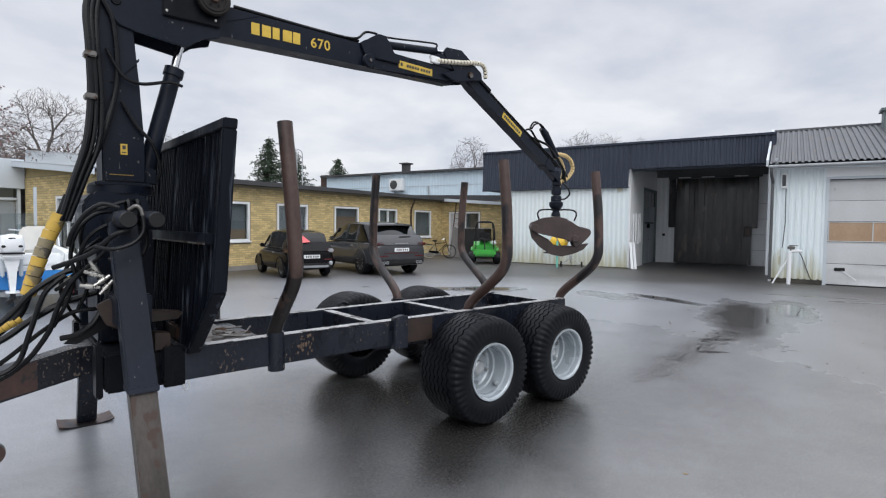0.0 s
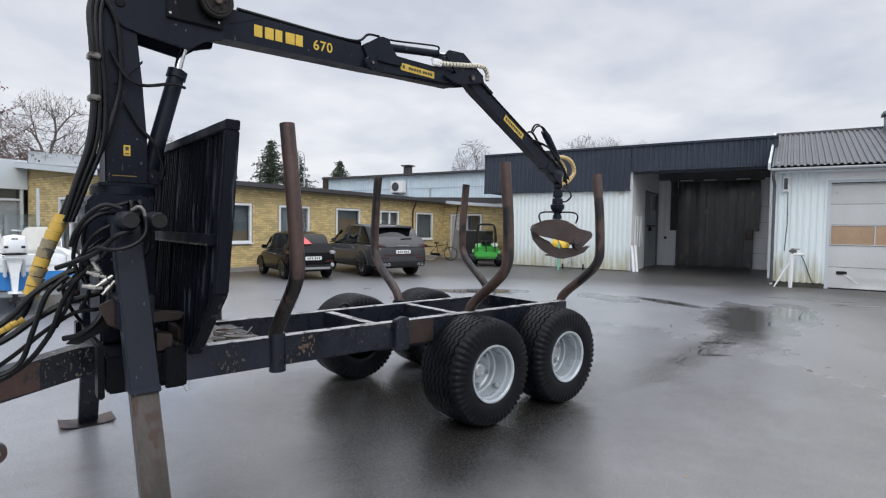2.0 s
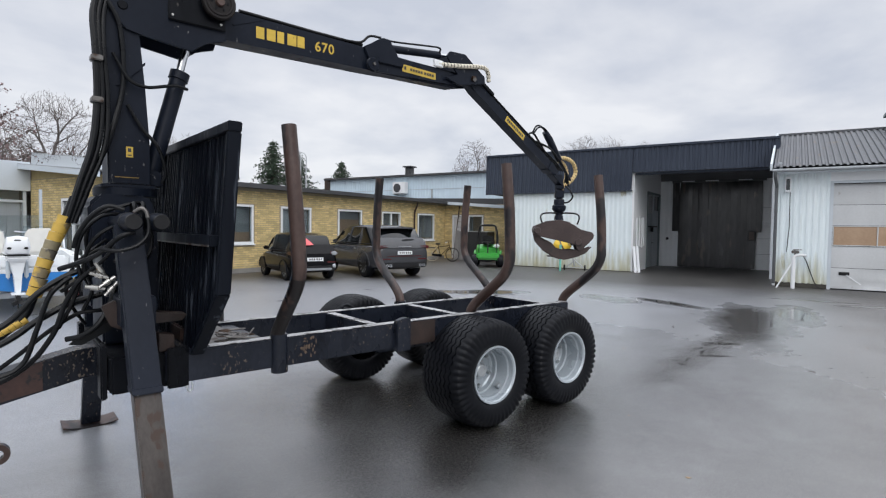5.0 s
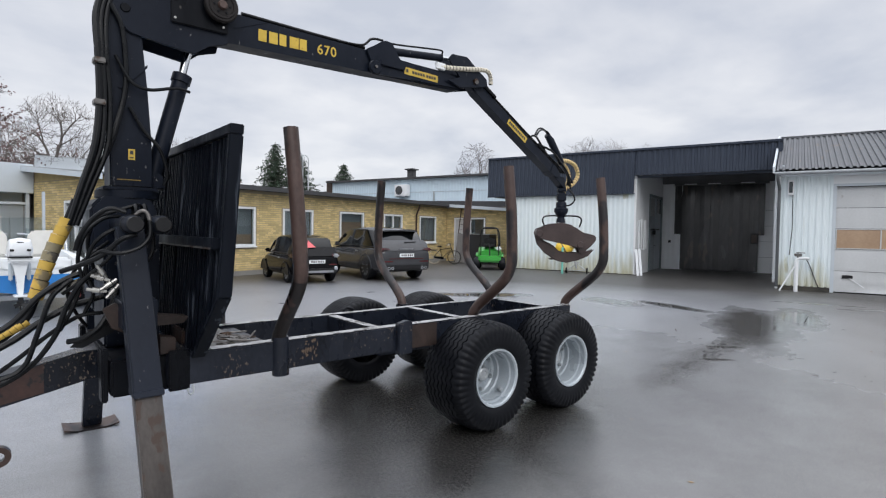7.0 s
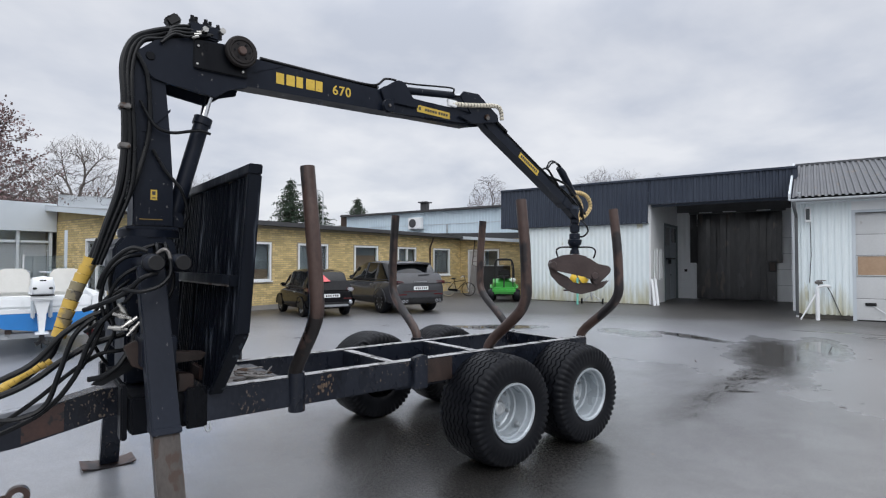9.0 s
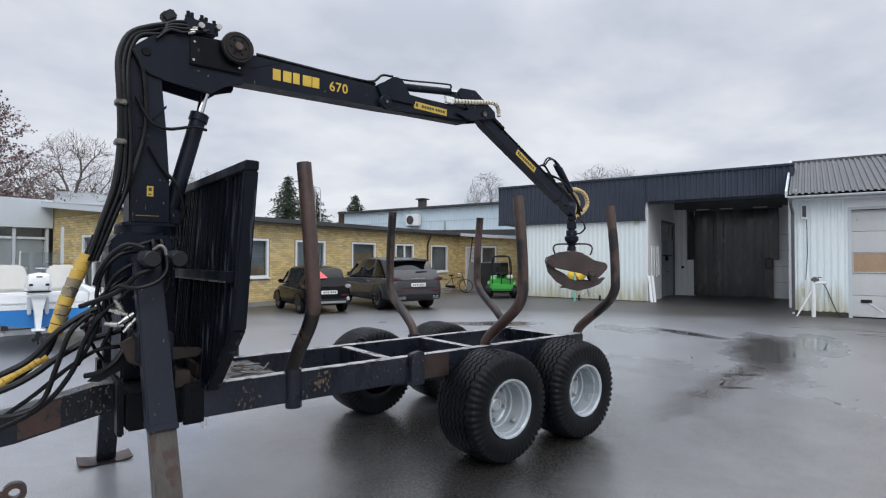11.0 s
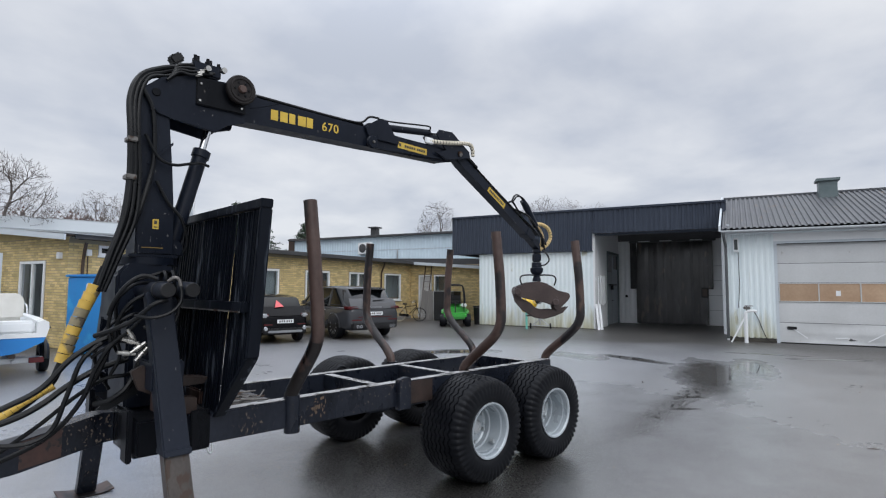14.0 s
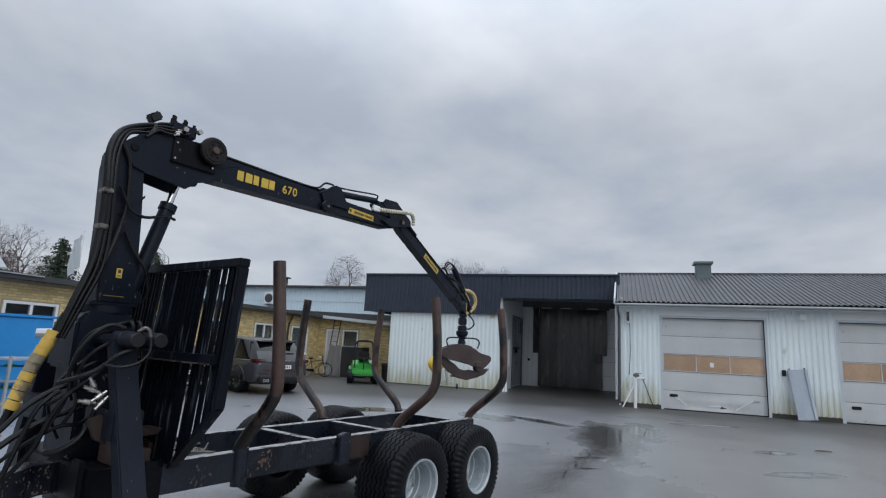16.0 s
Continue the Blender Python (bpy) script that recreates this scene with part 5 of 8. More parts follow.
def build_crane():
    cr = thing("loader_crane", "dark grey hydraulic loader crane with knuckle boom on the trailer front", "crane", Matrix.Translation((-2.55, MID, 0.92)))
    to_cr = Matrix.Translation((2.55, -MID, -0.92))

    def cpart(name, bm, mat, parent=None, label="", smooth=35):
        ob = part(name, bm, mat, parent or cr, label, smooth)
        if parent is None:
            ob.matrix_local = to_cr
        return ob

    # base and slewing housing
    base = cpart("base", boxes((-2.72, -2.40, MID - 0.22, MID + 0.22, 0.925, 1.66), bevel=0.015), CRANE_PAINT, label="dark crane base")
    bm = bmesh.new()
    prism(bm, [(-2.79, 1.50), (-2.41, 1.50), (-2.41, 1.82), (-2.46, 1.89), (-2.73, 1.89), (-2.79, 1.82)], 0.40, Matrix.Translation((0, MID, 0)), 0.02)
    cpart("slew_housing", bm, CRANE_PAINT)
    cpart("slew_ring", lathe(bmesh.new(), [(0.19, 1.885), (0.19, 1.935), (0.0, 1.935)], 32, "z", Matrix.Translation((-2.55, MID, 0))), CRANE_PAINT)
    for x in (-2.635, -2.49):
        m = Matrix.Translation((x, 0.0, 1.712)) @ Matrix.Translation((0, -0.28, 0))
        c = cpart("slew_cylinder", lathe(bmesh.new(), [(0.047, 0.60), (0.052, 0.62), (0.052, 1.30), (0.046, 1.32), (0.0, 1.32)], 24, "y", m), CRANE_PAINT, label="horizontal slewing cylinder")
        part("end_cap", lathe(bmesh.new(), [(0.0, 0.588), (0.042, 0.588), (0.047, 0.60)], 24, "y", m), HANDLE_BLACK, c)
        part("band", lathe(bmesh.new(), [(0.0525, 0.72), (0.056, 0.725), (0.056, 0.745), (0.0525, 0.75)], 24, "y", m, caps=False), HANDLE_BLACK, c)
    # column
    bm = bmesh.new()
    lower = [(-2.668, 1.955), (-2.415, 1.955), (-2.425, 2.25), (-2.448, 2.60), (-2.476, 2.90), (-2.482, 3.06), (-2.53, 3.20), (-2.62, 3.18), (-2.695, 3.07), (-2.695, 2.95), (-2.672, 2.55)]
    prism(bm, lower, 0.24, Matrix.Translation((0, MID, 0)), 0.012)
    col = cpart("column", bm, CRANE_PAINT, label="dark grey crane column")
    part("foot_flange", boxes((-2.715, -2.395, MID - 0.155, MID + 0.155, 1.935, 1.957), bevel=0.005), CRANE_PAINT, col)
    part("weld_rib", plate([(-2.62, 2.60), (-2.60, 2.60), (-2.45, 2.76), (-2.45, 2.78)], 0.012, -0.125, 0), CRANE_PAINT, col)
    st = part("sticker", boxes((-2.565, -2.525, MID - 0.1245, MID - 0.1225, 2.14, 2.21)), STICKER, col, "small yellow pictogram sticker")
    part("print", boxes((-2.555, -2.535, MID - 0.1262, MID - 0.1250, 2.175, 2.20)), INK, st)
    part("print", boxes((-2.557, -2.533, MID - 0.1262, MID - 0.1250, 2.150, 2.158)), INK, st)
    part("maker_print", boxes((-2.63, -2.49, MID - 0.1245, MID - 0.1230, 2.004, 2.010)), DULL_PRINT, col)
    part("pivot_pin", lathe(bmesh.new(), [(0.0, -0.148), (0.026, -0.148), (0.03, -0.142), (0.03, 0.145), (0.0, 0.145)], 20, "y", Matrix.Translation((-2.58, MID, 3.12))), BLACK_STEEL, col)
    # boom: root plates hang round the column's head
    root = [(-2.66, 3.14), (-2.64, 3.04), (-2.56, 2.968), (-2.479, 2.956), (-2.156, 2.910), (-2.06, 2.995), (-1.93, 3.03), (-1.85, 3.34), (-2.35, 3.31), (-2.55, 3.24)]
    for y in (-0.13, 0.13):
        b = cpart("boom_root_plate", plate(root, 0.02, y), CRANE_PAINT)
    boom = cpart("boom", plate([(-2.40, 3.03), (-2.03, 3.062), (-0.66, 3.092), (0.36, 3.112), (0.50, 3.19), (0.44, 3.275), (-0.60, 3.278), (-1.85, 3.290), (-2.35, 3.29)], 0.16, 0, 0.028), CRANE_PAINT,
                 label="dark grey main boom with yellow lettering")
    for dy in (-0.05, 0.01):
        part("top_pipe", tube(bmesh.new(), [(-1.80, MID + dy, 3.315), (-1.2, MID + dy, 3.305), (-0.72, MID + dy, 3.305)], 0.014), HOSE, boom)
    part("top_pipe", hose([(-1.0, MID - 0.06, 3.30), (-0.76, MID - 0.07, 3.315), (-0.66, MID - 0.075, 3.39), (-0.54, MID - 0.07, 3.405)], 0.011), HOSE, boom)
    part("weld_seam", plate([(-1.86, 3.19), (-1.62, 3.285), (-1.61, 3.285), (-1.85, 3.185)], 0.006, -0.082, 0), CRANE_PAINT, boom)
    # brand word as five plain blocks, then the model number
    face = MID - 0.0805
    for k in range(5):
        x = -1.68 + 0.084 * k
        z = 3.136 + 0.0012 * k
        wide = (0.064, 0.070, 0.056, 0.076, 0.062)[k]
        bm = boxes((x, x + wide, face - 0.0015, face + 0.0015, z, z + 0.088))
        part("letter_block", bm, YELLOW_PRINT, boom, "yellow block mark")
    bm = text_bm("670", 0.112, 0.0015)
    part("number", bm, YELLOW_PRINT, boom, "yellow number 670", m=Matrix.Translation((-1.19, face, 3.146)) @ Matrix.Rotation(radians(90), 4, "X") @ Matrix.Rotation(radians(1.5), 4, "Z"))
    lab = part("label_strip", prism(bmesh.new(), [(-0.305, 3.152), (0.095, 3.143), (0.095, 3.208), (-0.305, 3.218)], 0.004, Matrix.Translation((0, face, 0))), STICKER, boom, "yellow sticker with unreadable dark print")
    for k in range(9):
        x = -0.215 + 0.031 * k + (0.012 if k > 4 else 0)
        z = 3.183 - 0.025 * (x + 0.2)
        part("print", boxes((x, x + 0.022, face - 0.0055, face - 0.0025, z - 0.012, z + 0.012)), INK, lab)
    part("print", boxes((-0.285, -0.262, face - 0.0055, face - 0.0025, 3.172, 3.202)), INK, lab)
    # hose drum on the boom's near side
    spot = Matrix.Translation((-1.99, MID, 3.275))
    drum = cpart("hose_drum", lathe(bmesh.new(), [(0.0, -0.215), (0.075, -0.215), (0.080, -0.222), (0.090, -0.222), (0.094, -0.215), (0.108, -0.215), (0.116, -0.205), (0.116, -0.178), (0.100, -0.172), (0.100, -0.10), (0.0, -0.10)], 40, "y", spot), DRUM_IRON,
                 label="round dark hose drum with rusty hub")
    part("hub", lathe(bmesh.new(), [(0.0, -0.240), (0.026, -0.240), (0.032, -0.228), (0.032, -0.214)], 20, "y", spot), RUST_STEEL, drum)
    for k in range(6):
        a = math.pi * k / 3
        part("bolt", lathe(bmesh.new(), [(0.0, -0.222), (0.008, -0.222), (0.008, -0.214)], 6, "y", spot @ Matrix.Translation((0.055 * math.cos(a), 0, 0.055 * math.sin(a)))), BLACK_STEEL, drum)
    cpart("drum_guard", boxes((-2.31, -1.93, MID - 0.150, MID - 0.092, 3.10, 3.31), (-2.31, -1.93, MID - 0.165, MID - 0.149, 3.095, 3.118), bevel=0.006), BLACK_STEEL)
    for x, z in ((-2.285, 3.13), (-2.28, 3.26), (-1.965, 3.14)):
        cpart("guard_bolt", lathe(bmesh.new(), [(0.0, -0.162), (0.009, -0.162), (0.010, -0.15)], 6, "y", Matrix.Translation((x, MID, z))), BRASS)
    for n, (x, y, z, h) in enumerate(((-2.31, -0.10, 3.42, 0.07), (-2.27, -0.04, 3.42, 0.09), (-2.22, -0.11, 3.42, 0.06), (-2.17, -0.03, 3.42, 0.085), (-2.13, -0.09, 3.42, 0.05), (-2.09, 0.02, 3.41, 0.06))):
        cpart("valve_cap", lathe(bmesh.new(), [(0.022, 0), (0.022, h * 0.55), (0.013, h * 0.6), (0.013, h), (0.0, h)], 10, "z", Matrix.Translation((x, MID + y, z))), BLACK_STEEL)
    for n in range(4):
        y = MID - 0.16 + 0.012 * n
        cpart("head_hose", hose([(-2.52 + 0.02 * n, y, 3.22 + 0.03 * n), (-2.44, y, 3.30 + 0.02 * n), (-2.36, y - 0.01, 3.30 + 0.03 * n), (-2.28, y, 3.33 + 0.02 * n), (-2.20 + 0.02 * n, y, 3.35 + 0.015 * n)], 0.011), HOSE)
        cpart("hose_fitting", tube(bmesh.new(), [(-2.33 + 0.02 * n, y - 0.004, 3.305 + 0.028 * n), (-2.28 + 0.02 * n, y - 0.004, 3.325 + 0.024 * n)], 0.0125, 8), BRASS)
    cpart("wire_bracket", hose([(-2.44, MID - 0.05, 3.36), (-2.46, MID - 0.05, 3.46), (-2.39, MID - 0.05, 3.455)], 0.004, 6), BLACK_STEEL)
    cpart("valve_block", boxes((-2.34, -2.13, MID - 0.15, MID + 0.12, 3.33, 3.43), bevel=0.012), CRANE_PAINT)
    for x, z in ((-2.24, 3.38), (-2.12, 3.40)):
        cpart("coupling", lathe(bmesh.new(), [(0.008, -0.19), (0.021, -0.19), (0.021, -0.15), (0.0, -0.15)], 14, "y", Matrix.Translation((x, MID, z))), BRASS)
    lamp = cpart("work_lamp", boxes((-0.05, 0.05, -0.04, 0.04, 0.0, 0.07), bevel=0.012), HANDLE_BLACK, label="small tilted black work lamp")
    lamp.matrix_local = to_cr @ Matrix.Translation((-2.40, MID - 0.02, 3.42)) @ Matrix.Rotation(radians(-40), 4, "Y")
    # lift cylinder
    lift = cpart("lift_cylinder", tube(bmesh.new(), [(-2.40, MID, 2.02), (-2.205, MID, 2.77)], 0.055, 20), CRANE_PAINT)
    part("rod", tube(bmesh.new(), [(-2.21, MID, 2.76), (-2.165, MID, 2.95)], 0.028, 16), CHROME, lift, "bright chromed piston rod")
    part("gland", tube(bmesh.new(), [(-2.215, MID, 2.73), (-2.20, MID, 2.785)], 0.066, 20), CRANE_PAINT, lift)
    part("lower_lug", plate([(-2.47, 1.96), (-2.33, 1.96), (-2.35, 2.06), (-2.43, 2.08)], 0.14), CRANE_PAINT, lift)
    # knuckle: cylinder bracket, jib cylinder, link plates
    for y in (-0.095, 0.095):
        cpart("cylinder_bracket", plate([(-0.73, 3.275), (-0.565, 3.385), (-0.53, 3.40), (-0.455, 3.396), (-0.375, 3.262), (-0.30, 3.219), (-0.31, 3.175), (-0.68, 3.175)], 0.018, y), CRANE_PAINT)
        cpart("link_plate", plate([(0.205, 3.395), (0.255, 3.452), (0.46, 3.463), (0.56, 3.382), (0.735, 3.29), (0.75, 3.215), (0.37, 3.135), (0.19, 3.188), (0.37, 3.24), (0.27, 3.33)], 0.018, y * 1.1), CRANE_PAINT)
    jc = cpart("jib_cylinder", tube(bmesh.new(), [(-0.50, MID, 3.345), (0.20, MID, 3.425)], 0.036, 18), CRANE_PAINT)
    part("rod", tube(bmesh.new(), [(0.19, MID, 3.424), (0.36, MID, 3.440)], 0.019, 14), CHROME, jc)
    part("pipe", hose([(-0.50, MID - 0.05, 3.40), (-0.30, MID - 0.05, 3.42), (0.0, MID - 0.045, 3.462), (0.17, MID - 0.045, 3.478), (0.185, MID - 0.03, 3.44)], 0.009), HOSE, jc)
    sheave = cpart("sheave", lathe(bmesh.new(), [(0.0, -0.135), (0.055, -0.135), (0.06, -0.128), (0.05, -0.118), (0.06, -0.108), (0.055, -0.10), (0.0, -0.10)], 24, "y", Matrix.Translation((-0.65, MID, 3.135))), CRANE_PAINT,
                   label="small steel sheave")
    part("bolt", lathe(bmesh.new(), [(0.0, -0.15), (0.014, -0.15), (0.014, -0.13)], 6, "y", Matrix.Translation((-0.65, MID, 3.135))), WORN_STEEL, sheave)
    part("tab", plate([(-0.61, 3.08), (-0.585, 3.09), (-0.60, 3.13), (-0.62, 3.13)], 0.012, -0.12, 0), CRANE_PAINT, sheave)
    cpart("knuckle_pin", lathe(bmesh.new(), [(0.0, -0.135), (0.028, -0.135), (0.032, -0.12), (0.032, 0.13), (0.0, 0.13)], 18, "y", Matrix.Translation((0.57, MID, 3.235))), WORN_STEEL)
    # jib with its extension
    def along(s, off):
        d, u = Vector((0.8616, 0, -0.5075)), Vector((0.5075, 0, 0.8616))
        p = Vector((0.60, 0, 3.24)) + d * s + u * off
        return (p.x, p.z)
    jib = cpart("jib", plate([along(-0.05, -0.06), along(0.10, -0.064), along(1.58, -0.060), along(1.70, -0.045), along(1.72, 0.035), along(1.60, 0.048), along(0.12, 0.048), along(-0.05, 0.04)], 0.12, 0, 0.022), CRANE_PAINT,
                label="dark grey jib with a yellow sticker")
    lab = part("label_strip", prism(bmesh.new(), [along(0.61, -0.046), along(0.965, -0.046), along(0.965, 0.022), along(0.61, 0.022)], 0.004, Matrix.Translation((0, MID - 0.0625, 0))), STICKER, jib, "yellow sticker with dark print")
    for k in range(10):
        a = 0.635 + 0.031 * k
        part("print", prism(bmesh.new(), [along(a, -0.026), along(a + 0.021, -0.026), along(a + 0.021, 0.003), along(a, 0.003)], 0.003, Matrix.Translation((0, MID - 0.0655, 0))), INK, lab)
    part("sleeve_end", plate([along(1.50, -0.066), along(1.58, -0.066), along(1.58, 0.054), along(1.50, 0.054)], 0.134), CRANE_PAINT, jib)
    part("nose", plate([along(1.62, -0.06), along(1.86, -0.06), (2.13, 2.20), (2.21, 2.20), along(1.78, 0.05)], 0.10), CRANE_PAINT, jib)
    ec = part("extension_cylinder", tube(bmesh.new(), [(1.83, MID - 0.03, 2.86), (1.90, MID - 0.03, 2.80), (2.12, MID - 0.03, 2.55)], [0.034, 0.044, 0.038], 16), CRANE_PAINT, jib)
    part("rod", tube(bmesh.new(), [(2.12, MID - 0.03, 2.55), (2.34, MID - 0.03, 2.32)], 0.018, 12), CRANE_PAINT, ec)
    for n in range(2):
        part("hose_loop", hose([(1.62, MID - 0.05 + 0.03 * n, 2.83), (1.68, MID - 0.05 + 0.03 * n, 2.89 + 0.02 * n), (1.76, MID - 0.05 + 0.03 * n, 2.905 + 0.02 * n), (1.84, MID - 0.05 + 0.02 * n, 2.875)], 0.010), HOSE, ec)
    for n in range(3):
        part("jib_hose", hose([(1.60 + 0.05 * n, MID - 0.09 + 0.03 * n, 2.72), (1.85 + 0.05 * n, MID - 0.10 + 0.03 * n, 2.66), (2.05 + 0.04 * n, MID - 0.09 + 0.03 * n, 2.53), (2.20 + 0.03 * n, MID - 0.08 + 0.03 * n, 2.40), (2.27, MID - 0.06 + 0.03 * n, 2.24)], 0.010), HOSE, jib)
    for n, dy in enumerate((-0.06, -0.03, 0.0, 0.03)):
        a = [along(s, o + 0.009 * n) for s, o in ((0.20, 0.062), (0.5, 0.062), (0.95, 0.066), (1.25, 0.075), (1.55, 0.09), (1.75, 0.08))]
        part("jib_hose", hose([(x, MID + dy, z) for x, z in a], 0.011), HOSE, jib)
    a = [along(s, o) for s, o in ((1.02, 0.07), (1.04, 0.12), (1.10, 0.15), (1.20, 0.13), (1.34, 0.10))]
    part("jib_hose", hose([(x, MID - 0.04, z) for x, z in a], 0.012), HOSE, jib)
    spiral_guard([(2.10, MID - 0.02, 2.58), (2.25, MID - 0.03, 2.585), (2.38, MID - 0.04, 2.54), (2.44, MID - 0.04, 2.43), (2.38, MID - 0.03, 2.33), (2.28, MID - 0.02, 2.27), (2.20, MID - 0.02, 2.24)], 0.019, 26, ARMOUR, jib, "tan spiral hose guard")
    spiral_guard([(2.12, MID + 0.03, 2.55), (2.25, MID + 0.03, 2.54), (2.33, MID + 0.03, 2.46), (2.33, MID + 0.02, 2.36), (2.25, MID + 0.02, 2.22), (2.20, MID + 0.01, 2.14)], 0.019, 26, ARMOUR, jib, "tan spiral hose guard")
    spiral_guard([(0.10, MID - 0.09, 3.30), (0.25, MID - 0.11, 3.31), (0.45, MID - 0.13, 3.335), (0.62, MID - 0.13, 3.365), (0.74, MID - 0.12, 3.37), (0.80, MID - 0.10, 3.32), (0.815, MID - 0.09, 3.25)], 0.018, 26, CREAM, boom, "cream spiral hose guard")
    part("hose_cuff", plate([along(0.13, 0.05), along(0.32, 0.05), along(0.32, 0.085), along(0.13, 0.085)], 0.07, -0.05), HOSE, jib)
    part("hose_clamp", boxes((0.06, 0.17, MID - 0.115, MID - 0.08, 3.27, 3.335), bevel=0.006), WHITE_PAINT, boom)
    # hoses up the column and over the head
    rng = random.Random(8)
    for n in range(6):
        o, q = 0.028 * (n % 3), 0.03 * (n // 3)
        r = 0.019 if n in (0, 3) else 0.014
        cpart("column_hose", hose([(-2.90 + o * 0.7, 0.84 + q, 1.70), (-2.83 + o, 0.84 + q, 1.95), (-2.76 + o * 1.2, 0.85 + q, 2.20), (-2.73 + o, 0.87 + q, 2.5), (-2.735 + o * 0.8, 0.88 + q, 2.8),
                                   (-2.74 + o, 0.91 + q, 3.05), (-2.68 + o, 0.93 + q, 3.22), (-2.55 + o, 0.95 + q, 3.315 - 0.02 * (n % 3)), (-2.40, 0.95 + q, 3.37 - 0.015 * n), (-2.25, 0.96 + q, 3.40 - 0.01 * n)], r), HOSE)
    cpart("column_hose", hose([(-2.66, 0.91, 3.12), (-2.60, 0.905, 2.98), (-2.58, 0.90, 2.7), (-2.60, 0.90, 2.5), (-2.68, 0.88, 2.2), (-2.78, 0.86, 1.98)], 0.016), HOSE)
    cpart("column_hose", hose([(-2.64, 0.90, 2.80), (-2.58, 0.885, 2.68), (-2.53, 0.88, 2.625), (-2.44, 0.89, 2.61), (-2.32, 0.92, 2.645), (-2.25, 0.95, 2.665), (-2.17, 0.985, 2.66)], 0.011), HOSE)
    cpart("column_hose", hose([(-2.56, 0.90, 2.48), (-2.48, 0.90, 2.34), (-2.38, 0.90, 2.22), (-2.33, 0.92, 2.06), (-2.35, 0.94, 1.98)], 0.012), HOSE)
    for z in (2.46, 2.72):
        cpart("hose_clip", boxes((-2.765, -2.70, 0.835, 0.93, z, z + 0.035), bevel=0.006), WORN_STEEL)
    # big loop in the yellow sleeve, running forwards to the hitch
    line = [(-3.55, 0.86, 0.80), (-3.315, 0.87, 0.97), (-3.217, 0.87, 1.041), (-3.115, 0.87, 1.14), (-3.068, 0.87, 1.25), (-2.98, 0.87, 1.51), (-2.905, 0.865, 1.725), (-2.86, 0.86, 1.86)]
    sl = cpart("sleeved_hose", tube(bmesh.new(), curve_points(line, 5), 0.024, 12), HOSE)
    for a, b, turns, r in ((Vector((-2.90, 0.865, 1.74)), Vector((-3.065, 0.87, 1.255)), 9, 0.042), (Vector((-3.10, 0.87, 1.125)), Vector((-3.50, 0.862, 0.835)), 15, 0.027)):
        for k in range(turns):
            bow = Vector((-0.012, 0, 0.012)) * math.sin(math.pi * (k + 0.5) / turns)
            p, q = a.lerp(b, (k + 0.03) / turns) + bow, a.lerp(b, (k + 0.97) / turns) + bow
            grey = r > 0.04 and k in (3, 4)
            part("sleeve_turn", tube(bmesh.new(), [p, p.lerp(q, 0.3), q], [r * 1.05, r, r * 0.96], 14), SCUFFED_WRAP if grey else YELLOW_WRAP, sl, "yellow hose sleeve scuffed grey" if grey else "yellow hose sleeve")
    # thick hoses crossing before the sleeve
    for r, pts in ((0.017, [(-2.74, 0.62, 1.40), (-2.80, 0.65, 1.412), (-2.894, 0.66, 1.405), (-3.051, 0.66, 1.302), (-3.182, 0.66, 1.151), (-3.324, 0.66, 1.071), (-3.60, 0.70, 0.95)]),
                   (0.019, [(-2.74, 0.70, 1.27), (-2.829, 0.70, 1.246), (-2.924, 0.70, 1.214), (-3.065, 0.70, 1.131), (-3.179, 0.70, 1.045), (-3.323, 0.70, 0.977), (-3.60, 0.74, 0.90)]),
                   (0.014, [(-2.90, 0.64, 1.385), (-2.951, 0.64, 1.346), (-3.011, 0.64, 1.268), (-3.07, 0.64, 1.079), (-3.132, 0.64, 0.905), (-3.257, 0.64, 0.845), (-3.45, 0.70, 0.86)])):
        cpart("hydraulic_hose", hose(pts, r), HOSE)
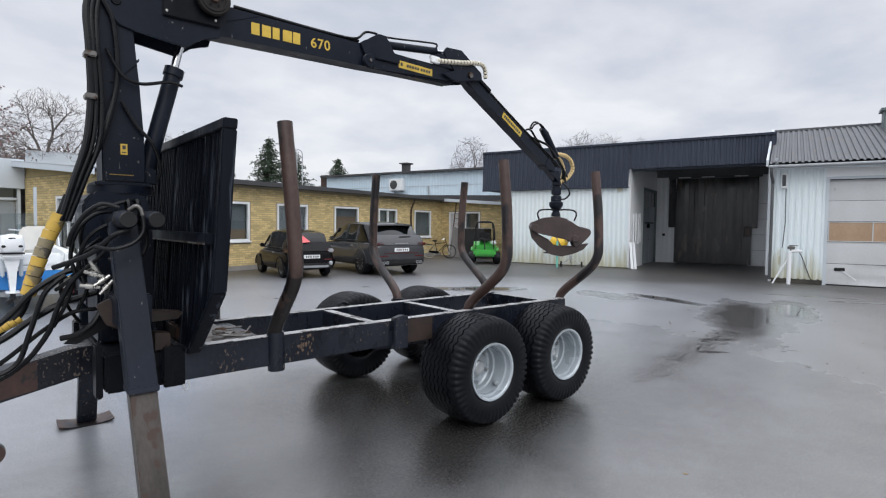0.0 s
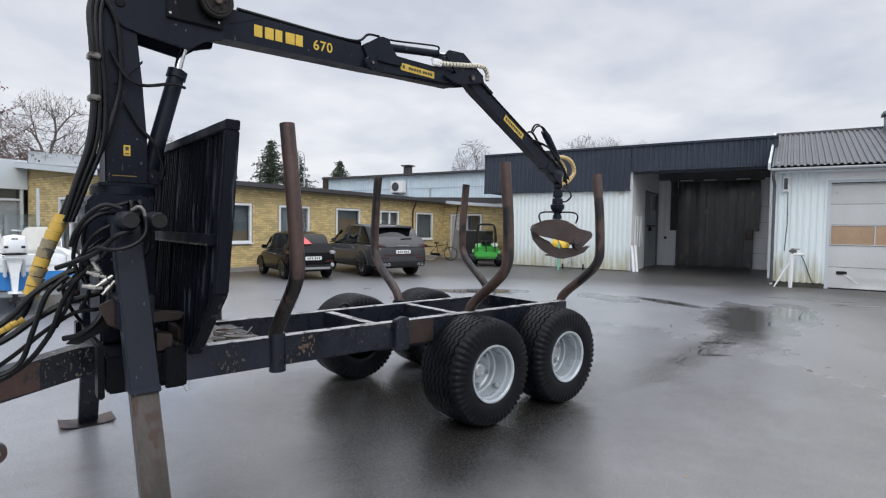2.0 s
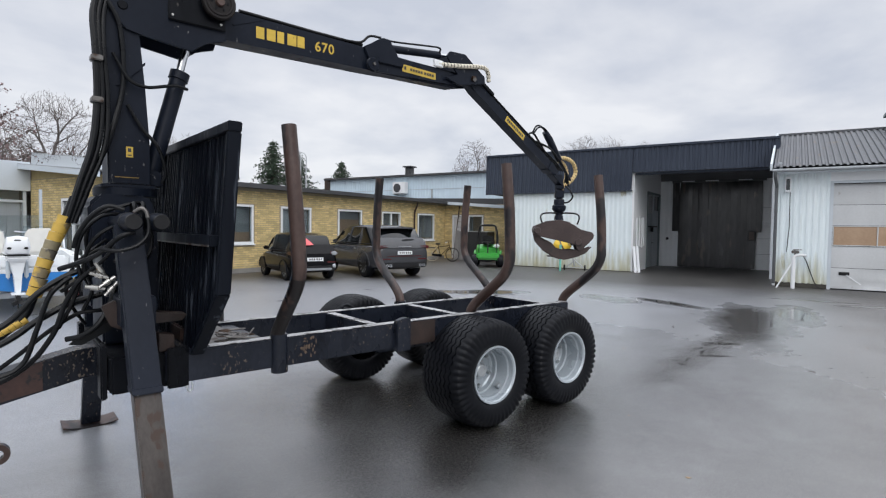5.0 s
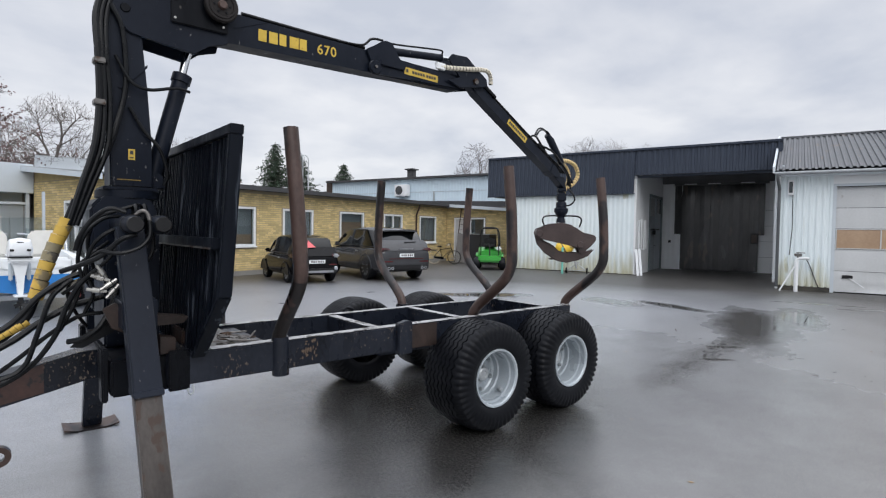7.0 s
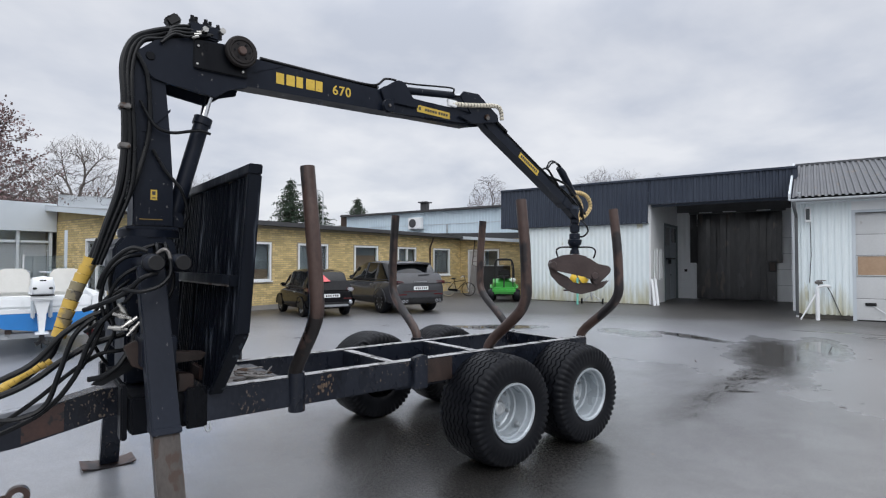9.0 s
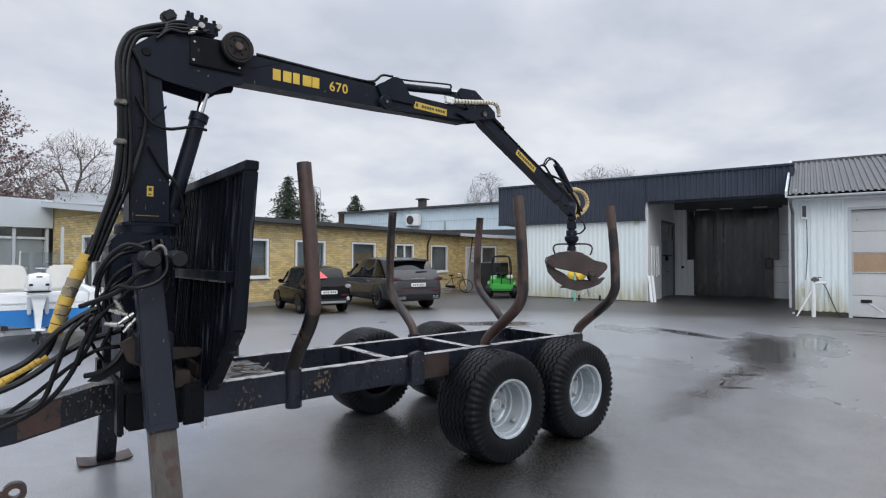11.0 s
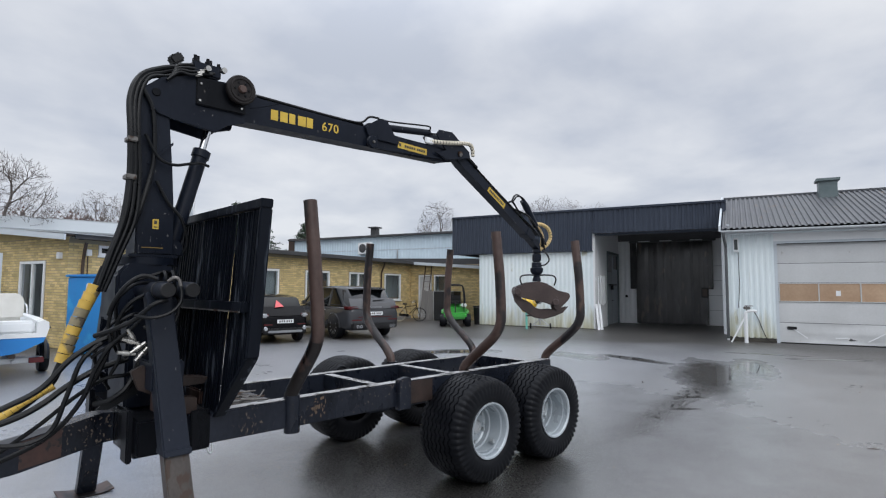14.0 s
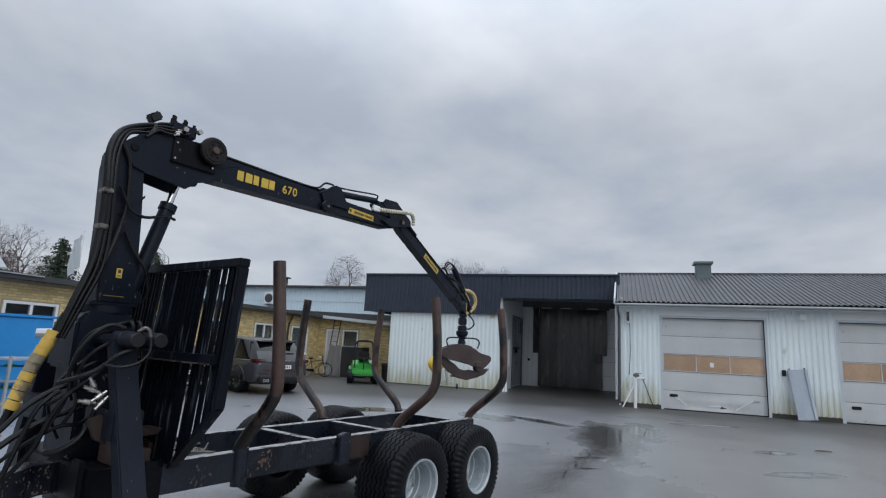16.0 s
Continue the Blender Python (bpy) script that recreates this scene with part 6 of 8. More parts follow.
    # hoses to the hitch and the tangle at the base
    runs = [
        (0.018, [(-2.72, 0.62, 1.38), (-2.84, 0.60, 1.39), (-2.93, 0.62, 1.24), (-3.00, 0.64, 1.04), (-3.16, 0.70, 0.84), (-3.5, 0.8, 0.68)]),
        (0.016, [(-2.60, 0.78, 1.30), (-2.72, 0.70, 1.18), (-2.86, 0.70, 1.16), (-3.0, 0.76, 1.06), (-3.2, 0.82, 0.88), (-3.5, 0.88, 0.66)]),
        (0.014, [(-2.66, 0.62, 1.76), (-2.76, 0.58, 1.74), (-2.85, 0.58, 1.64), (-2.88, 0.60, 1.50), (-2.86, 0.62, 1.38), (-2.90, 0.66, 1.22), (-2.96, 0.7, 1.08)]),
        (0.014, [(-2.60, 0.60, 1.66), (-2.70, 0.55, 1.68), (-2.80, 0.56, 1.60), (-2.84, 0.60, 1.46), (-2.80, 0.64, 1.30), (-2.84, 0.68, 1.18)]),
        (0.013, [(-2.56, 0.58, 1.64), (-2.66, 0.52, 1.60), (-2.76, 0.54, 1.48), (-2.86, 0.60, 1.38), (-2.95, 0.66, 1.30)]),
        (0.013, [(-2.53, 0.56, 1.74), (-2.50, 0.52, 1.62), (-2.53, 0.50, 1.50), (-2.62, 0.50, 1.46), (-2.70, 0.54, 1.48)]),
        (0.014, [(-2.50, 0.74, 1.80), (-2.56, 0.60, 1.83), (-2.66, 0.60, 1.80), (-2.78, 0.64, 1.74), (-2.82, 0.70, 1.60), (-2.78, 0.76, 1.42)]),
        (0.013, [(-2.70, 0.80, 1.60), (-2.78, 0.74, 1.54), (-2.88, 0.72, 1.44), (-2.92, 0.72, 1.30), (-2.88, 0.74, 1.18), (-2.82, 0.78, 1.08)]),
        (0.013, [(-2.66, 0.66, 1.54), (-2.74, 0.60, 1.56), (-2.82, 0.62, 1.50), (-2.84, 0.66, 1.40), (-2.80, 0.72, 1.32)]),
        (0.020, [(-2.68, 0.64, 1.30), (-2.72, 0.60, 1.20), (-2.78, 0.58, 1.10), (-2.86, 0.60, 1.04), (-2.93, 0.64, 1.02)]),
    ]
    for r, pts in runs:
        cpart("hydraulic_hose", hose(pts, r * 0.82), HOSE)
    cpart("rubber_flap", prism(bmesh.new(), [(-2.92, 0.99), (-2.88, 1.03), (-2.70, 1.16), (-2.64, 1.26), (-2.62, 1.22), (-2.70, 1.06), (-2.86, 0.98)], 0.015, Matrix.Translation((0, 0.62, 0))), HOSE)
    # quick couplers
    for n, (x, y, z, ax) in enumerate(((-2.73, 0.58, 1.40, 20), (-2.69, 0.57, 1.36, -35), (-2.75, 0.58, 1.33, 10), (-2.67, 0.57, 1.32, -50), (-2.72, 0.60, 1.43, 60))):
        m = Matrix.Translation((x - 0.055, y - 0.10, z)) @ Matrix.Rotation(radians(ax), 4, "Y")
        cpart("coupler", lathe(bmesh.new(), [(0.0, -0.05), (0.011, -0.05), (0.011, -0.02), (0.017, -0.02), (0.017, 0.015), (0.012, 0.02), (0.012, 0.05), (0.0, 0.05)], 12, "x", m), BRASS, label="plated quick coupler")
    cpart("elbow_fitting", hose([(-2.63, 0.34, 1.765), (-2.60, 0.32, 1.79), (-2.575, 0.31, 1.775), (-2.565, 0.30, 1.73)], 0.011), WORN_STEEL)
    cpart("hydraulic_hose", hose([(-2.567, 0.30, 1.735), (-2.563, 0.29, 1.69), (-2.575, 0.28, 1.63), (-2.63, 0.28, 1.575), (-2.72, 0.30, 1.548), (-2.80, 0.36, 1.56)], 0.011), HOSE)
    cpart("hydraulic_hose", hose([(-2.66, 0.44, 1.78), (-2.74, 0.46, 1.80), (-2.82, 0.48, 1.74), (-2.88, 0.50, 1.64), (-2.90, 0.52, 1.56)], 0.013), HOSE)
    cpart("hydraulic_hose", hose([(-2.62, 0.36, 1.655), (-2.70, 0.38, 1.62), (-2.79, 0.42, 1.53), (-2.88, 0.46, 1.48), (-2.97, 0.52, 1.44)], 0.014), HOSE)
    for z in (1.768, 1.772):
        cpart("cable_coil", lathe(bmesh.new(), [(0.058, -0.012), (0.070, 0.0), (0.058, 0.012)], 24, "x", Matrix.Translation((-2.60 + 12 * (z - 1.768), 0.52, z)), closed=True), HOSE)
    cpart("drain_rod", tube(bmesh.new(), [(-2.86, 1.30, 1.72), (-2.70, 1.2, 1.73)], 0.035), GALV)


def build_grapple():
    g = thing("log_grapple", "closed brown worn steel log grapple hanging from the jib", "grapple", pose(2.17, MID, 2.22, 0, 0, -44))
    part("hanger", boxes((-0.05, 0.05, -0.045, 0.045, -0.02, 0.03), bevel=0.01), CRANE_PAINT, g)
    part("cross_link", boxes((-0.055, 0.055, -0.05, 0.05, -0.14, -0.025), bevel=0.015), CRANE_PAINT, g)
    rot = part("rotator", lathe(bmesh.new(), [(0.0, -0.145), (0.06, -0.145), (0.065, -0.16), (0.065, -0.215), (0.085, -0.225), (0.085, -0.265), (0.07, -0.29), (0.045, -0.315), (0.04, -0.345), (0.0, -0.345)], 28, "z"), CRANE_PAINT, g,
               "black rotator")
    part("stub", lathe(bmesh.new(), [(0.0, -0.345), (0.05, -0.345), (0.06, -0.40), (0.0, -0.40)], 20, "z"), CRANE_PAINT, rot)
    z0 = -0.40
    body = [(-0.32, -0.125), (-0.30, -0.08), (-0.14, -0.015), (0.0, 0.0), (0.12, -0.03), (0.19, -0.15), (0.285, -0.26), (0.27, -0.30), (0.205, -0.315), (0.145, -0.285), (-0.20, -0.215), (-0.305, -0.18)]
    body = [(x, z0 + z) for x, z in body]
    b = part("body", prism(bmesh.new(), body, 0.02, Matrix.Translation((0, -0.13, 0)), 0.004), CLAW, g, "brown grapple body")
    part("side_plate", prism(bmesh.new(), body, 0.02, Matrix.Translation((0, 0.13, 0)), 0.004), CLAW, b)
    part("top_plate", prism(bmesh.new(), [(-0.30, z0 - 0.09), (-0.14, z0 - 0.025), (0.0, z0 - 0.01), (0.11, z0 - 0.04), (0.11, z0 - 0.06), (0.0, z0 - 0.03), (-0.14, z0 - 0.045), (-0.29, z0 - 0.11)], 0.236, Matrix(), 0.003), CLAW, b)
    part("cylinder", tube(bmesh.new(), [(-0.24, 0, z0 - 0.15), (0.18, 0, z0 - 0.24)], 0.05, 18), CRANE_PAINT, g)
    for x, z in ((-0.275, -0.135), (0.22, -0.268)):
        part("pin", lathe(bmesh.new(), [(0.0, -0.158), (0.036, -0.158), (0.042, -0.15), (0.042, 0.15), (0.0, 0.155)], 18, "y", Matrix.Translation((x, 0, z0 + z))), CLAW, g)
    low = [(-0.315, -0.17), (-0.29, -0.27), (-0.19, -0.385), (-0.04, -0.477), (0.07, -0.495), (0.22, -0.457), (0.33, -0.408), (0.403, -0.322),
           (0.36, -0.345), (0.255, -0.375), (0.14, -0.358), (0.055, -0.375), (-0.04, -0.35), (-0.09, -0.285), (-0.14, -0.26), (-0.225, -0.222), (-0.25, -0.13)]
    high = [(0.12, -0.04), (0.18, -0.062), (0.255, -0.124), (0.39, -0.148), (0.417, -0.178), (0.41, -0.222), (0.353, -0.285), (0.255, -0.383), (0.21, -0.36), (0.19, -0.25), (0.14, -0.13)]
    for outline, ys in ((low, (-0.055, 0.055)), (high, (-0.095, 0.095))):
        for y in ys:
            part("claw", prism(bmesh.new(), [(x, z0 + z) for x, z in outline], 0.03, Matrix.Translation((0, y, 0)), 0.006), CLAW, g, "curved worn claw plate")
    part("claw_bar", tube(bmesh.new(), [(0.0, -0.055, z0 - 0.44), (0.0, 0.055, z0 - 0.44)], 0.026, 12), CLAW, g)
    part("claw_bar", tube(bmesh.new(), [(0.36, -0.095, z0 - 0.19), (0.36, 0.095, z0 - 0.19)], 0.026, 12), CLAW, g)
    part("claw_web", boxes((-0.14, 0.12, -0.05, 0.05, z0 - 0.46, z0 - 0.44), bevel=0.006), CLAW, g)
    for s in (-1, 1):
        part("hose_loop", hose([(s * 0.02, -0.03, z0 + 0.08), (s * 0.10, -0.05, z0 + 0.085), (s * 0.20, -0.07, z0 + 0.075), (s * 0.235, -0.09, z0 + 0.03), (s * 0.21, -0.10, z0 - 0.055)], 0.010), HOSE, g)
    part("top_hose", hose([(0.06, -0.06, 0.02), (0.12, -0.08, -0.04), (0.15, -0.08, -0.12), (0.10, -0.08, -0.18), (0.05, -0.06, -0.19)], 0.010), HOSE, rot)


build_crane()
build_grapple()

# ---- parked cars ----
TAIL_RED = surf("red lamp glass", (0.060, 0.007, 0.009), (0.10, 0.011, 0.013), (0.1, 0.2), bump=0.0)
DIM_RED = surf("dark red reflector", (0.06, 0.007, 0.008), (0.09, 0.01, 0.011), (0.15, 0.25), bump=0.0)
RED_FILM = surf("bright red reflective film", (0.60, 0.09, 0.10), (0.68, 0.13, 0.14), (0.3, 0.4), bump=0.0)
LAMP_CLEAR = surf("clear lamp glass", (0.30, 0.31, 0.33), (0.42, 0.43, 0.45), (0.1, 0.2), bump=0.0)
PLATE_WHITE = surf("white number plate", (0.70, 0.71, 0.72), (0.76, 0.77, 0.78), (0.4, 0.5), bump=0.0)
CAR_GLASS = glass_dark("car glass", (0.003, 0.0035, 0.004), 0.03)
CAR_GLASS.node_tree.nodes["Principled BSDF"].inputs["Specular IOR Level"].default_value = 0.5
ALLOY = surf("grey alloy", (0.30, 0.31, 0.33), (0.40, 0.41, 0.42), (0.3, 0.4), metal=0.7, scale=6, bump=0.02)


def loft(bm, sections):
    """Skins half sections [(x, [(y, z), ...])] from the belly's middle to the top's middle, mirrored in y."""
    rings = []
    for x, half in sections:
        right = [(y, z) for y, z in half]
        left = [(-y, z) for y, z in reversed(half) if abs(y) > 1e-6]
        rings.append([bm.verts.new((x, y, z)) for y, z in right + left])
    n = len(rings[0])
    for a, b in zip(rings, rings[1:]):
        for k in range(n):
            bm.faces.new((a[k], a[(k + 1) % n], b[(k + 1) % n], b[k]))
    bm.faces.new(list(reversed(rings[0])))
    bm.faces.new(rings[-1])
    return bm


def car_wheel(car, x, y, r, w):
    s = 1 if y > 0 else -1
    ob = part("wheel", lathe(bmesh.new(), [(r * 0.62, -w / 2), (r * 0.95, -w / 2), (r, -w * 0.36), (r, w * 0.36), (r * 0.95, w / 2), (r * 0.62, w / 2)], 28, "y", closed=True), RUBBER, car, m=Matrix.Translation((x, y, r)))
    part("rim", lathe(bmesh.new(), [(r * 0.66, w * 0.46 * s), (r * 0.63, w * 0.36 * s), (r * 0.55, w * 0.12 * s), (0.0, w * 0.10 * s)], 28, "y"), HANDLE_BLACK, ob)
    bm = bmesh.new()
    for k in range(10):
        a = math.pi * k / 5
        tube(bm, [(0.05 * math.cos(a), w * 0.34 * s, 0.05 * math.sin(a)), (r * 0.63 * math.cos(a), w * 0.42 * s, r * 0.63 * math.sin(a))], r * 0.07, 6)
    part("spokes", bm, ALLOY, ob)
    return ob


def rounded(ob):
    sub = ob.modifiers.new("round", "SUBSURF")
    sub.levels = sub.render_levels = 2
    return ob


def build_car(name, label, m, L, W, H, paint, belt, wheel_r, base, cabin, lamp_h, ride):
    car = thing(name, label, "car", m)
    hw = W / 2
    rear, front = -L / 2, L / 2

    def body_sec(x, sy, z0, z1, crown=0.03):
        sy *= 1.03
        return (x, [(0, z0), (hw * sy * 0.80, z0), (hw * sy * 0.95, z0 + 0.08), (hw * sy, z0 + (z1 - z0) * 0.35), (hw * sy * 0.985, z0 + (z1 - z0) * 0.70), (hw * sy * 0.94, z1 - 0.06), (hw * sy * 0.86, z1), (0, z1 + crown)])

    secs = [body_sec(rear, 0.80, ride + 0.20, belt - 0.16), body_sec(rear + 0.05, 0.90, ride + 0.10, belt - 0.06), body_sec(rear + 0.22, 0.965, ride + 0.04, belt), body_sec(rear + 0.7, 1.0, ride, belt),
            body_sec(0, 1.0, ride, belt - 0.01), body_sec(front * 0.45, 0.99, ride, belt - 0.03), body_sec(front - 0.5, 0.95, ride, belt - 0.10), body_sec(front - 0.12, 0.86, ride + 0.03, belt - 0.22), body_sec(front, 0.74, ride + 0.1, belt - 0.34)]
    rounded(part("body", loft(bmesh.new(), secs), paint, car, smooth=180))
    # cabin: (x, roof height, half width at belt, half width at roof): a glass house with a painted roof and pillars
    cab = [(x, [(0, belt - 0.04), (wb, belt - 0.04), (wb - (wb - wr) * 0.9, z - 0.05), (wr - 0.06, z), (0, z + 0.02)]) for x, z, wb, wr in cabin]
    part("glass_house", loft(bmesh.new(), cab), CAR_GLASS, car, "dark tinted glass", smooth=40)
    top = [(x, [(0, z - 0.03), (wb - (wb - wr) * 0.78, z - 0.10), (wb - (wb - wr) * 0.9 + 0.014, z - 0.045), (wr - 0.05, z + 0.012), (0, z + 0.034)]) for x, z, wb, wr in cabin[1:-1]]
    rounded(part("roof", loft(bmesh.new(), top), paint, car, smooth=180))

    def side_at(x, f):
        for (xa, za, ba, ra), (xb, zb, bb, rb) in zip(cabin, cabin[1:]):
            if xa <= x <= xb:
                t = (x - xa) / (xb - xa)
                z, wb, wr = za + (zb - za) * t, ba + (bb - ba) * t, ra + (rb - ra) * t
                w2 = wb - (wb - wr) * 0.9
                return Vector((x, wb + (w2 - wb) * f + 0.010, belt - 0.04 + (z - 0.05 - belt + 0.04) * f))
        return Vector((x, 0.5, belt))

    def pillar(s, foot0, foot1, head0, head1):
        bm, rows = bmesh.new(), []
        for k in range(5):
            f = k / 4
            line = [side_at(foot0 + (head0 - foot0) * f, f), side_at(foot1 + (head1 - foot1) * f, f)]
            rows.append([[bm.verts.new((q.x, s * (q.y + d), q.z)) for d in (0.0, -0.03)] for q in line])
        for r0, r1 in zip(rows, rows[1:]):
            bm.faces.new((r0[0][0], r0[1][0], r1[1][0], r1[0][0]))
            bm.faces.new((r0[0][1], r0[0][0], r1[0][0], r1[0][1]))
            bm.faces.new((r0[1][0], r0[1][1], r1[1][1], r1[1][0]))
        return part("pillar", bm, paint, car)

    x0, x1 = cabin[1][0], cabin[-2][0]
    span = x1 - x0
    foot, head = cabin[0], cabin[1]
    for s in (1, -1):
        pillar(s, foot[0] + 0.02, foot[0] + 0.36, head[0] + 0.01, head[0] + 0.22)
        pillar(s, x0 + span * 0.30, x0 + span * 0.35, x0 + span * 0.34, x0 + span * 0.385)
        pillar(s, x0 + span * 0.64, x0 + span * 0.69, x0 + span * 0.64, x0 + span * 0.68)
        pillar(s, cabin[-1][0] - 0.10, cabin[-1][0] - 0.02, x1 - 0.06, x1)
        part("belt_trim", tube(bmesh.new(), [(side_at(q, 0.10).x, s * (side_at(q, 0.10).y + 0.004), side_at(q, 0.10).z) for q in (foot[0] + 0.35, x0, x0 + span * 0.5, x1, cabin[-1][0] - 0.1)], 0.012, 6), HANDLE_BLACK, car)
        part("mirror", boxes((x1 - 0.02, x1 + 0.10, (hw - 0.08) if s > 0 else -(hw + 0.11), (hw + 0.11) if s > 0 else -(hw - 0.08), belt + 0.0, belt + 0.12), bevel=0.04), paint, car)
        part("door_handle", boxes((x0 + span * 0.36, x0 + span * 0.36 + 0.16, min(s * hw, s * (hw + 0.02)), max(s * hw, s * (hw + 0.02)), belt - 0.16, belt - 0.13), bevel=0.006), ALLOY, car)
        part("tail_lamp", boxes((rear + 0.015, rear + 0.40, min(s * hw * 0.58, s * hw * 0.985), max(s * hw * 0.58, s * hw * 0.985), lamp_h - 0.055, lamp_h + 0.045), bevel=0.04), TAIL_RED, car, "red tail lamp")
        part("reflector", boxes((rear - 0.005, rear + 0.1, min(s * hw * 0.5, s * hw * 0.84), max(s * hw * 0.5, s * hw * 0.84), ride + 0.36, ride + 0.40), bevel=0.008), DIM_RED, car)
        for x in (-base / 2, base / 2):
            car_wheel(car, x, s * (hw - 0.12), wheel_r, 0.26 if wheel_r > 0.33 else 0.18)
            arch = bmesh.new()
            prof = [(wheel_r * 1.16 * math.cos(a), wheel_r + wheel_r * 1.16 * math.sin(a)) for a in (math.pi * k / 10 for k in range(11))]
            prism(arch, prof, 0.05, Matrix.Translation((x, s * (hw - 0.02), 0)))
            part("wheel_arch", arch, HANDLE_BLACK, car)
            ring = [(x + wheel_r * 1.17 * math.cos(a), s * (hw + 0.004), wheel_r + wheel_r * 1.17 * math.sin(a)) for a in (math.pi * k / 12 for k in range(13))]
            part("arch_lip", tube(bmesh.new(), ring, 0.022, 6), paint, car)
    # painted hatch below the rear glass, and the plate
    (xa, za, ba, ra), (xb, zb, bb, rb) = cabin[0], cabin[1]
    bm, n, rows = bmesh.new(), 6, []
    for f in (-0.35, 0.0, 0.16, 0.32):
        x, z = xa + (xb - xa) * f, za + (zb - za) * f
        w = (ba + (bb - ba) * max(f, 0)) - ((ba - ra) + ((bb - rb) - (ba - ra)) * max(f, 0)) * 0.9 * max(f, 0)
        rows.append([bm.verts.new((max(x, rear + 0.03) - 0.028 + 0.030 * abs(k / n) ** 3, w * 1.005 * k / n, z + 0.012)) for k in range(-n, n + 1)])
    for r0, r1 in zip(rows, rows[1:]):
        for k in range(2 * n):
            bm.faces.new((r0[k], r0[k + 1], r1[k + 1], r1[k]))
    part("hatch", bm, paint, car, smooth=50)
    part("bumper", boxes((rear - 0.03, rear + 0.2, -hw * 0.86, hw * 0.86, ride + 0.10, ride + 0.32), bevel=0.05), HANDLE_BLACK, car)
    pl = part("number_plate", boxes((rear - 0.022, rear - 0.008, -0.26, 0.26, lamp_h - 0.24, lamp_h - 0.13)), PLATE_WHITE, car, "white plate with plain dark bars")
    for k in range(6):
        part("bar", boxes((rear - 0.026, rear - 0.0225, -0.21 + 0.07 * k + (0.02 if k > 2 else 0), -0.17 + 0.07 * k + (0.02 if k > 2 else 0), lamp_h - 0.215, lamp_h - 0.155)), INK, pl)
    return car


def car_at(u, n, heading, size):
    m = YARD @ pose(u, n, 0, 0, 0, heading)
    p = m.translation
    return Matrix.Translation((-0.04 * (p.x + 3.27), -0.04 * (p.y + 3.15), 0)) @ m @ Matrix.Scale(size, 4)


def build_cars():
    grey = surf("dark grey car paint", (0.036, 0.037, 0.041), (0.045, 0.046, 0.050), (0.12, 0.20), scale=3, bump=0.0, spec=0.5)
    black = surf("black car paint", (0.003, 0.003, 0.004), (0.006, 0.006, 0.007), (0.08, 0.14), scale=3, bump=0.0, spec=0.16)
    suv = build_car("sport_utility_vehicle", "dark grey sport utility vehicle parked by the brick office", car_at(-14.74, -3.95, 157, 1.055), 4.85, 1.94, 1.69, grey, 1.06, 0.375, 2.9,
                    [(-2.30, 1.12, 0.84, 0.70), (-1.82, 1.60, 0.88, 0.72), (-0.9, 1.68, 0.90, 0.70), (0.1, 1.67, 0.90, 0.69), (0.75, 1.52, 0.89, 0.70), (1.55, 1.06, 0.86, 0.80)], 1.0, 0.24)
    part("roof_spoiler", loft(bmesh.new(), [(-2.02, [(0, 1.575), (0.60, 1.555), (0.64, 1.575), (0.58, 1.60), (0, 1.615)]), (-1.70, [(0, 1.60), (0.66, 1.58), (0.69, 1.60), (0.62, 1.64), (0, 1.66)])]), grey, suv, smooth=50)
    part("wiper", tube(bmesh.new(), [(-2.27, 0.0, 1.22), (-2.25, -0.42, 1.24)], 0.014), HANDLE_BLACK, suv)
    part("badge_strip", boxes((-2.415, -2.40, -0.24, 0.24, 1.00, 1.025)), ALLOY, suv, "plain silver badge strip")
    part("light_strip", boxes((-2.44, -2.36, -0.62, 0.62, 0.70, 0.72), bevel=0.006), DIM_RED, suv)
    for y in (-0.66, -0.54, 0.54, 0.66):
        part("exhaust", lathe(bmesh.new(), [(0.030, 0.0), (0.048, 0.0), (0.048, 0.12), (0.030, 0.12)], 16, "x", Matrix.Translation((-2.50, y, 0.42)), closed=True), CHROME, suv)
    small = build_car("microcar", "small black microcar with a red warning triangle in its rear window", car_at(-15.60, -6.92, 158, 1.0), 3.40, 1.60, 1.49, black, 0.92, 0.30, 2.15,
                      [(-1.55, 0.98, 0.69, 0.60), (-1.22, 1.40, 0.72, 0.60), (-0.6, 1.49, 0.73, 0.58), (0.2, 1.47, 0.73, 0.57), (0.60, 1.34, 0.72, 0.58), (1.22, 0.93, 0.69, 0.64)], 0.86, 0.20)
    tri = bmesh.new()
    outline = [(0.28, 1.10), (-0.02, 1.12), (0.17, 1.33)]
    for off in (-0.085, -0.079):
        tri.faces.new([tri.verts.new((-1.55 + 0.33 * (z - 0.98) / 0.42 + off, y, z)) for y, z in outline])
    part("warning_triangle", tri, RED_FILM, small, "red slow-vehicle triangle")
    for s in (-1, 1):
        part("corner_lamp", boxes((-1.73, -1.52, min(s * 0.54, s * 0.74), max(s * 0.54, s * 0.74), 0.80, 0.92), bevel=0.04), LAMP_CLEAR, small, "clear corner lamp")
        part("fog_lamp", lathe(bmesh.new(), [(0.0, -0.02), (0.05, -0.02), (0.065, 0.0), (0.065, 0.06)], 18, "x", Matrix.Translation((-1.74, s * 0.62, 0.46))), CHROME, small)
    part("silver_sill", boxes((-1.755, -1.68, -0.55, 0.55, 0.33, 0.40), bevel=0.02), ALLOY, small)


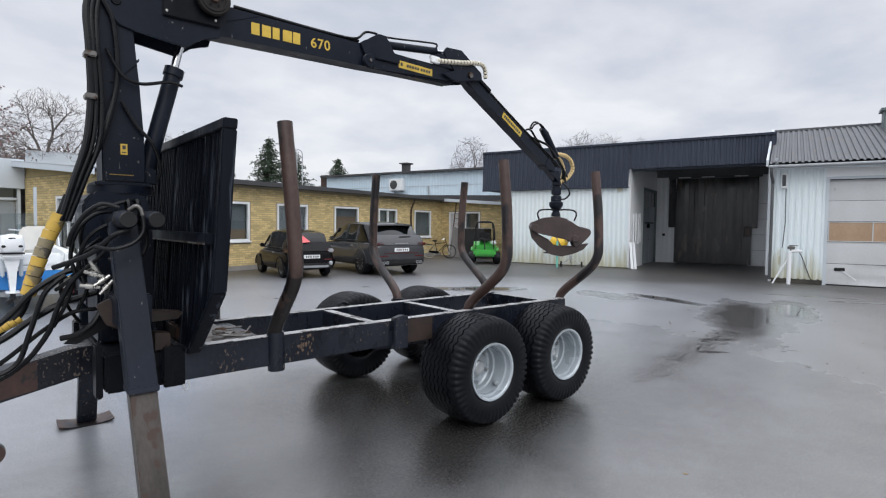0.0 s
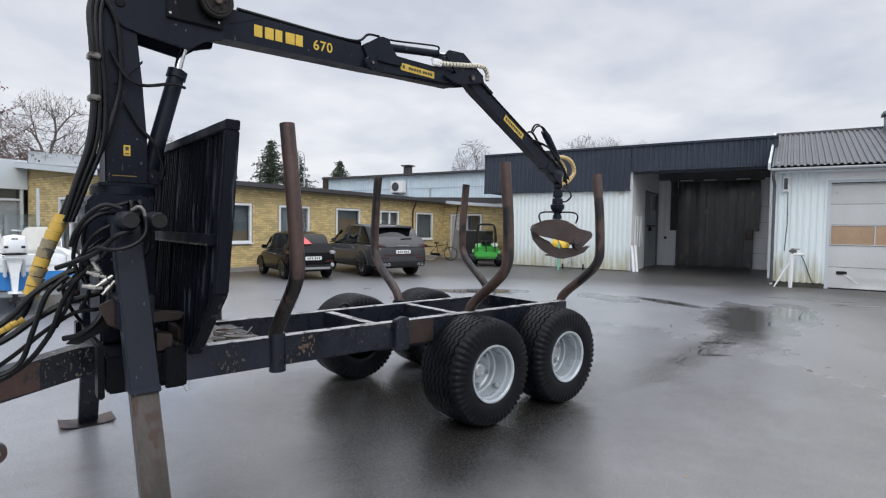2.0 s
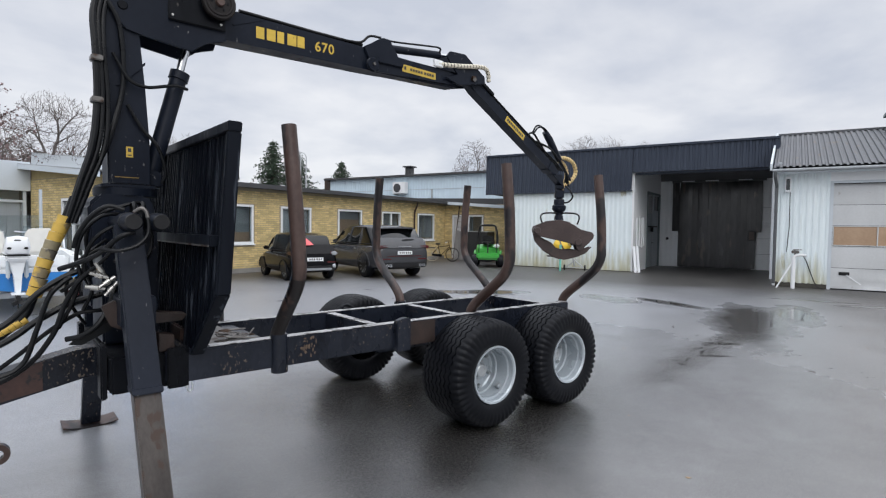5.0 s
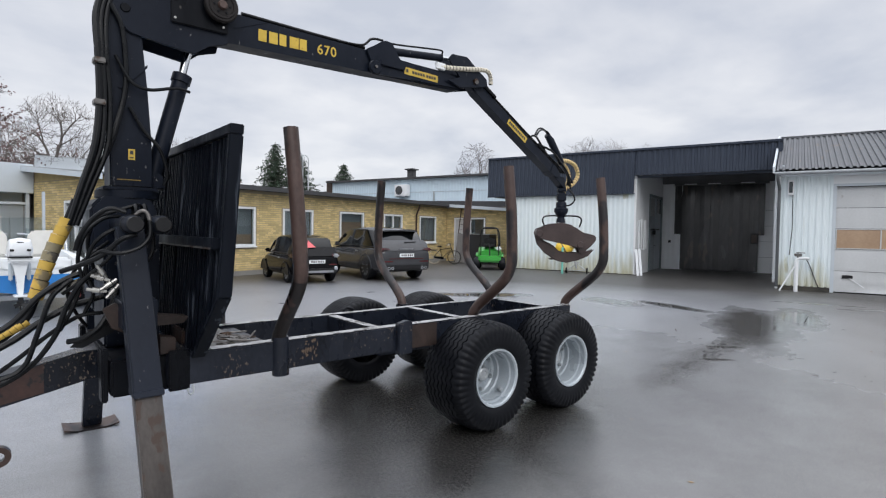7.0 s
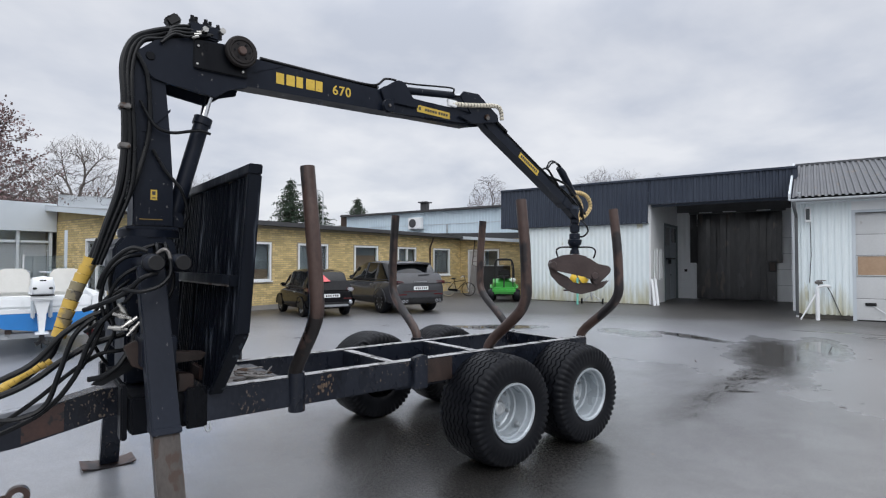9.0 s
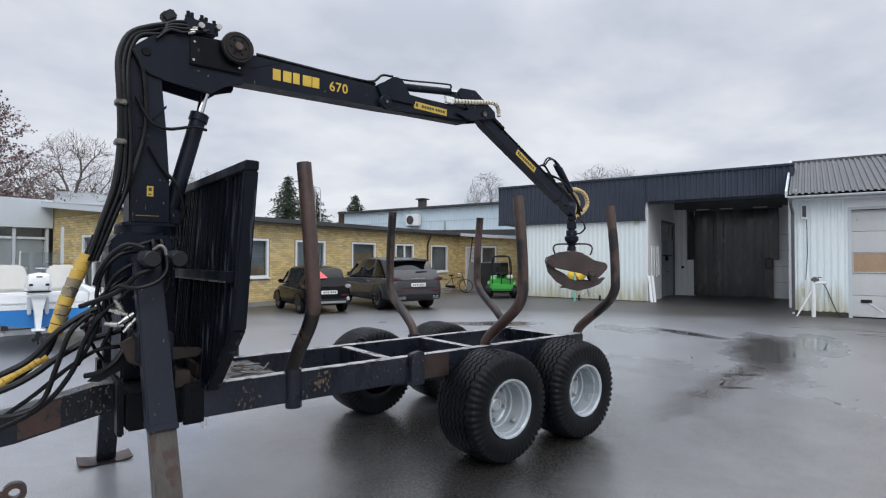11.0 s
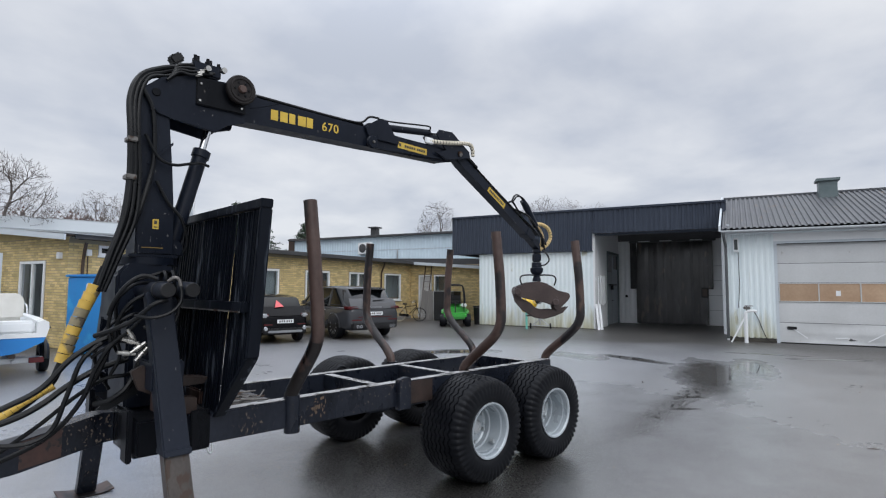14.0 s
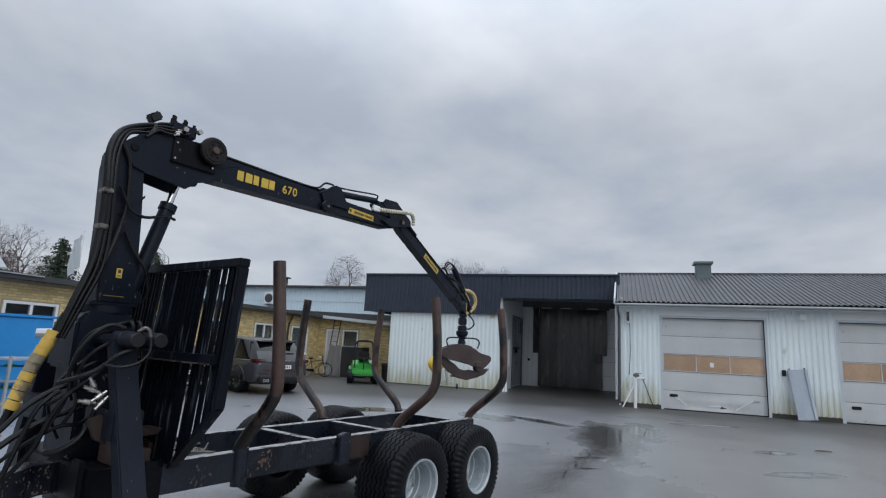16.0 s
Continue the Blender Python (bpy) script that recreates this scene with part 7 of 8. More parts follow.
# ---- bicycle, mower, mixer ----
def build_bicycle():
    b = thing("bicycle", "dark town bicycle leaning by the brick wall", "bicycle", YARD @ pose(-15.97, 3.1, 0, 0, 0, 28) @ Matrix.Rotation(radians(6), 4, "X"))
    cream = surf("cream tyre", (0.42, 0.38, 0.30), (0.5, 0.45, 0.36))
    for x in (-0.52, 0.52):
        w = part("wheel", lathe(bmesh.new(), [(0.315, -0.02), (0.345, -0.02), (0.352, 0), (0.345, 0.02), (0.315, 0.02)], 32, "y", Matrix.Translation((x, 0, 0.352)), closed=True), cream if x < 0 else RUBBER, b)
        sp = bmesh.new()
        for k in range(14):
            a = 2 * math.pi * k / 14
            tube(sp, [(x, 0, 0.352), (x + 0.32 * math.cos(a), 0, 0.352 + 0.32 * math.sin(a))], 0.004, 4)
        part("spokes", sp, GALV, w)
    for pts in (((-0.52, 0, 0.35), (-0.10, 0, 0.30)), ((-0.10, 0, 0.30), (-0.22, 0, 0.86)), ((-0.10, 0, 0.30), (0.36, 0, 0.74)), ((-0.20, 0, 0.74), (0.36, 0, 0.82)), ((-0.52, 0, 0.35), (-0.20, 0, 0.74)),
                ((0.52, 0, 0.35), (0.36, 0, 0.80), (0.33, 0, 0.98))):
        part("frame_tube", tube(bmesh.new(), pts, 0.017, 8), BLACK_STEEL, b)
    part("saddle", boxes((-0.36, -0.10, -0.08, 0.08, 0.86, 0.93), bevel=0.03), HANDLE_BLACK, b)
    part("handlebar", hose([(0.16, -0.28, 1.0), (0.30, -0.22, 1.03), (0.34, 0, 1.0), (0.30, 0.22, 1.03), (0.16, 0.28, 1.0)], 0.014), CHROME, b)
    part("carrier", boxes((-0.78, -0.34, -0.07, 0.07, 0.70, 0.72)), BLACK_STEEL, b)
    part("chain_guard", prism(bmesh.new(), [(-0.52, 0.30), (-0.05, 0.24), (0.0, 0.30), (-0.05, 0.38), (-0.52, 0.39)], 0.03, Matrix.Translation((0, -0.04, 0))), BLACK_STEEL, b)


def build_mower():
    green = surf("green mower paint", (0.035, 0.30, 0.035), (0.05, 0.37, 0.05), (0.3, 0.4), scale=4, bump=0.02, coat=0.3)
    m = thing("ride_on_mower", "bright green ride-on mower with black roll bar on the wet yard", "mower", YARD @ pose(-12.6, 1.7, 0, 0, 0, -62))
    part("chassis", boxes((-0.75, 0.75, -0.42, 0.42, 0.28, 0.52), bevel=0.03), HANDLE_BLACK, m)
    bm = bmesh.new()
    loft(bm, [(-0.95, [(0, 0.48), (0.42, 0.48), (0.50, 0.62), (0.47, 0.80), (0, 0.84)]), (-0.80, [(0, 0.46), (0.50, 0.46), (0.56, 0.64), (0.52, 0.90), (0, 0.96)]), (-0.2, [(0, 0.46), (0.50, 0.46), (0.55, 0.64), (0.50, 0.96), (0, 1.02)]),
              (0.1, [(0, 0.46), (0.48, 0.46), (0.52, 0.60), (0.45, 0.80), (0, 0.82)])])
    part("rear_hood", bm, green, m, "rounded green hood", smooth=50)
    part("front_body", boxes((0.2, 1.0, -0.50, 0.50, 0.34, 0.62), bevel=0.08), green, m)
    part("bumper", boxes((-1.02, -0.93, -0.34, 0.34, 0.36, 0.48), bevel=0.02), GALV, m)
    part("hood_grille", boxes((-0.965, -0.94, -0.30, 0.30, 0.55, 0.64), bevel=0.01), HANDLE_BLACK, m)
    part("pale_badge", boxes((-0.972, -0.95, -0.16, 0.16, 0.74, 0.79)), PLATE_WHITE, m)
    part("seat", boxes((-0.28, 0.22, -0.27, 0.27, 1.0, 1.12), bevel=0.05), HANDLE_BLACK, m)
    part("seat_back", boxes((-0.32, -0.20, -0.25, 0.25, 1.08, 1.38), bevel=0.05), HANDLE_BLACK, m)
    part("roll_bar", hose([(-0.42, -0.46, 0.85), (-0.46, -0.44, 1.45), (-0.46, -0.36, 1.78), (-0.46, -0.20, 1.86), (-0.46, 0.20, 1.86), (-0.46, 0.36, 1.78), (-0.46, 0.44, 1.45), (-0.42, 0.46, 0.85)], 0.035), HANDLE_BLACK, m)
    part("canopy_top", boxes((-0.42, 0.40, -0.34, 0.34, 1.80, 1.84), bevel=0.018), HANDLE_BLACK, m)
    part("white_tank", boxes((0.05, 0.35, 0.26, 0.52, 0.85, 1.02), bevel=0.05), WHITE_PAINT, m)
    for s in (-1, 1):
        part("front_post", hose([(0.38, s * 0.40, 0.60), (0.40, s * 0.38, 1.3), (0.34, s * 0.32, 1.80)], 0.022), HANDLE_BLACK, m)
        part("wheel", lathe(bmesh.new(), [(0.13, -0.12), (0.26, -0.12), (0.285, -0.08), (0.285, 0.08), (0.26, 0.12), (0.13, 0.12)], 24, "y", Matrix.Translation((-0.62, s * 0.50, 0.285)), closed=True), RUBBER, m)
        part("front_wheel", lathe(bmesh.new(), [(0.10, -0.13), (0.24, -0.13), (0.27, -0.08), (0.27, 0.08), (0.24, 0.13), (0.10, 0.13)], 24, "y", Matrix.Translation((0.72, s * 0.56, 0.27)), closed=True), RUBBER, m)
        part("hub", lathe(bmesh.new(), [(0.0, -0.06), (0.128, -0.06), (0.128, 0.06), (0.0, 0.06)], 18, "y", Matrix.Translation((-0.62, s * 0.50, 0.285))), GALV, m)
        part("fender", prism(bmesh.new(), [(-0.95, 0.52), (-0.93, 0.66), (-0.66, 0.72), (-0.34, 0.62), (-0.30, 0.52)], 0.24, Matrix.Translation((0, s * 0.52, 0)), 0.03), green, m)
    part("steering_wheel", lathe(bmesh.new(), [(0.16, -0.012), (0.18, 0), (0.16, 0.012)], 20, "z", pose(0.5, 0, 1.15, 0, -30, 0), closed=True), HANDLE_BLACK, m)
    part("steering_column", tube(bmesh.new(), [(0.62, 0, 0.6), (0.5, 0, 1.15)], 0.03), HANDLE_BLACK, m)


def build_mixer():
    yellow = surf("yellow mixer paint", (0.75, 0.48, 0.03), (0.80, 0.55, 0.06), (0.4, 0.6), scale=5, bump=0.05, wear=(0.45, 0.42, 0.36), wear_at=0.68)
    teal = surf("teal stand paint", (0.16, 0.48, 0.40), (0.20, 0.55, 0.46), (0.5, 0.6), scale=5)
    x = thing("cement_mixer", "yellow drum cement mixer on a teal stand", "cement mixer", YARD @ pose(-9.0, 1.75, 0, 0, 0, 12))
    d = part("drum", lathe(bmesh.new(), [(0.0, -0.34), (0.20, -0.33), (0.33, -0.16), (0.36, 0.0), (0.33, 0.12), (0.20, 0.34), (0.19, 0.36), (0.17, 0.34), (0.30, 0.10)], 32, "z", pose(-0.10, 0, 1.02, 0, 62, 0)), yellow, x, "yellow steel drum", smooth=50)
    part("ring_gear", lathe(bmesh.new(), [(0.352, 0.02), (0.375, 0.03), (0.375, 0.06), (0.345, 0.07)], 32, "z", pose(-0.10, 0, 1.02, 0, 62, 0), caps=False), WORN_STEEL, d)
    part("yoke", hose([(-0.1, -0.40, 0.30), (-0.1, -0.42, 0.7), (-0.1, -0.42, 1.02)], 0.04), teal, x)
    part("front_leg", tube(bmesh.new(), [(-0.1, -0.42, 0.0), (-0.1, -0.42, 1.08)], 0.045), teal, x)
    part("rear_post", tube(bmesh.new(), [(0.42, 0.1, 0.18), (0.30, 0.0, 0.80)], 0.035), GALV, x)
    for s in (-1, 1):
        part("brace", hose([(0.42 + 0.35 * s, 0.1, 0.14), (0.42, 0.1, 0.42), (0.42 + 0.1 * s, 0.1, 0.46)], 0.02), GALV, x)
        part("wheel", lathe(bmesh.new(), [(0.0, -0.03), (0.10, -0.03), (0.12, -0.02), (0.12, 0.02), (0.10, 0.03), (0.0, 0.03)], 18, "x", Matrix.Translation((0.42 + 0.42 * s, 0.1, 0.12))), HANDLE_BLACK, x)
    part("axle", tube(bmesh.new(), [(0.0, 0.1, 0.12), (0.84, 0.1, 0.12)], 0.016), GALV, x)
    part("motor_box", boxes((0.20, 0.48, -0.16, 0.16, 1.06, 1.32), bevel=0.04), HANDLE_BLACK, x)
    part("tilt_wheel", lathe(bmesh.new(), [(0.14, -0.012), (0.165, 0), (0.14, 0.012)], 20, "y", Matrix.Translation((0.32, -0.24, 1.2)), closed=True), GALV, x)


# ---- boat on its trailer ----
def build_boat():
    white = surf("white gelcoat", (0.70, 0.72, 0.73), (0.76, 0.78, 0.79), (0.25, 0.4), scale=2, bump=0.01)
    cream = surf("cream seat vinyl", (0.60, 0.59, 0.55), (0.68, 0.67, 0.63), (0.5, 0.65), scale=5, fine=60, bump=0.04)
    blue = surf("blue hull paint", (0.02, 0.17, 0.48), (0.03, 0.21, 0.55), (0.3, 0.4), scale=2, bump=0.02)
    m = YARD @ pose(-12.75, -16.0, 0, 0, 0, 163)
    b = thing("motor_boat", "white open motor boat with blue bottom on a trailer", "boat", m)
    xs = (0.0, 0.6, 1.8, 3.0, 3.9, 4.6)
    wid = (0.98, 1.02, 1.05, 0.96, 0.62, 0.08)
    low = [(x, [(0, z), (w * 0.55, z + 0.08), (w * 0.92, 0.70), (w * 0.95, 0.78), (0, 0.78)]) for x, w, z in zip(xs, wid, (0.44, 0.43, 0.42, 0.45, 0.55, 0.76))]
    part("lower_hull", loft(bmesh.new(), low), blue, b, "blue lower hull", smooth=40)
    up = [(x, [(0, 0.785), (w * 0.955, 0.785), (w, 0.95 + k), (w * 0.99, 1.06 + k), (w * 0.90, 1.09 + k), (w * 0.82, 1.07 + k), (w * 0.80, 0.86), (0, 0.86)]) for x, w, k in zip(xs, wid, (0.0, 0.0, 0.02, 0.06, 0.12, 0.2))]
    part("upper_hull", loft(bmesh.new(), up), white, b, "white upper hull with open cockpit", smooth=40)
    part("rub_rail", tube(bmesh.new(), [(x, w + 0.005, 0.96 + k) for x, w, k in zip(xs, wid, (0.0, 0.0, 0.02, 0.06, 0.12, 0.2))], 0.02, 8), HANDLE_BLACK, b)
    part("rub_rail", tube(bmesh.new(), [(x, -w - 0.005, 0.96 + k) for x, w, k in zip(xs, wid, (0.0, 0.0, 0.02, 0.06, 0.12, 0.2))], 0.02, 8), HANDLE_BLACK, b)
    part("foredeck", loft(bmesh.new(), [(2.9, [(0, 1.0), (0.80, 1.0), (0.82, 1.14), (0, 1.18)]), (3.9, [(0, 1.05), (0.50, 1.05), (0.52, 1.22), (0, 1.26)]), (4.5, [(0, 1.15), (0.06, 1.15), (0.06, 1.28), (0, 1.3)])]), white, b, smooth=40)
    for y in (-0.42, 0.42):
        s = part("seat", boxes((1.0, 1.45, y - 0.24, y + 0.24, 0.86, 1.16), bevel=0.05), cream, b)
        shape = [(-0.25, 1.10), (0.25, 1.10), (0.275, 1.25), (0.27, 1.44), (0.235, 1.54), (0.17, 1.59), (-0.17, 1.59), (-0.235, 1.54), (-0.27, 1.44), (-0.275, 1.25)]
        part("backrest", prism(bmesh.new(), shape, 0.13, Matrix(((0, 1, 0, 0.99), (1, 0, 0, y), (0, 0, 1, 0), (0, 0, 0, 1))), 0.03), cream, s, "cream white backrest")
    part("stern_bench", boxes((0.12, 0.55, -0.78, 0.78, 0.86, 1.08), bevel=0.04), white, b)
    part("console", boxes((1.75, 2.1, -0.72, -0.12, 0.86, 1.34), bevel=0.05), white, b)
    part("steering_wheel", lathe(bmesh.new(), [(0.17, -0.012), (0.19, 0), (0.17, 0.012)], 24, "x", pose(1.72, -0.42, 1.42, 0, 25, 0), closed=True), HANDLE_BLACK, b)
    part("spoke", tube(bmesh.new(), [(1.80, -0.42, 1.36), (1.72, -0.42, 1.42), (1.72, -0.25, 1.42)], 0.012), HANDLE_BLACK, b)
    for s in (-1, 1):
        part("grab_rail", hose([(2.4, s * 0.92, 1.12), (2.6, s * 0.90, 1.34), (3.3, s * 0.72, 1.42), (4.0, s * 0.42, 1.46), (4.35, s * 0.1, 1.48)], 0.016), CHROME, b)
        part("label_patch", boxes((0.4, 0.8, min(s * 1.02, s * 1.035), max(s * 1.02, s * 1.035), 0.90, 0.98)), blue, b)
    part("windscreen", prism(bmesh.new(), [(-0.75, 1.3), (-0.1, 1.3), (-0.18, 1.62), (-0.68, 1.62)], 0.01, Matrix(((0, 1, 0, 2.12), (1, 0, 0, 0), (0, 0, 1, 0), (0, 0, 0, 1)))), CLEAR, b)
    # outboard
    ob = thing("outboard_motor", "white outboard motor tilted down on the boat's transom", "outboard motor", m @ Matrix.Translation((-0.30, 0.0, 0.0)))
    part("cowl", loft(bmesh.new(), [(-0.27, [(0, 1.18), (0.09, 1.18), (0.12, 1.26), (0.09, 1.36), (0, 1.38)]), (-0.24, [(0, 1.15), (0.13, 1.15), (0.16, 1.26), (0.13, 1.41), (0, 1.43)]), (-0.1, [(0, 1.14), (0.16, 1.14), (0.185, 1.26), (0.15, 1.44), (0, 1.47)]), (0.16, [(0, 1.12), (0.17, 1.12), (0.19, 1.25), (0.16, 1.40), (0, 1.43)]),
                                     (0.24, [(0, 1.16), (0.12, 1.16), (0.13, 1.25), (0.11, 1.34), (0, 1.36)])]), white, ob, "white engine cowl", smooth=50)
    part("cowl_band", boxes((-0.24, 0.22, -0.175, 0.175, 1.118, 1.136), bevel=0.006), HANDLE_BLACK, ob)
    part("lower_cowl", boxes((-0.235, 0.215, -0.17, 0.17, 1.04, 1.115), bevel=0.03), white, ob)
    part("grip", boxes((-0.268, -0.20, -0.05, 0.05, 1.375, 1.405), bevel=0.008), HANDLE_BLACK, ob)
    for y in (-0.145, 0.085):
        part("vent", boxes((-0.282, -0.20, y, y + 0.06, 1.235, 1.275), bevel=0.008), HANDLE_BLACK, ob)
    part("leg", loft(bmesh.new(), [(-0.14, [(0, 0.46), (0.035, 0.46), (0.062, 0.80), (0.115, 1.04), (0, 1.04)]), (0.12, [(0, 0.46), (0.045, 0.46), (0.072, 0.80), (0.13, 1.04), (0, 1.04)])]), white, ob, smooth=40)
    part("cavitation_plate", boxes((-0.24, 0.14, -0.10, 0.10, 0.44, 0.46), bevel=0.006), white, ob)
    part("gearcase", lathe(bmesh.new(), [(0.0, -0.20), (0.05, -0.15), (0.06, 0.0), (0.04, 0.16), (0.0, 0.20)], 16, "x", Matrix.Translation((-0.02, 0, 0.33))), HANDLE_BLACK, ob)
    part("strut", boxes((-0.06, 0.08, -0.02, 0.02, 0.34, 0.45)), white, ob)
    part("skeg", prism(bmesh.new(), [(-0.06, 0.30), (0.08, 0.30), (0.0, 0.18), (-0.06, 0.18)], 0.02), HANDLE_BLACK, ob)
    for k in range(3):
        a = 2 * math.pi * k / 3
        part("blade", prism(bmesh.new(), [(-0.03, 0.0), (0.03, 0.0), (0.05, 0.11), (-0.04, 0.10)], 0.012, Matrix.Translation((-0.20, 0, 0.33)) @ Matrix.Rotation(a, 4, "X") @ Matrix.Rotation(radians(60), 4, "Z")), HANDLE_BLACK, ob)
    for y in (-0.13, 0.13):
        part("bracket", boxes((0.08, 0.30, y - 0.028, y + 0.028, 0.70, 1.03), bevel=0.02), PALE_FASCIA, ob)
    # trailer
    t = thing("boat_trailer", "galvanised boat trailer with black wheels", "trailer", m)
    part("rear_beam", boxes((0.30, 0.40, -0.95, 0.95, 0.30, 0.40), bevel=0.01), GALV, t)
    for s in (-1, 1):
        part("side_beam", tube(bmesh.new(), [(0.2, s * 0.5, 0.34), (3.2, s * 0.45, 0.34), (5.4, 0, 0.40)], 0.035), GALV, t)
        part("bunk", boxes((0.2, 2.6, min(s * 0.42, s * 0.52), max(s * 0.42, s * 0.52), 0.40, 0.48), bevel=0.01), DARK_BROWN, t)
        part("tail_lamp", boxes((0.22, 0.28, min(s * 0.72, s * 0.95), max(s * 0.72, s * 0.95), 0.30, 0.40), bevel=0.01), TAIL_RED, t)
        part("wheel", lathe(bmesh.new(), [(0.12, -0.08), (0.27, -0.08), (0.29, -0.05), (0.29, 0.05), (0.27, 0.08), (0.12, 0.08)], 24, "y", Matrix.Translation((1.3, s * 1.08, 0.29)), closed=True), RUBBER, t)
        part("hub", lathe(bmesh.new(), [(0.0, -0.05), (0.118, -0.05), (0.118, 0.05), (0.0, 0.05)], 18, "y", Matrix.Translation((1.3, s * 1.08, 0.29))), GALV, t)
        part("mudguard", tube(bmesh.new(), [(1.3 + 0.36 * math.cos(a), s * 1.08, 0.29 + 0.36 * math.sin(a)) for a in (math.pi * k / 10 for k in range(11))], 0.05, 6), HANDLE_BLACK, t)
    part("axle", tube(bmesh.new(), [(1.3, -1.05, 0.29), (1.3, 1.05, 0.29)], 0.03), GALV, t)


# ---- blue container with a crate rack before it ----
def build_container():
    blue = surf("bright blue painted steel", (0.02, 0.20, 0.52), (0.03, 0.25, 0.60), (0.4, 0.55), scale=1.2, fine=12, bump=0.03, wear=(0.04, 0.30, 0.62), wear_at=0.62, wear_scale=2)
    c = thing("blue_container", "bright blue steel container standing by the brick wall", "container", YARD)
    part("body", boxes((-16.35, -14.45, -12.85, -11.45, 0.05, 1.96), bevel=0.02), blue, c)
    part("lid", boxes((-16.40, -14.40, -12.90, -11.40, 1.965, 2.03), bevel=0.015), blue, c)
    part("skid", boxes((-16.2, -16.05, -12.8, -11.5, 0.0, 0.05)), HANDLE_BLACK, c)
    part("skid", boxes((-14.85, -14.70, -12.8, -11.5, 0.0, 0.05)), HANDLE_BLACK, c)
    r = thing("crate_rack", "grey steel rack with full plastic crates", "rack", YARD @ pose(-13.9, -12.45, 0))
    for x in (0.0, 0.72):
        for y in (-0.68, 0.68):
            part("upright", boxes((x - 0.025, x + 0.025, y - 0.025, y + 0.025, 0.0, 1.15)), GALV, r)
    for n, z in enumerate((0.18, 0.62, 1.06)):
        part("shelf", boxes((-0.03, 0.75, -0.72, 0.72, z, z + 0.04)), GALV, r)
    rng = random.Random(5)
    green = surf("green plastic", (0.05, 0.25, 0.10), (0.07, 0.32, 0.13))
    crate = mesh_of("crate", boxes((-0.3, 0.3, -0.19, 0.19, 0.0, 0.03), (-0.3, 0.3, -0.19, -0.17, 0.03, 0.26), (-0.3, 0.3, 0.17, 0.19, 0.03, 0.26), (-0.3, -0.28, -0.17, 0.17, 0.03, 0.26), (0.28, 0.3, -0.17, 0.17, 0.03, 0.26)), blue)
    can = mesh_of("can", lathe(bmesh.new(), [(0.0, 0.03), (0.08, 0.03), (0.08, 0.24), (0.06, 0.27), (0.03, 0.30), (0.0, 0.30)], 14), green)
    for z in (0.22, 0.66):
        for k in range(3):
            t = thing("plastic_crate", "blue plastic crate on the steel rack", "crate", YARD @ pose(-13.54, -12.88 + 0.43 * k, z, 0, 0, rng.uniform(-4, 4)), "crates on the rack")
            piece("crate_body", crate, t, Matrix())
            if k % 2 == 0:
                piece("green_can", can, t, Matrix.Translation((0.08, 0, 0)))
                piece("green_can", can, t, Matrix.Translation((-0.12, 0.02, 0)))


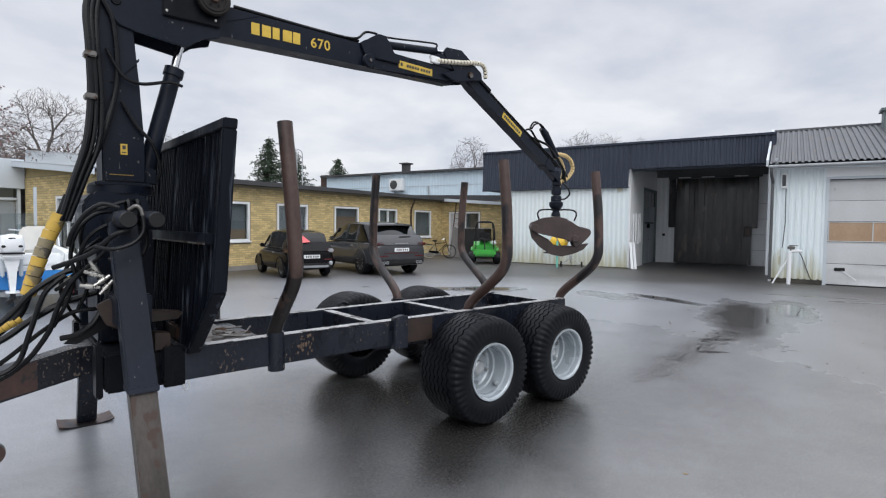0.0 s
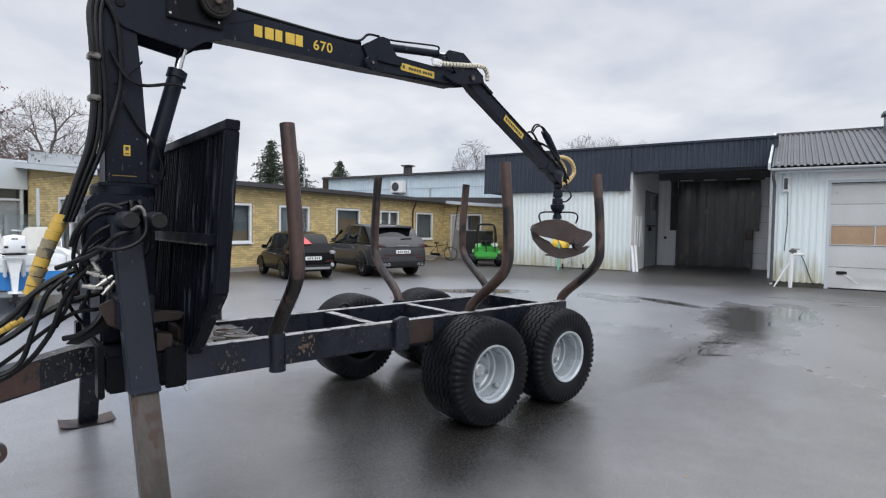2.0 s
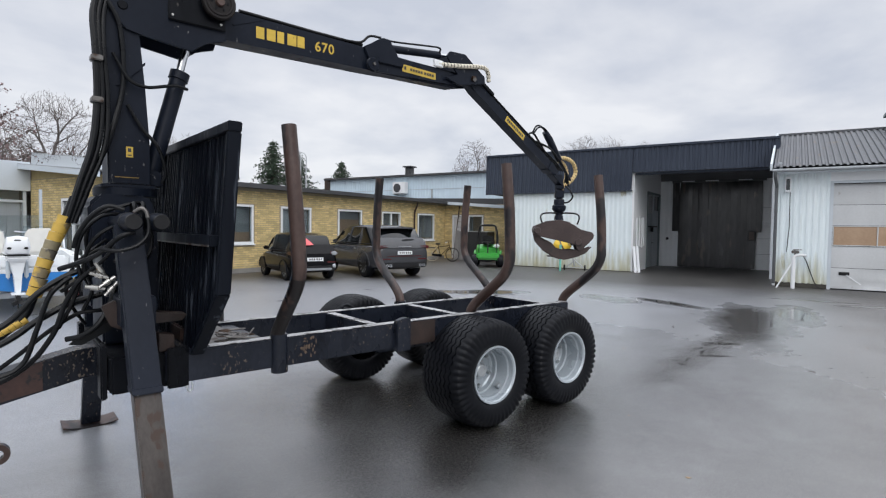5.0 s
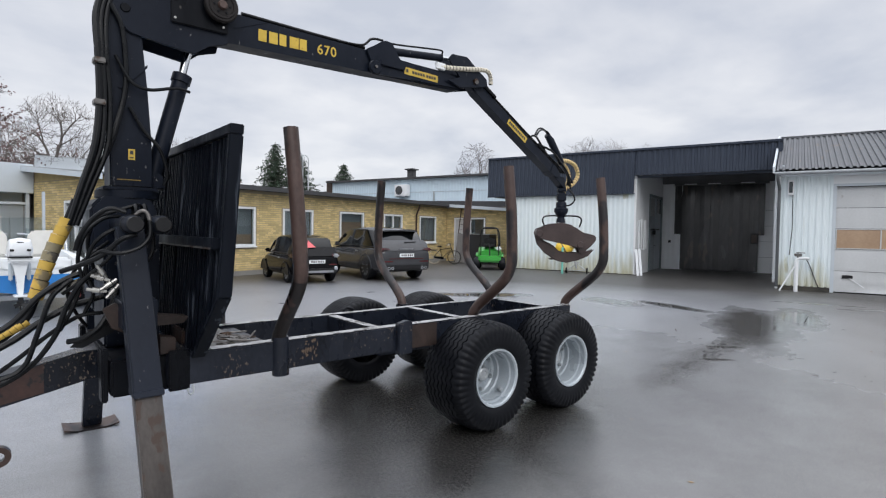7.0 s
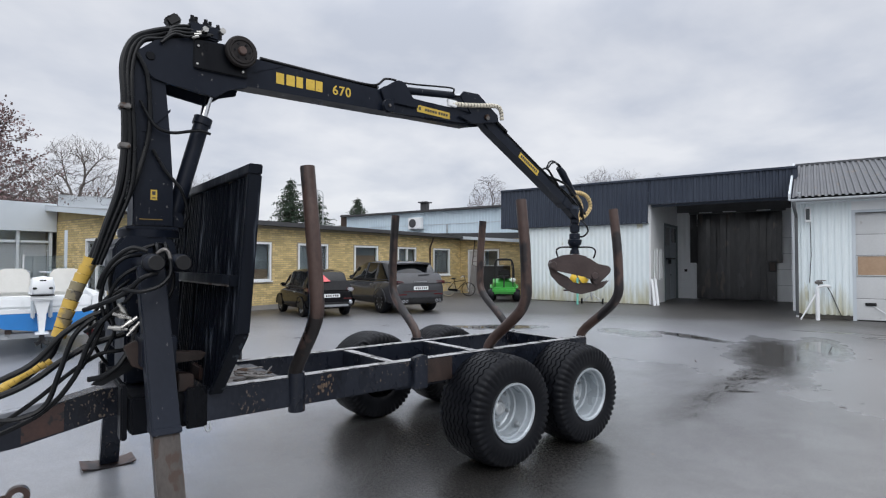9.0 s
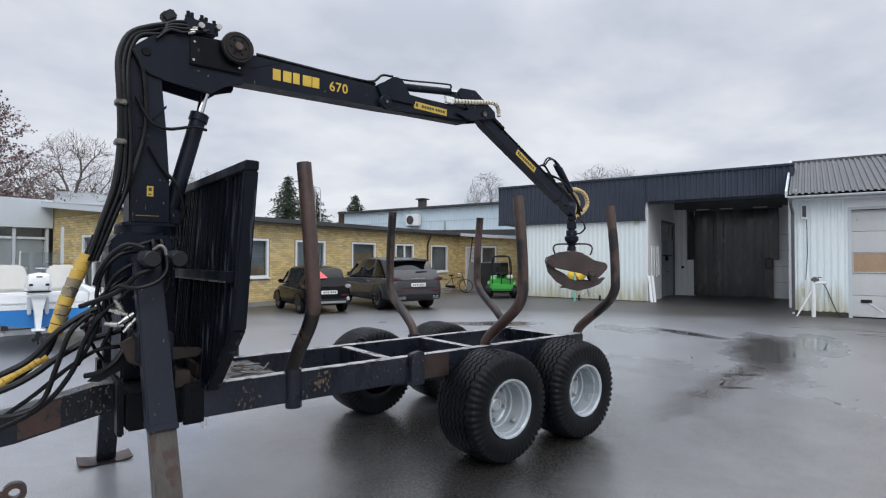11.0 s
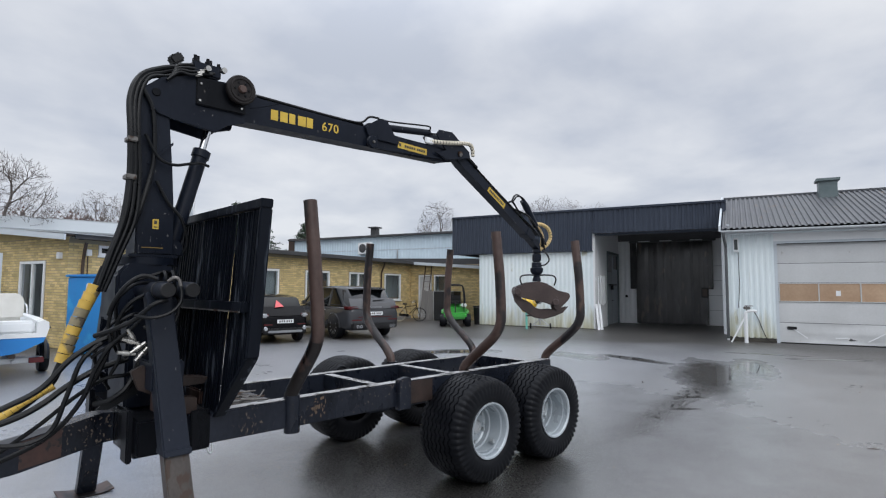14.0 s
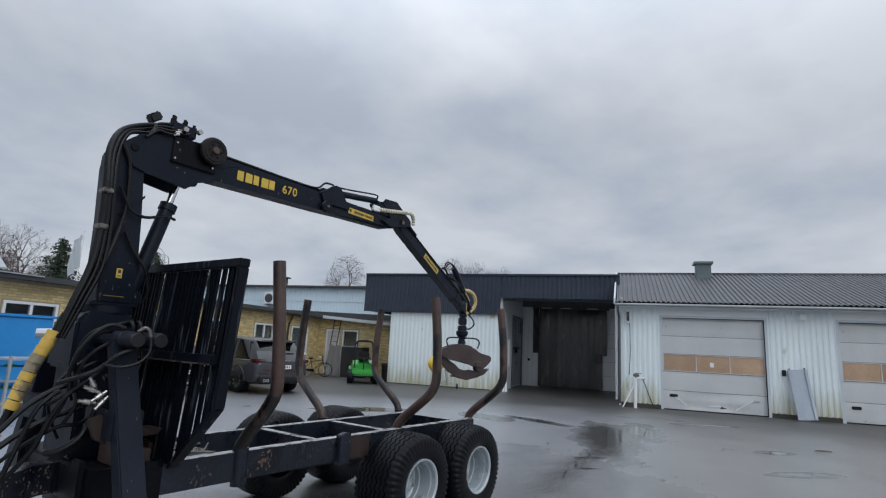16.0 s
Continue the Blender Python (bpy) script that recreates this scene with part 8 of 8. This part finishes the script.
# ---- small things along the walls ----
def build_wall_things():
    t = thing("standpipe", "white water standpipe with valve and slanting brace", "standpipe", YARD @ pose(-0.95, -0.42, 0))
    part("pipe", tube(bmesh.new(), [(0, 0, 0), (0, 0, 0.93)], 0.055, 16), WHITE_PAINT, t)
    part("elbow", hose([(0, 0, 0.86), (0.02, 0, 0.98), (0.14, 0.02, 1.02), (0.26, 0.10, 1.02), (0.30, 0.30, 1.0)], 0.042, 12), WHITE_PAINT, t)
    part("valve", boxes((-0.06, 0.14, -0.05, 0.06, 1.07, 1.16), bevel=0.015), WORN_STEEL, t)
    part("valve_lever", boxes((-0.02, 0.22, -0.02, 0.02, 1.17, 1.195), bevel=0.008), WORN_STEEL, t)
    part("valve_stem", tube(bmesh.new(), [(0.03, 0, 1.0), (0.03, 0, 1.18)], 0.02), WORN_STEEL, t)
    part("brace", tube(bmesh.new(), [(-0.42, -0.12, 0.01), (0.0, 0.0, 0.85)], 0.022), WHITE_PAINT, t)
    part("cable", hose([(0.24, 0.2, 1.0), (0.34, 0.36, 0.8), (0.46, 0.39, 0.45), (0.60, 0.36, 0.10), (0.75, 0.30, 0.012)], 0.012), HANDLE_BLACK, t)
    p = thing("leaning_sheet", "blue-grey zinc sheet leaning on the workshop wall", "metal sheet", YARD @ pose(3.95, -0.42, 0.01) @ Matrix.Rotation(radians(-12), 4, "X") @ Matrix.Rotation(radians(-5), 4, "Y"))
    zinc = surf("blue grey zinc sheet", (0.30, 0.34, 0.39), (0.42, 0.46, 0.51), (0.3, 0.5), metal=0.3, scale=3, fine=30, bump=0.05, stretch=(1, 1, 0.3))
    part("sheet", boxes((0.0, 0.56, -0.004, 0.004, 0.0, 1.60)), zinc, p, "flat zinc sheet")
    for x in (0.0, 0.47):
        part("folded_edge", boxes((x, x + 0.09, -0.035, -0.0045, 0.0, 1.60), bevel=0.012), zinc, p)
    for x in (0.06, 0.50):
        part("hook", boxes((x - 0.015, x + 0.015, -0.03, 0.03, 1.601, 1.65), bevel=0.006), HANDLE_BLACK, p)
    rng = random.Random(9)
    for k in range(4):
        q = thing("white_profile", "slim white metal profile hung on the bay wall", "metal profile", YARD @ pose(-6.40, 3.15 + 0.42 * k, 0.98 + 0.06 * (k % 2), rng.uniform(-4, 9), 0, 0), "hung profiles")
        part("profile", boxes((-0.03, 0.03, -0.035, 0.035, 0.0, 1.25), bevel=0.008), WHITE_PAINT, q)
        part("hook", tube(bmesh.new(), [(-0.05, 0, 1.22), (0.04, 0, 1.22)], 0.01), GALV, q)
    for k in range(2):
        q = thing("leaning_profile", "white metal profile leaning on the shed corner", "metal profile", YARD @ pose(-6.22 + 0.1 * k, 2.35 + 0.1 * k, 0, -14, -9, 0), "leaning profiles")
        part("profile", boxes((-0.05, 0.05, -0.02, 0.02, 0.01, 1.1), bevel=0.006), WHITE_PAINT, q)
    lad = thing("ladder", "dark brown ladder leaning on the brick wing", "ladder", YARD @ pose(-16.3, 5.0, 0, -12, 0, 0))
    for x in (-0.2, 0.2):
        part("rail", boxes((x - 0.014, x + 0.014, -0.03, 0.03, 0, 3.0)), DARK_BROWN, lad)
    for k in range(9):
        part("rung", tube(bmesh.new(), [(-0.2, 0, 0.3 + 0.3 * k), (0.2, 0, 0.3 + 0.3 * k)], 0.010), DARK_BROWN, lad)
    cab = thing("dark_cabinet", "tall dark grey cabinet by the brick wing", "cabinet", YARD @ pose(-14.62, 4.7, 0))
    part("body", boxes((-0.60, 0.60, -0.4, 0.4, 0.02, 1.52), bevel=0.02), surf("dark grey sheet", (0.012, 0.013, 0.015), (0.026, 0.028, 0.031), (0.4, 0.6)), cab)
    part("top", boxes((-0.63, 0.63, -0.43, 0.43, 1.525, 1.56), bevel=0.01), GALV, cab)
    part("edge_strip", boxes((-0.625, -0.585, -0.425, -0.4045, 0.02, 1.52)), GALV, cab)
    brd = thing("grey_board", "grey weathered board leaning beside the cabinet", "board", YARD @ pose(-15.95, 4.8, 0, -8, 0, 0))
    weathered = surf("weathered grey wood", (0.13, 0.125, 0.12), (0.21, 0.20, 0.19), (0.7, 0.9), scale=3, bump=0.2, stretch=(4, 1, 0.4), random_tone=0.3)
    for k in range(4):
        part("plank", boxes((-0.40 + 0.2 * k, -0.206 + 0.2 * k, -0.02, 0.02, 0.0, 1.6 - 0.05 * (k % 2))), weathered, brd)
    bin_ = thing("black_bin", "black plastic bin by the shed end", "bin", YARD @ pose(-11.95, 2.9, 0))
    part("body", lathe(bmesh.new(), [(0.0, 0.0), (0.22, 0.0), (0.27, 0.8), (0.0, 0.8)], 20), HANDLE_BLACK, bin_)
    part("lid", lathe(bmesh.new(), [(0.0, 0.81), (0.29, 0.81), (0.27, 0.87), (0.0, 0.9)], 20), HANDLE_BLACK, bin_)
    wb = thing("glass_windbreak", "clear glass windbreak with a white post before the end wall", "glass screen", YARD @ pose(-21.2, -13.6, 0))
    part("post", boxes((-0.03, 0.03, -0.03, 0.03, 0, 1.95)), WHITE_PAINT, wb)
    part("pane", boxes((0.035, 3.0, -0.006, 0.006, 0.1, 1.9)), CLEAR, wb)
    part("post_far", boxes((3.0, 3.06, -0.03, 0.03, 0, 2.6)), PALE_FASCIA, wb)


# ---- sheets of water lying in the pools ----
def puddle(x, y, rx, ry, turn):
    bm, n = bmesh.new(), 48
    bm.faces.new([bm.verts.new((0.6 * rx * math.cos(2 * math.pi * k / n), 0.6 * ry * math.sin(2 * math.pi * k / n), 0)) for k in range(n)])
    return bm


for k, row in enumerate(POOLS):
    structure("puddle", puddle(*row), ASPHALT, "shallow clear rain puddle on asphalt", "puddle", pose(row[0], row[1], 0.0005 + 0.00005 * k, 0, 0, row[4]))


def cracked_asphalt():
    """A broken seam in the asphalt: many small dark pits."""
    rng, bm = random.Random(31), bmesh.new()
    dark = surf("crumbled wet asphalt", (0.040, 0.039, 0.037), (0.06, 0.058, 0.055), (0.3, 0.5), scale=9, bump=0.3, spec=0.8)
    for _ in range(320):
        f = rng.random() ** 0.8
        x, y = 1.9 + 4.3 * f + rng.gauss(0, 0.10), -0.15 + 0.62 * f + rng.gauss(0, 0.06 + 0.10 * f)
        r = rng.uniform(0.006, 0.032) * (0.5 + f)
        n = 7
        c = [bm.verts.new((x + r * 1.6 * rng.uniform(0.6, 1.2) * math.cos(2 * math.pi * k / n), y + r * 0.55 * rng.uniform(0.6, 1.2) * math.sin(2 * math.pi * k / n), 0.003)) for k in range(n)]
        bm.faces.new(c)
    ob = new("cracked_seam", mesh_of("cracked_seam", bm, dark))
    tagged(ob, "crumbled dark seam in the wet asphalt", "crack", kind="stuff")


cracked_asphalt()


def debris():
    rng = random.Random(21)
    stick = mesh_of("stick", tube(bmesh.new(), [(-0.1, 0, 0.008), (0.0, 0.01, 0.012), (0.1, 0, 0.008)], [0.006, 0.009, 0.005], 6), DARK_BROWN)
    leaf = mesh_of("leaf", prism(bmesh.new(), [(-0.03, 0), (0, 0.02), (0.03, 0), (0, -0.02)], 0.003, Matrix.Rotation(radians(90), 4, "X")), surf("fallen leaf", (0.20, 0.12, 0.05), (0.28, 0.18, 0.08)))
    for x, y, s in ((5.99, 1.44, 1.1), (3.8, -2.2, 0.6), (9.96, -2.96, 1.6), (4.4, -1.1, 0.4)):
        st = thing("stick", "short dark twig lying on wet asphalt", "stick", pose(x, y, 0, 0, 0, rng.uniform(0, 180)), "litter on the yard")
        piece("wood", stick, st, Matrix.Diagonal((s, s, s, 1)))
    for _ in range(26):
        st = thing("fallen_leaf", "small brown leaf lying on wet asphalt", "leaf", pose(rng.uniform(-1.5, 9), rng.uniform(-2.8, 5), 0.002, 0, 0, rng.uniform(0, 360)), "litter on the yard")
        piece("blade", leaf, st, Matrix.Diagonal([rng.uniform(0.3, 0.7)] * 3 + [1]))


build_cars()
build_bicycle()
build_mower()
build_mixer()
build_boat()
build_container()
build_wall_things()
debris()

# ---- trees beyond the roofs ----
BARK = surf("grey brown bark", (0.085, 0.073, 0.066), (0.14, 0.122, 0.112), (0.8, 0.9), scale=5, bump=0.3)
TWIG = surf("thin bare twigs", (0.095, 0.080, 0.074), (0.15, 0.13, 0.12), (0.8, 0.9), scale=3, bump=0.0)
NEEDLES = surf("dark green needles", (0.020, 0.040, 0.022), (0.040, 0.065, 0.036), (0.7, 0.85), scale=2, bump=0.0)
RED_LEAF = surf("withered reddish leaves", (0.11, 0.065, 0.062), (0.20, 0.14, 0.135), (0.7, 0.85), scale=4, bump=0.0)


def limb(bm, a, b, r0, r1, rng, sides=5, bend=0.08):
    d = b - a
    mid = a.lerp(b, 0.5) + Vector((rng.uniform(-1, 1), rng.uniform(-1, 1), rng.uniform(-0.5, 0.5))) * d.length * bend
    tube(bm, [a, mid, b], [r0, (r0 + r1) / 2, r1], sides, caps=False)


def bare_tree(x, y, height, spread, seed, tips=1300, low=0.30):
    """A leafless broadleaf with a rounded crown: each limb heads for the middle of its twig tips and forks until one tip is left."""
    rng = random.Random(seed)
    tree = thing("bare_tree", "leafless broadleaf tree with fine grey twigs", "tree", pose(x, y, 0))
    wood, fine = bmesh.new(), bmesh.new()
    mid, rz, rxy = height * (1 + low) / 2, height * (1 - low) / 2, height * spread * 0.5
    ends = []
    while len(ends) < tips:
        v = Vector((rng.uniform(-1, 1), rng.uniform(-1, 1), rng.uniform(-1, 1)))
        if 0.16 < v.length_squared < 1 and rng.random() < 0.35 + 0.65 * v.length_squared:
            lump = 1 + 0.18 * noise.noise(v * 2.3 + Vector((seed, 0, 0)))
            ends.append(Vector((v.x * rxy * lump, v.y * rxy * lump, mid + v.z * rz * lump)))

    def grow(a, d, group):
        n = len(group)
        r = 0.0052 * n ** 0.50 * height / 12
        if n == 1:
            limb(fine, a, group[0], 0.010, 0.005, rng, 3, 0.10)
            return
        c = sum(group, Vector()) / n
        b = a.lerp(c, 0.62 if n < 6 else 0.36)
        b = b + Vector((rng.gauss(0, 1), rng.gauss(0, 1), rng.gauss(0.4, 0.8))) * (b - a).length * 0.07
        limb(wood if n > 14 else fine, a, b, max(0.011, r), max(0.010, r * 0.8), rng, 6 if n > 60 else (4 if n > 14 else 3), 0.05)
        cut = Vector((rng.gauss(0, 1), rng.gauss(0, 1), rng.gauss(0, 0.7))).normalized()
        rank = sorted(group, key=lambda q: (q - c).dot(cut))
        k = max(1, min(n - 1, int(n * rng.uniform(0.3, 0.7))))
        for sub in (rank[:k], rank[k:]):
            grow(b, b - a, sub)

    fork = Vector((0, 0, height * low * 0.75))
    limb(wood, Vector((0, 0, 0)), fork, height * 0.017, height * 0.013, rng, 8, 0.02)
    grow(fork, Vector((0, 0, 1)), ends)
    part("trunk", wood, BARK, tree)
    tagged(part("crown", fine, TWIG, tree, "fine bare twigs", smooth=None), kind="stuff")
    return tree


def leader_tree(x, y, height, seed):
    """Upright broadleaf with one leader, rising side branches and a few withered leaves."""
    rng = random.Random(seed)
    tree = thing("bare_tree", "tall upright tree with sparse withered reddish leaves", "tree", pose(x, y, 0))
    wood, fine, leaf = bmesh.new(), bmesh.new(), bmesh.new()
    tube(wood, [(0, 0, 0), (0.1, 0.05, height * 0.4), (0.05, 0, height * 0.75), (0.1, 0, height)], [0.20, 0.14, 0.07, 0.015], 8, caps=False)

    def flecks(p, n):
        for _ in range(n):
            c = p + Vector((rng.gauss(0, 0.16), rng.gauss(0, 0.16), rng.gauss(0, 0.14)))
            u = Vector((rng.gauss(0, 1), rng.gauss(0, 1), rng.gauss(0, 1))).normalized() * rng.uniform(0.05, 0.12)
            w = u.orthogonal() * 0.6
            leaf.faces.new([leaf.verts.new(c + u), leaf.verts.new(c + w), leaf.verts.new(c - u), leaf.verts.new(c - w)])

    for k in range(46):
        f = 0.22 + 0.75 * (k / 46)
        a = 2.4 * k + rng.uniform(-0.4, 0.4)
        reach = height * 0.34 * (1 - f) ** 0.6 * rng.uniform(0.7, 1.1) + 0.3
        start = Vector((0.08 * f, 0.03, height * f))
        end = start + Vector((math.cos(a), math.sin(a), rng.uniform(0.35, 0.8))) * reach
        limb(wood, start, end, 0.05 * (1.15 - f), 0.014, rng, 5, 0.06)
        for _ in range(11):
            p = start.lerp(end, rng.uniform(0.25, 1.0))
            d = (Vector((math.cos(a), math.sin(a), 0.6)) + Vector((rng.gauss(0, 0.8), rng.gauss(0, 0.8), rng.gauss(0.2, 0.5)))).normalized()
            e = p + d * rng.uniform(0.3, 0.95)
            tube(fine, [p, e], [0.014, 0.006], 3, caps=False)
            flecks(e, 2)
            for _ in range(3):
                g = p.lerp(e, rng.uniform(0.3, 1.0))
                h = g + (d + Vector((rng.gauss(0, 0.8), rng.gauss(0, 0.8), rng.gauss(0, 0.6)))).normalized() * rng.uniform(0.2, 0.45)
                tube(fine, [g, h], [0.008, 0.004], 3, caps=False)
                flecks(h, 2)
    part("trunk", wood, BARK, tree)
    tagged(part("crown", fine, BARK, tree, "fine bare twigs", smooth=None), kind="stuff")
    tagged(part("leaf_crown", leaf, RED_LEAF, tree, "sparse withered leaves", smooth=None), kind="stuff")
    return tree


def conifer(x, y, height, seed):
    rng = random.Random(seed)
    tree = thing("conifer", "dark green spruce with drooping uneven branches", "tree", pose(x, y, 0))
    part("trunk", tube(bmesh.new(), [(0, 0, 0), (0, 0, height * 0.5), (0, 0, height)], [height * 0.02, height * 0.012, 0.02], 8), BARK, tree)
    bm, wood = bmesh.new(), bmesh.new()
    level = height * 0.10
    while level < height * 0.985:
        reach = (height - level) ** 0.85 * 0.62 * rng.uniform(0.7, 1.15) + 0.15
        for k in range(12):
            a = 2 * math.pi * (k + rng.random()) / 12
            d = Vector((math.cos(a), math.sin(a), rng.uniform(-0.28, 0.05)))
            start = Vector((0, 0, level + rng.uniform(-0.1, 0.1)))
            end = start + d * reach * rng.uniform(0.7, 1.1)
            tube(wood, [start, end], [0.02, 0.006], 3, caps=False)
            n = max(6, int(reach * 17))
            for i in range(n):
                p = start.lerp(end, (i + rng.random()) / n) + Vector((rng.gauss(0, 0.07), rng.gauss(0, 0.07), rng.gauss(-0.05, 0.06)))
                s = rng.uniform(0.10, 0.22)
                u = (d + Vector((rng.gauss(0, 0.7), rng.gauss(0, 0.7), rng.gauss(-0.35, 0.4)))).normalized()
                w = u.orthogonal().normalized()
                v = u.cross(w)
                tip, r1, r2, r3 = p + u * s, p + w * s * 0.30, p - w * s * 0.2 + v * s * 0.26, p - w * s * 0.2 - v * s * 0.26
                q = [bm.verts.new(c) for c in (tip, r1, r2, r3)]
                for f in ((0, 1, 2), (0, 2, 3), (0, 3, 1)):
                    bm.faces.new([q[j] for j in f])
        level += height * 0.028
    part("branch_wood", wood, BARK, tree, smooth=None)
    tagged(part("crown", bm, NEEDLES, tree, "dark needle clumps", smooth=None), kind="stuff")
    return tree


def far_wood(name, x0, y0, x1, y1, count, h0, h1, seed, material, label):
    """A far band of undergrowth: many thin stems with twigs and leaf flecks."""
    rng = random.Random(seed)
    bm = bmesh.new()
    for _ in range(count):
        f = rng.random()
        base = Vector((x0 + (x1 - x0) * f + rng.gauss(0, 2), y0 + (y1 - y0) * f + rng.gauss(0, 2), 0))
        h = rng.uniform(h0, h1)
        top = base + Vector((rng.gauss(0, 0.4), rng.gauss(0, 0.4), h))
        tube(bm, [base, top], [0.09, 0.02], 4, caps=False)
        for _ in range(26):
            p = base.lerp(top, rng.uniform(0.2, 1))
            d = Vector((rng.gauss(0, 1), rng.gauss(0, 1), rng.uniform(0.2, 1.2))).normalized()
            e = p + d * rng.uniform(0.5, 1.6)
            tube(bm, [p, e], [0.022, 0.006], 3, caps=False)
            for _ in range(4):
                c = p.lerp(e, rng.uniform(0.4, 1)) + Vector((rng.gauss(0, 0.2), rng.gauss(0, 0.2), rng.gauss(0, 0.2)))
                u = Vector((rng.gauss(0, 1), rng.gauss(0, 1), rng.gauss(0, 1))).normalized() * rng.uniform(0.10, 0.24)
                w = u.orthogonal() * 0.6
                bm.faces.new([bm.verts.new(c + u), bm.verts.new(c + w), bm.verts.new(c - u), bm.verts.new(c - w)])
    ob = new(name, mesh_of(name, bm, material))
    return tagged(ob, label, "wood", kind="stuff")


def from_eye(dx, dy, dist):
    return -3.27 + dx * dist, -3.15 + dy * dist


leader_tree(*from_eye(-0.035, 1.0, 40), 10.5, 1)
bare_tree(*from_eye(0.078, 0.997, 47), 11.0, 0.56, 2, 2600, 0.34)
bare_tree(*from_eye(0.005, 1.0, 60), 11.5, 0.55, 21)
bare_tree(*from_eye(0.150, 0.988, 60), 9.6, 0.6, 3)
bare_tree(*from_eye(0.190, 0.981, 64), 11.6, 0.45, 4)
bare_tree(*from_eye(0.225, 0.974, 62), 11.0, 0.42, 5)
bare_tree(*from_eye(0.262, 0.965, 66), 11.8, 0.45, 6)
bare_tree(*from_eye(0.688, 0.726, 58), 11.3, 0.46, 7, 1500)
bare_tree(*from_eye(0.815, 0.579, 66), 13.0, 0.50, 8, 2000)
bare_tree(*from_eye(0.840, 0.542, 70), 13.3, 0.50, 9, 2000)
bare_tree(*from_eye(0.866, 0.500, 72), 12.9, 0.50, 10, 2000)


def build_street_lamp():
    x, y = from_eye(0.4367, 0.8996, 45)
    t = thing("street_lamp", "slim grey street lamp with a curved arm behind the office", "street lamp", pose(x, y, 0, 0, 0, -27))
    part("pole", tube(bmesh.new(), [(0, 0, 0), (0, 0, 4.0), (0, 0, 7.05)], [0.07, 0.06, 0.045], 10), GALV, t)
    part("arm", hose([(0, 0, 7.05), (-0.02, 0, 7.32), (-0.14, 0, 7.54), (-0.34, 0, 7.62), (-0.50, 0, 7.58)], 0.035), GALV, t)
    part("lamp_head", boxes((-0.80, -0.47, -0.08, 0.08, 7.50, 7.59), bevel=0.03), GALV, t)


build_street_lamp()
conifer(*from_eye(0.385, 0.923, 50), 9.3, 11)
conifer(*from_eye(0.422, 0.907, 53), 9.0, 12)
conifer(*from_eye(0.492, 0.871, 55), 8.3, 13)
conifer(*from_eye(0.302, 0.953, 52), 9.0, 14)
far_wood("far_thicket", -22, 66, 16, 66, 420, 5.5, 9.0, 15, RED_LEAF, "far thicket of reddish brown bare bushes")
far_wood("far_thicket_pale", 18, 62, 32, 56, 40, 4.0, 6.2, 16, TWIG, "far pale bare bushes")


def build_far_house():
    h = thing("far_house", "far house with a pale metal gable roof", "house", pose(0.3, 41.0, 0, 0, 0, -4))
    part("wall", prism(bmesh.new(), [(-1.2, 0), (7.0, 0), (7.0, 5.4), (-1.2, 5.4)], 5.0, Matrix.Translation((0, 2.5, 0))), DARK_BROWN, h)
    part("roof", prism(bmesh.new(), [(-0.3, 0), (2.6, 1.05), (5.5, 0), (5.5, -0.12), (2.6, 0.92), (-0.3, -0.12)], 8.6, Matrix.Translation((2.9, 0, 5.45)) @ Matrix.Rotation(math.pi / 2, 4, "Z")), surf("pale ribbed roofing", (0.26, 0.29, 0.31), (0.33, 0.36, 0.38), (0.4, 0.6), scale=1.0), h, "pale metal gable roof")
    part("ridge_cap", boxes((-1.4, 7.2, 2.5, 2.7, 6.47, 6.53)), GALV, h)


build_far_house()


def build_flag_and_lamp():
    x, y = from_eye(0.322, 0.947, 44)
    f = thing("flagpole", "white flagpole with a hanging pale flag", "flagpole", pose(x, y, 0, 0, 0, 40))
    part("pole", tube(bmesh.new(), [(0, 0, 0), (0, 0, 8.4)], [0.06, 0.03], 10), WHITE_PAINT, f)
    bm = bmesh.new()
    cols, rows = 10, 12
    grid = [[bm.verts.new((-0.05 - 1.1 * i / cols * (1 - 0.15 * k / rows), 0.10 * math.sin(i * 1.1 + k * 0.4), 8.2 - 2.3 * k / rows - 0.9 * (i / cols) ** 1.3)) for k in range(rows + 1)] for i in range(cols + 1)]
    for i in range(cols):
        for k in range(rows):
            bm.faces.new((grid[i][k], grid[i + 1][k], grid[i + 1][k + 1], grid[i][k + 1]))
    part("flag", bm, PALE_FASCIA, f, "limp pale grey flag")
    part("truck", lathe(bmesh.new(), [(0.0, 8.4), (0.06, 8.43), (0.0, 8.5)], 10), WHITE_PAINT, f)
    x, y = from_eye(0.428, 0.904, 38)
    s = thing("street_lamp", "grey street lamp with a curved arm", "street lamp", pose(x, y, 0, 0, 0, 140))
    part("pole", hose([(0, 0, 0), (0, 0, 4), (0, 0, 6.3), (0.25, 0, 7.0), (0.8, 0, 7.2), (1.2, 0, 7.1)], 0.032), GALV, s)
    part("lamp_head", boxes((1.1, 1.45, -0.08, 0.08, 7.02, 7.1), bevel=0.03), GALV, s)


build_flag_and_lamp()
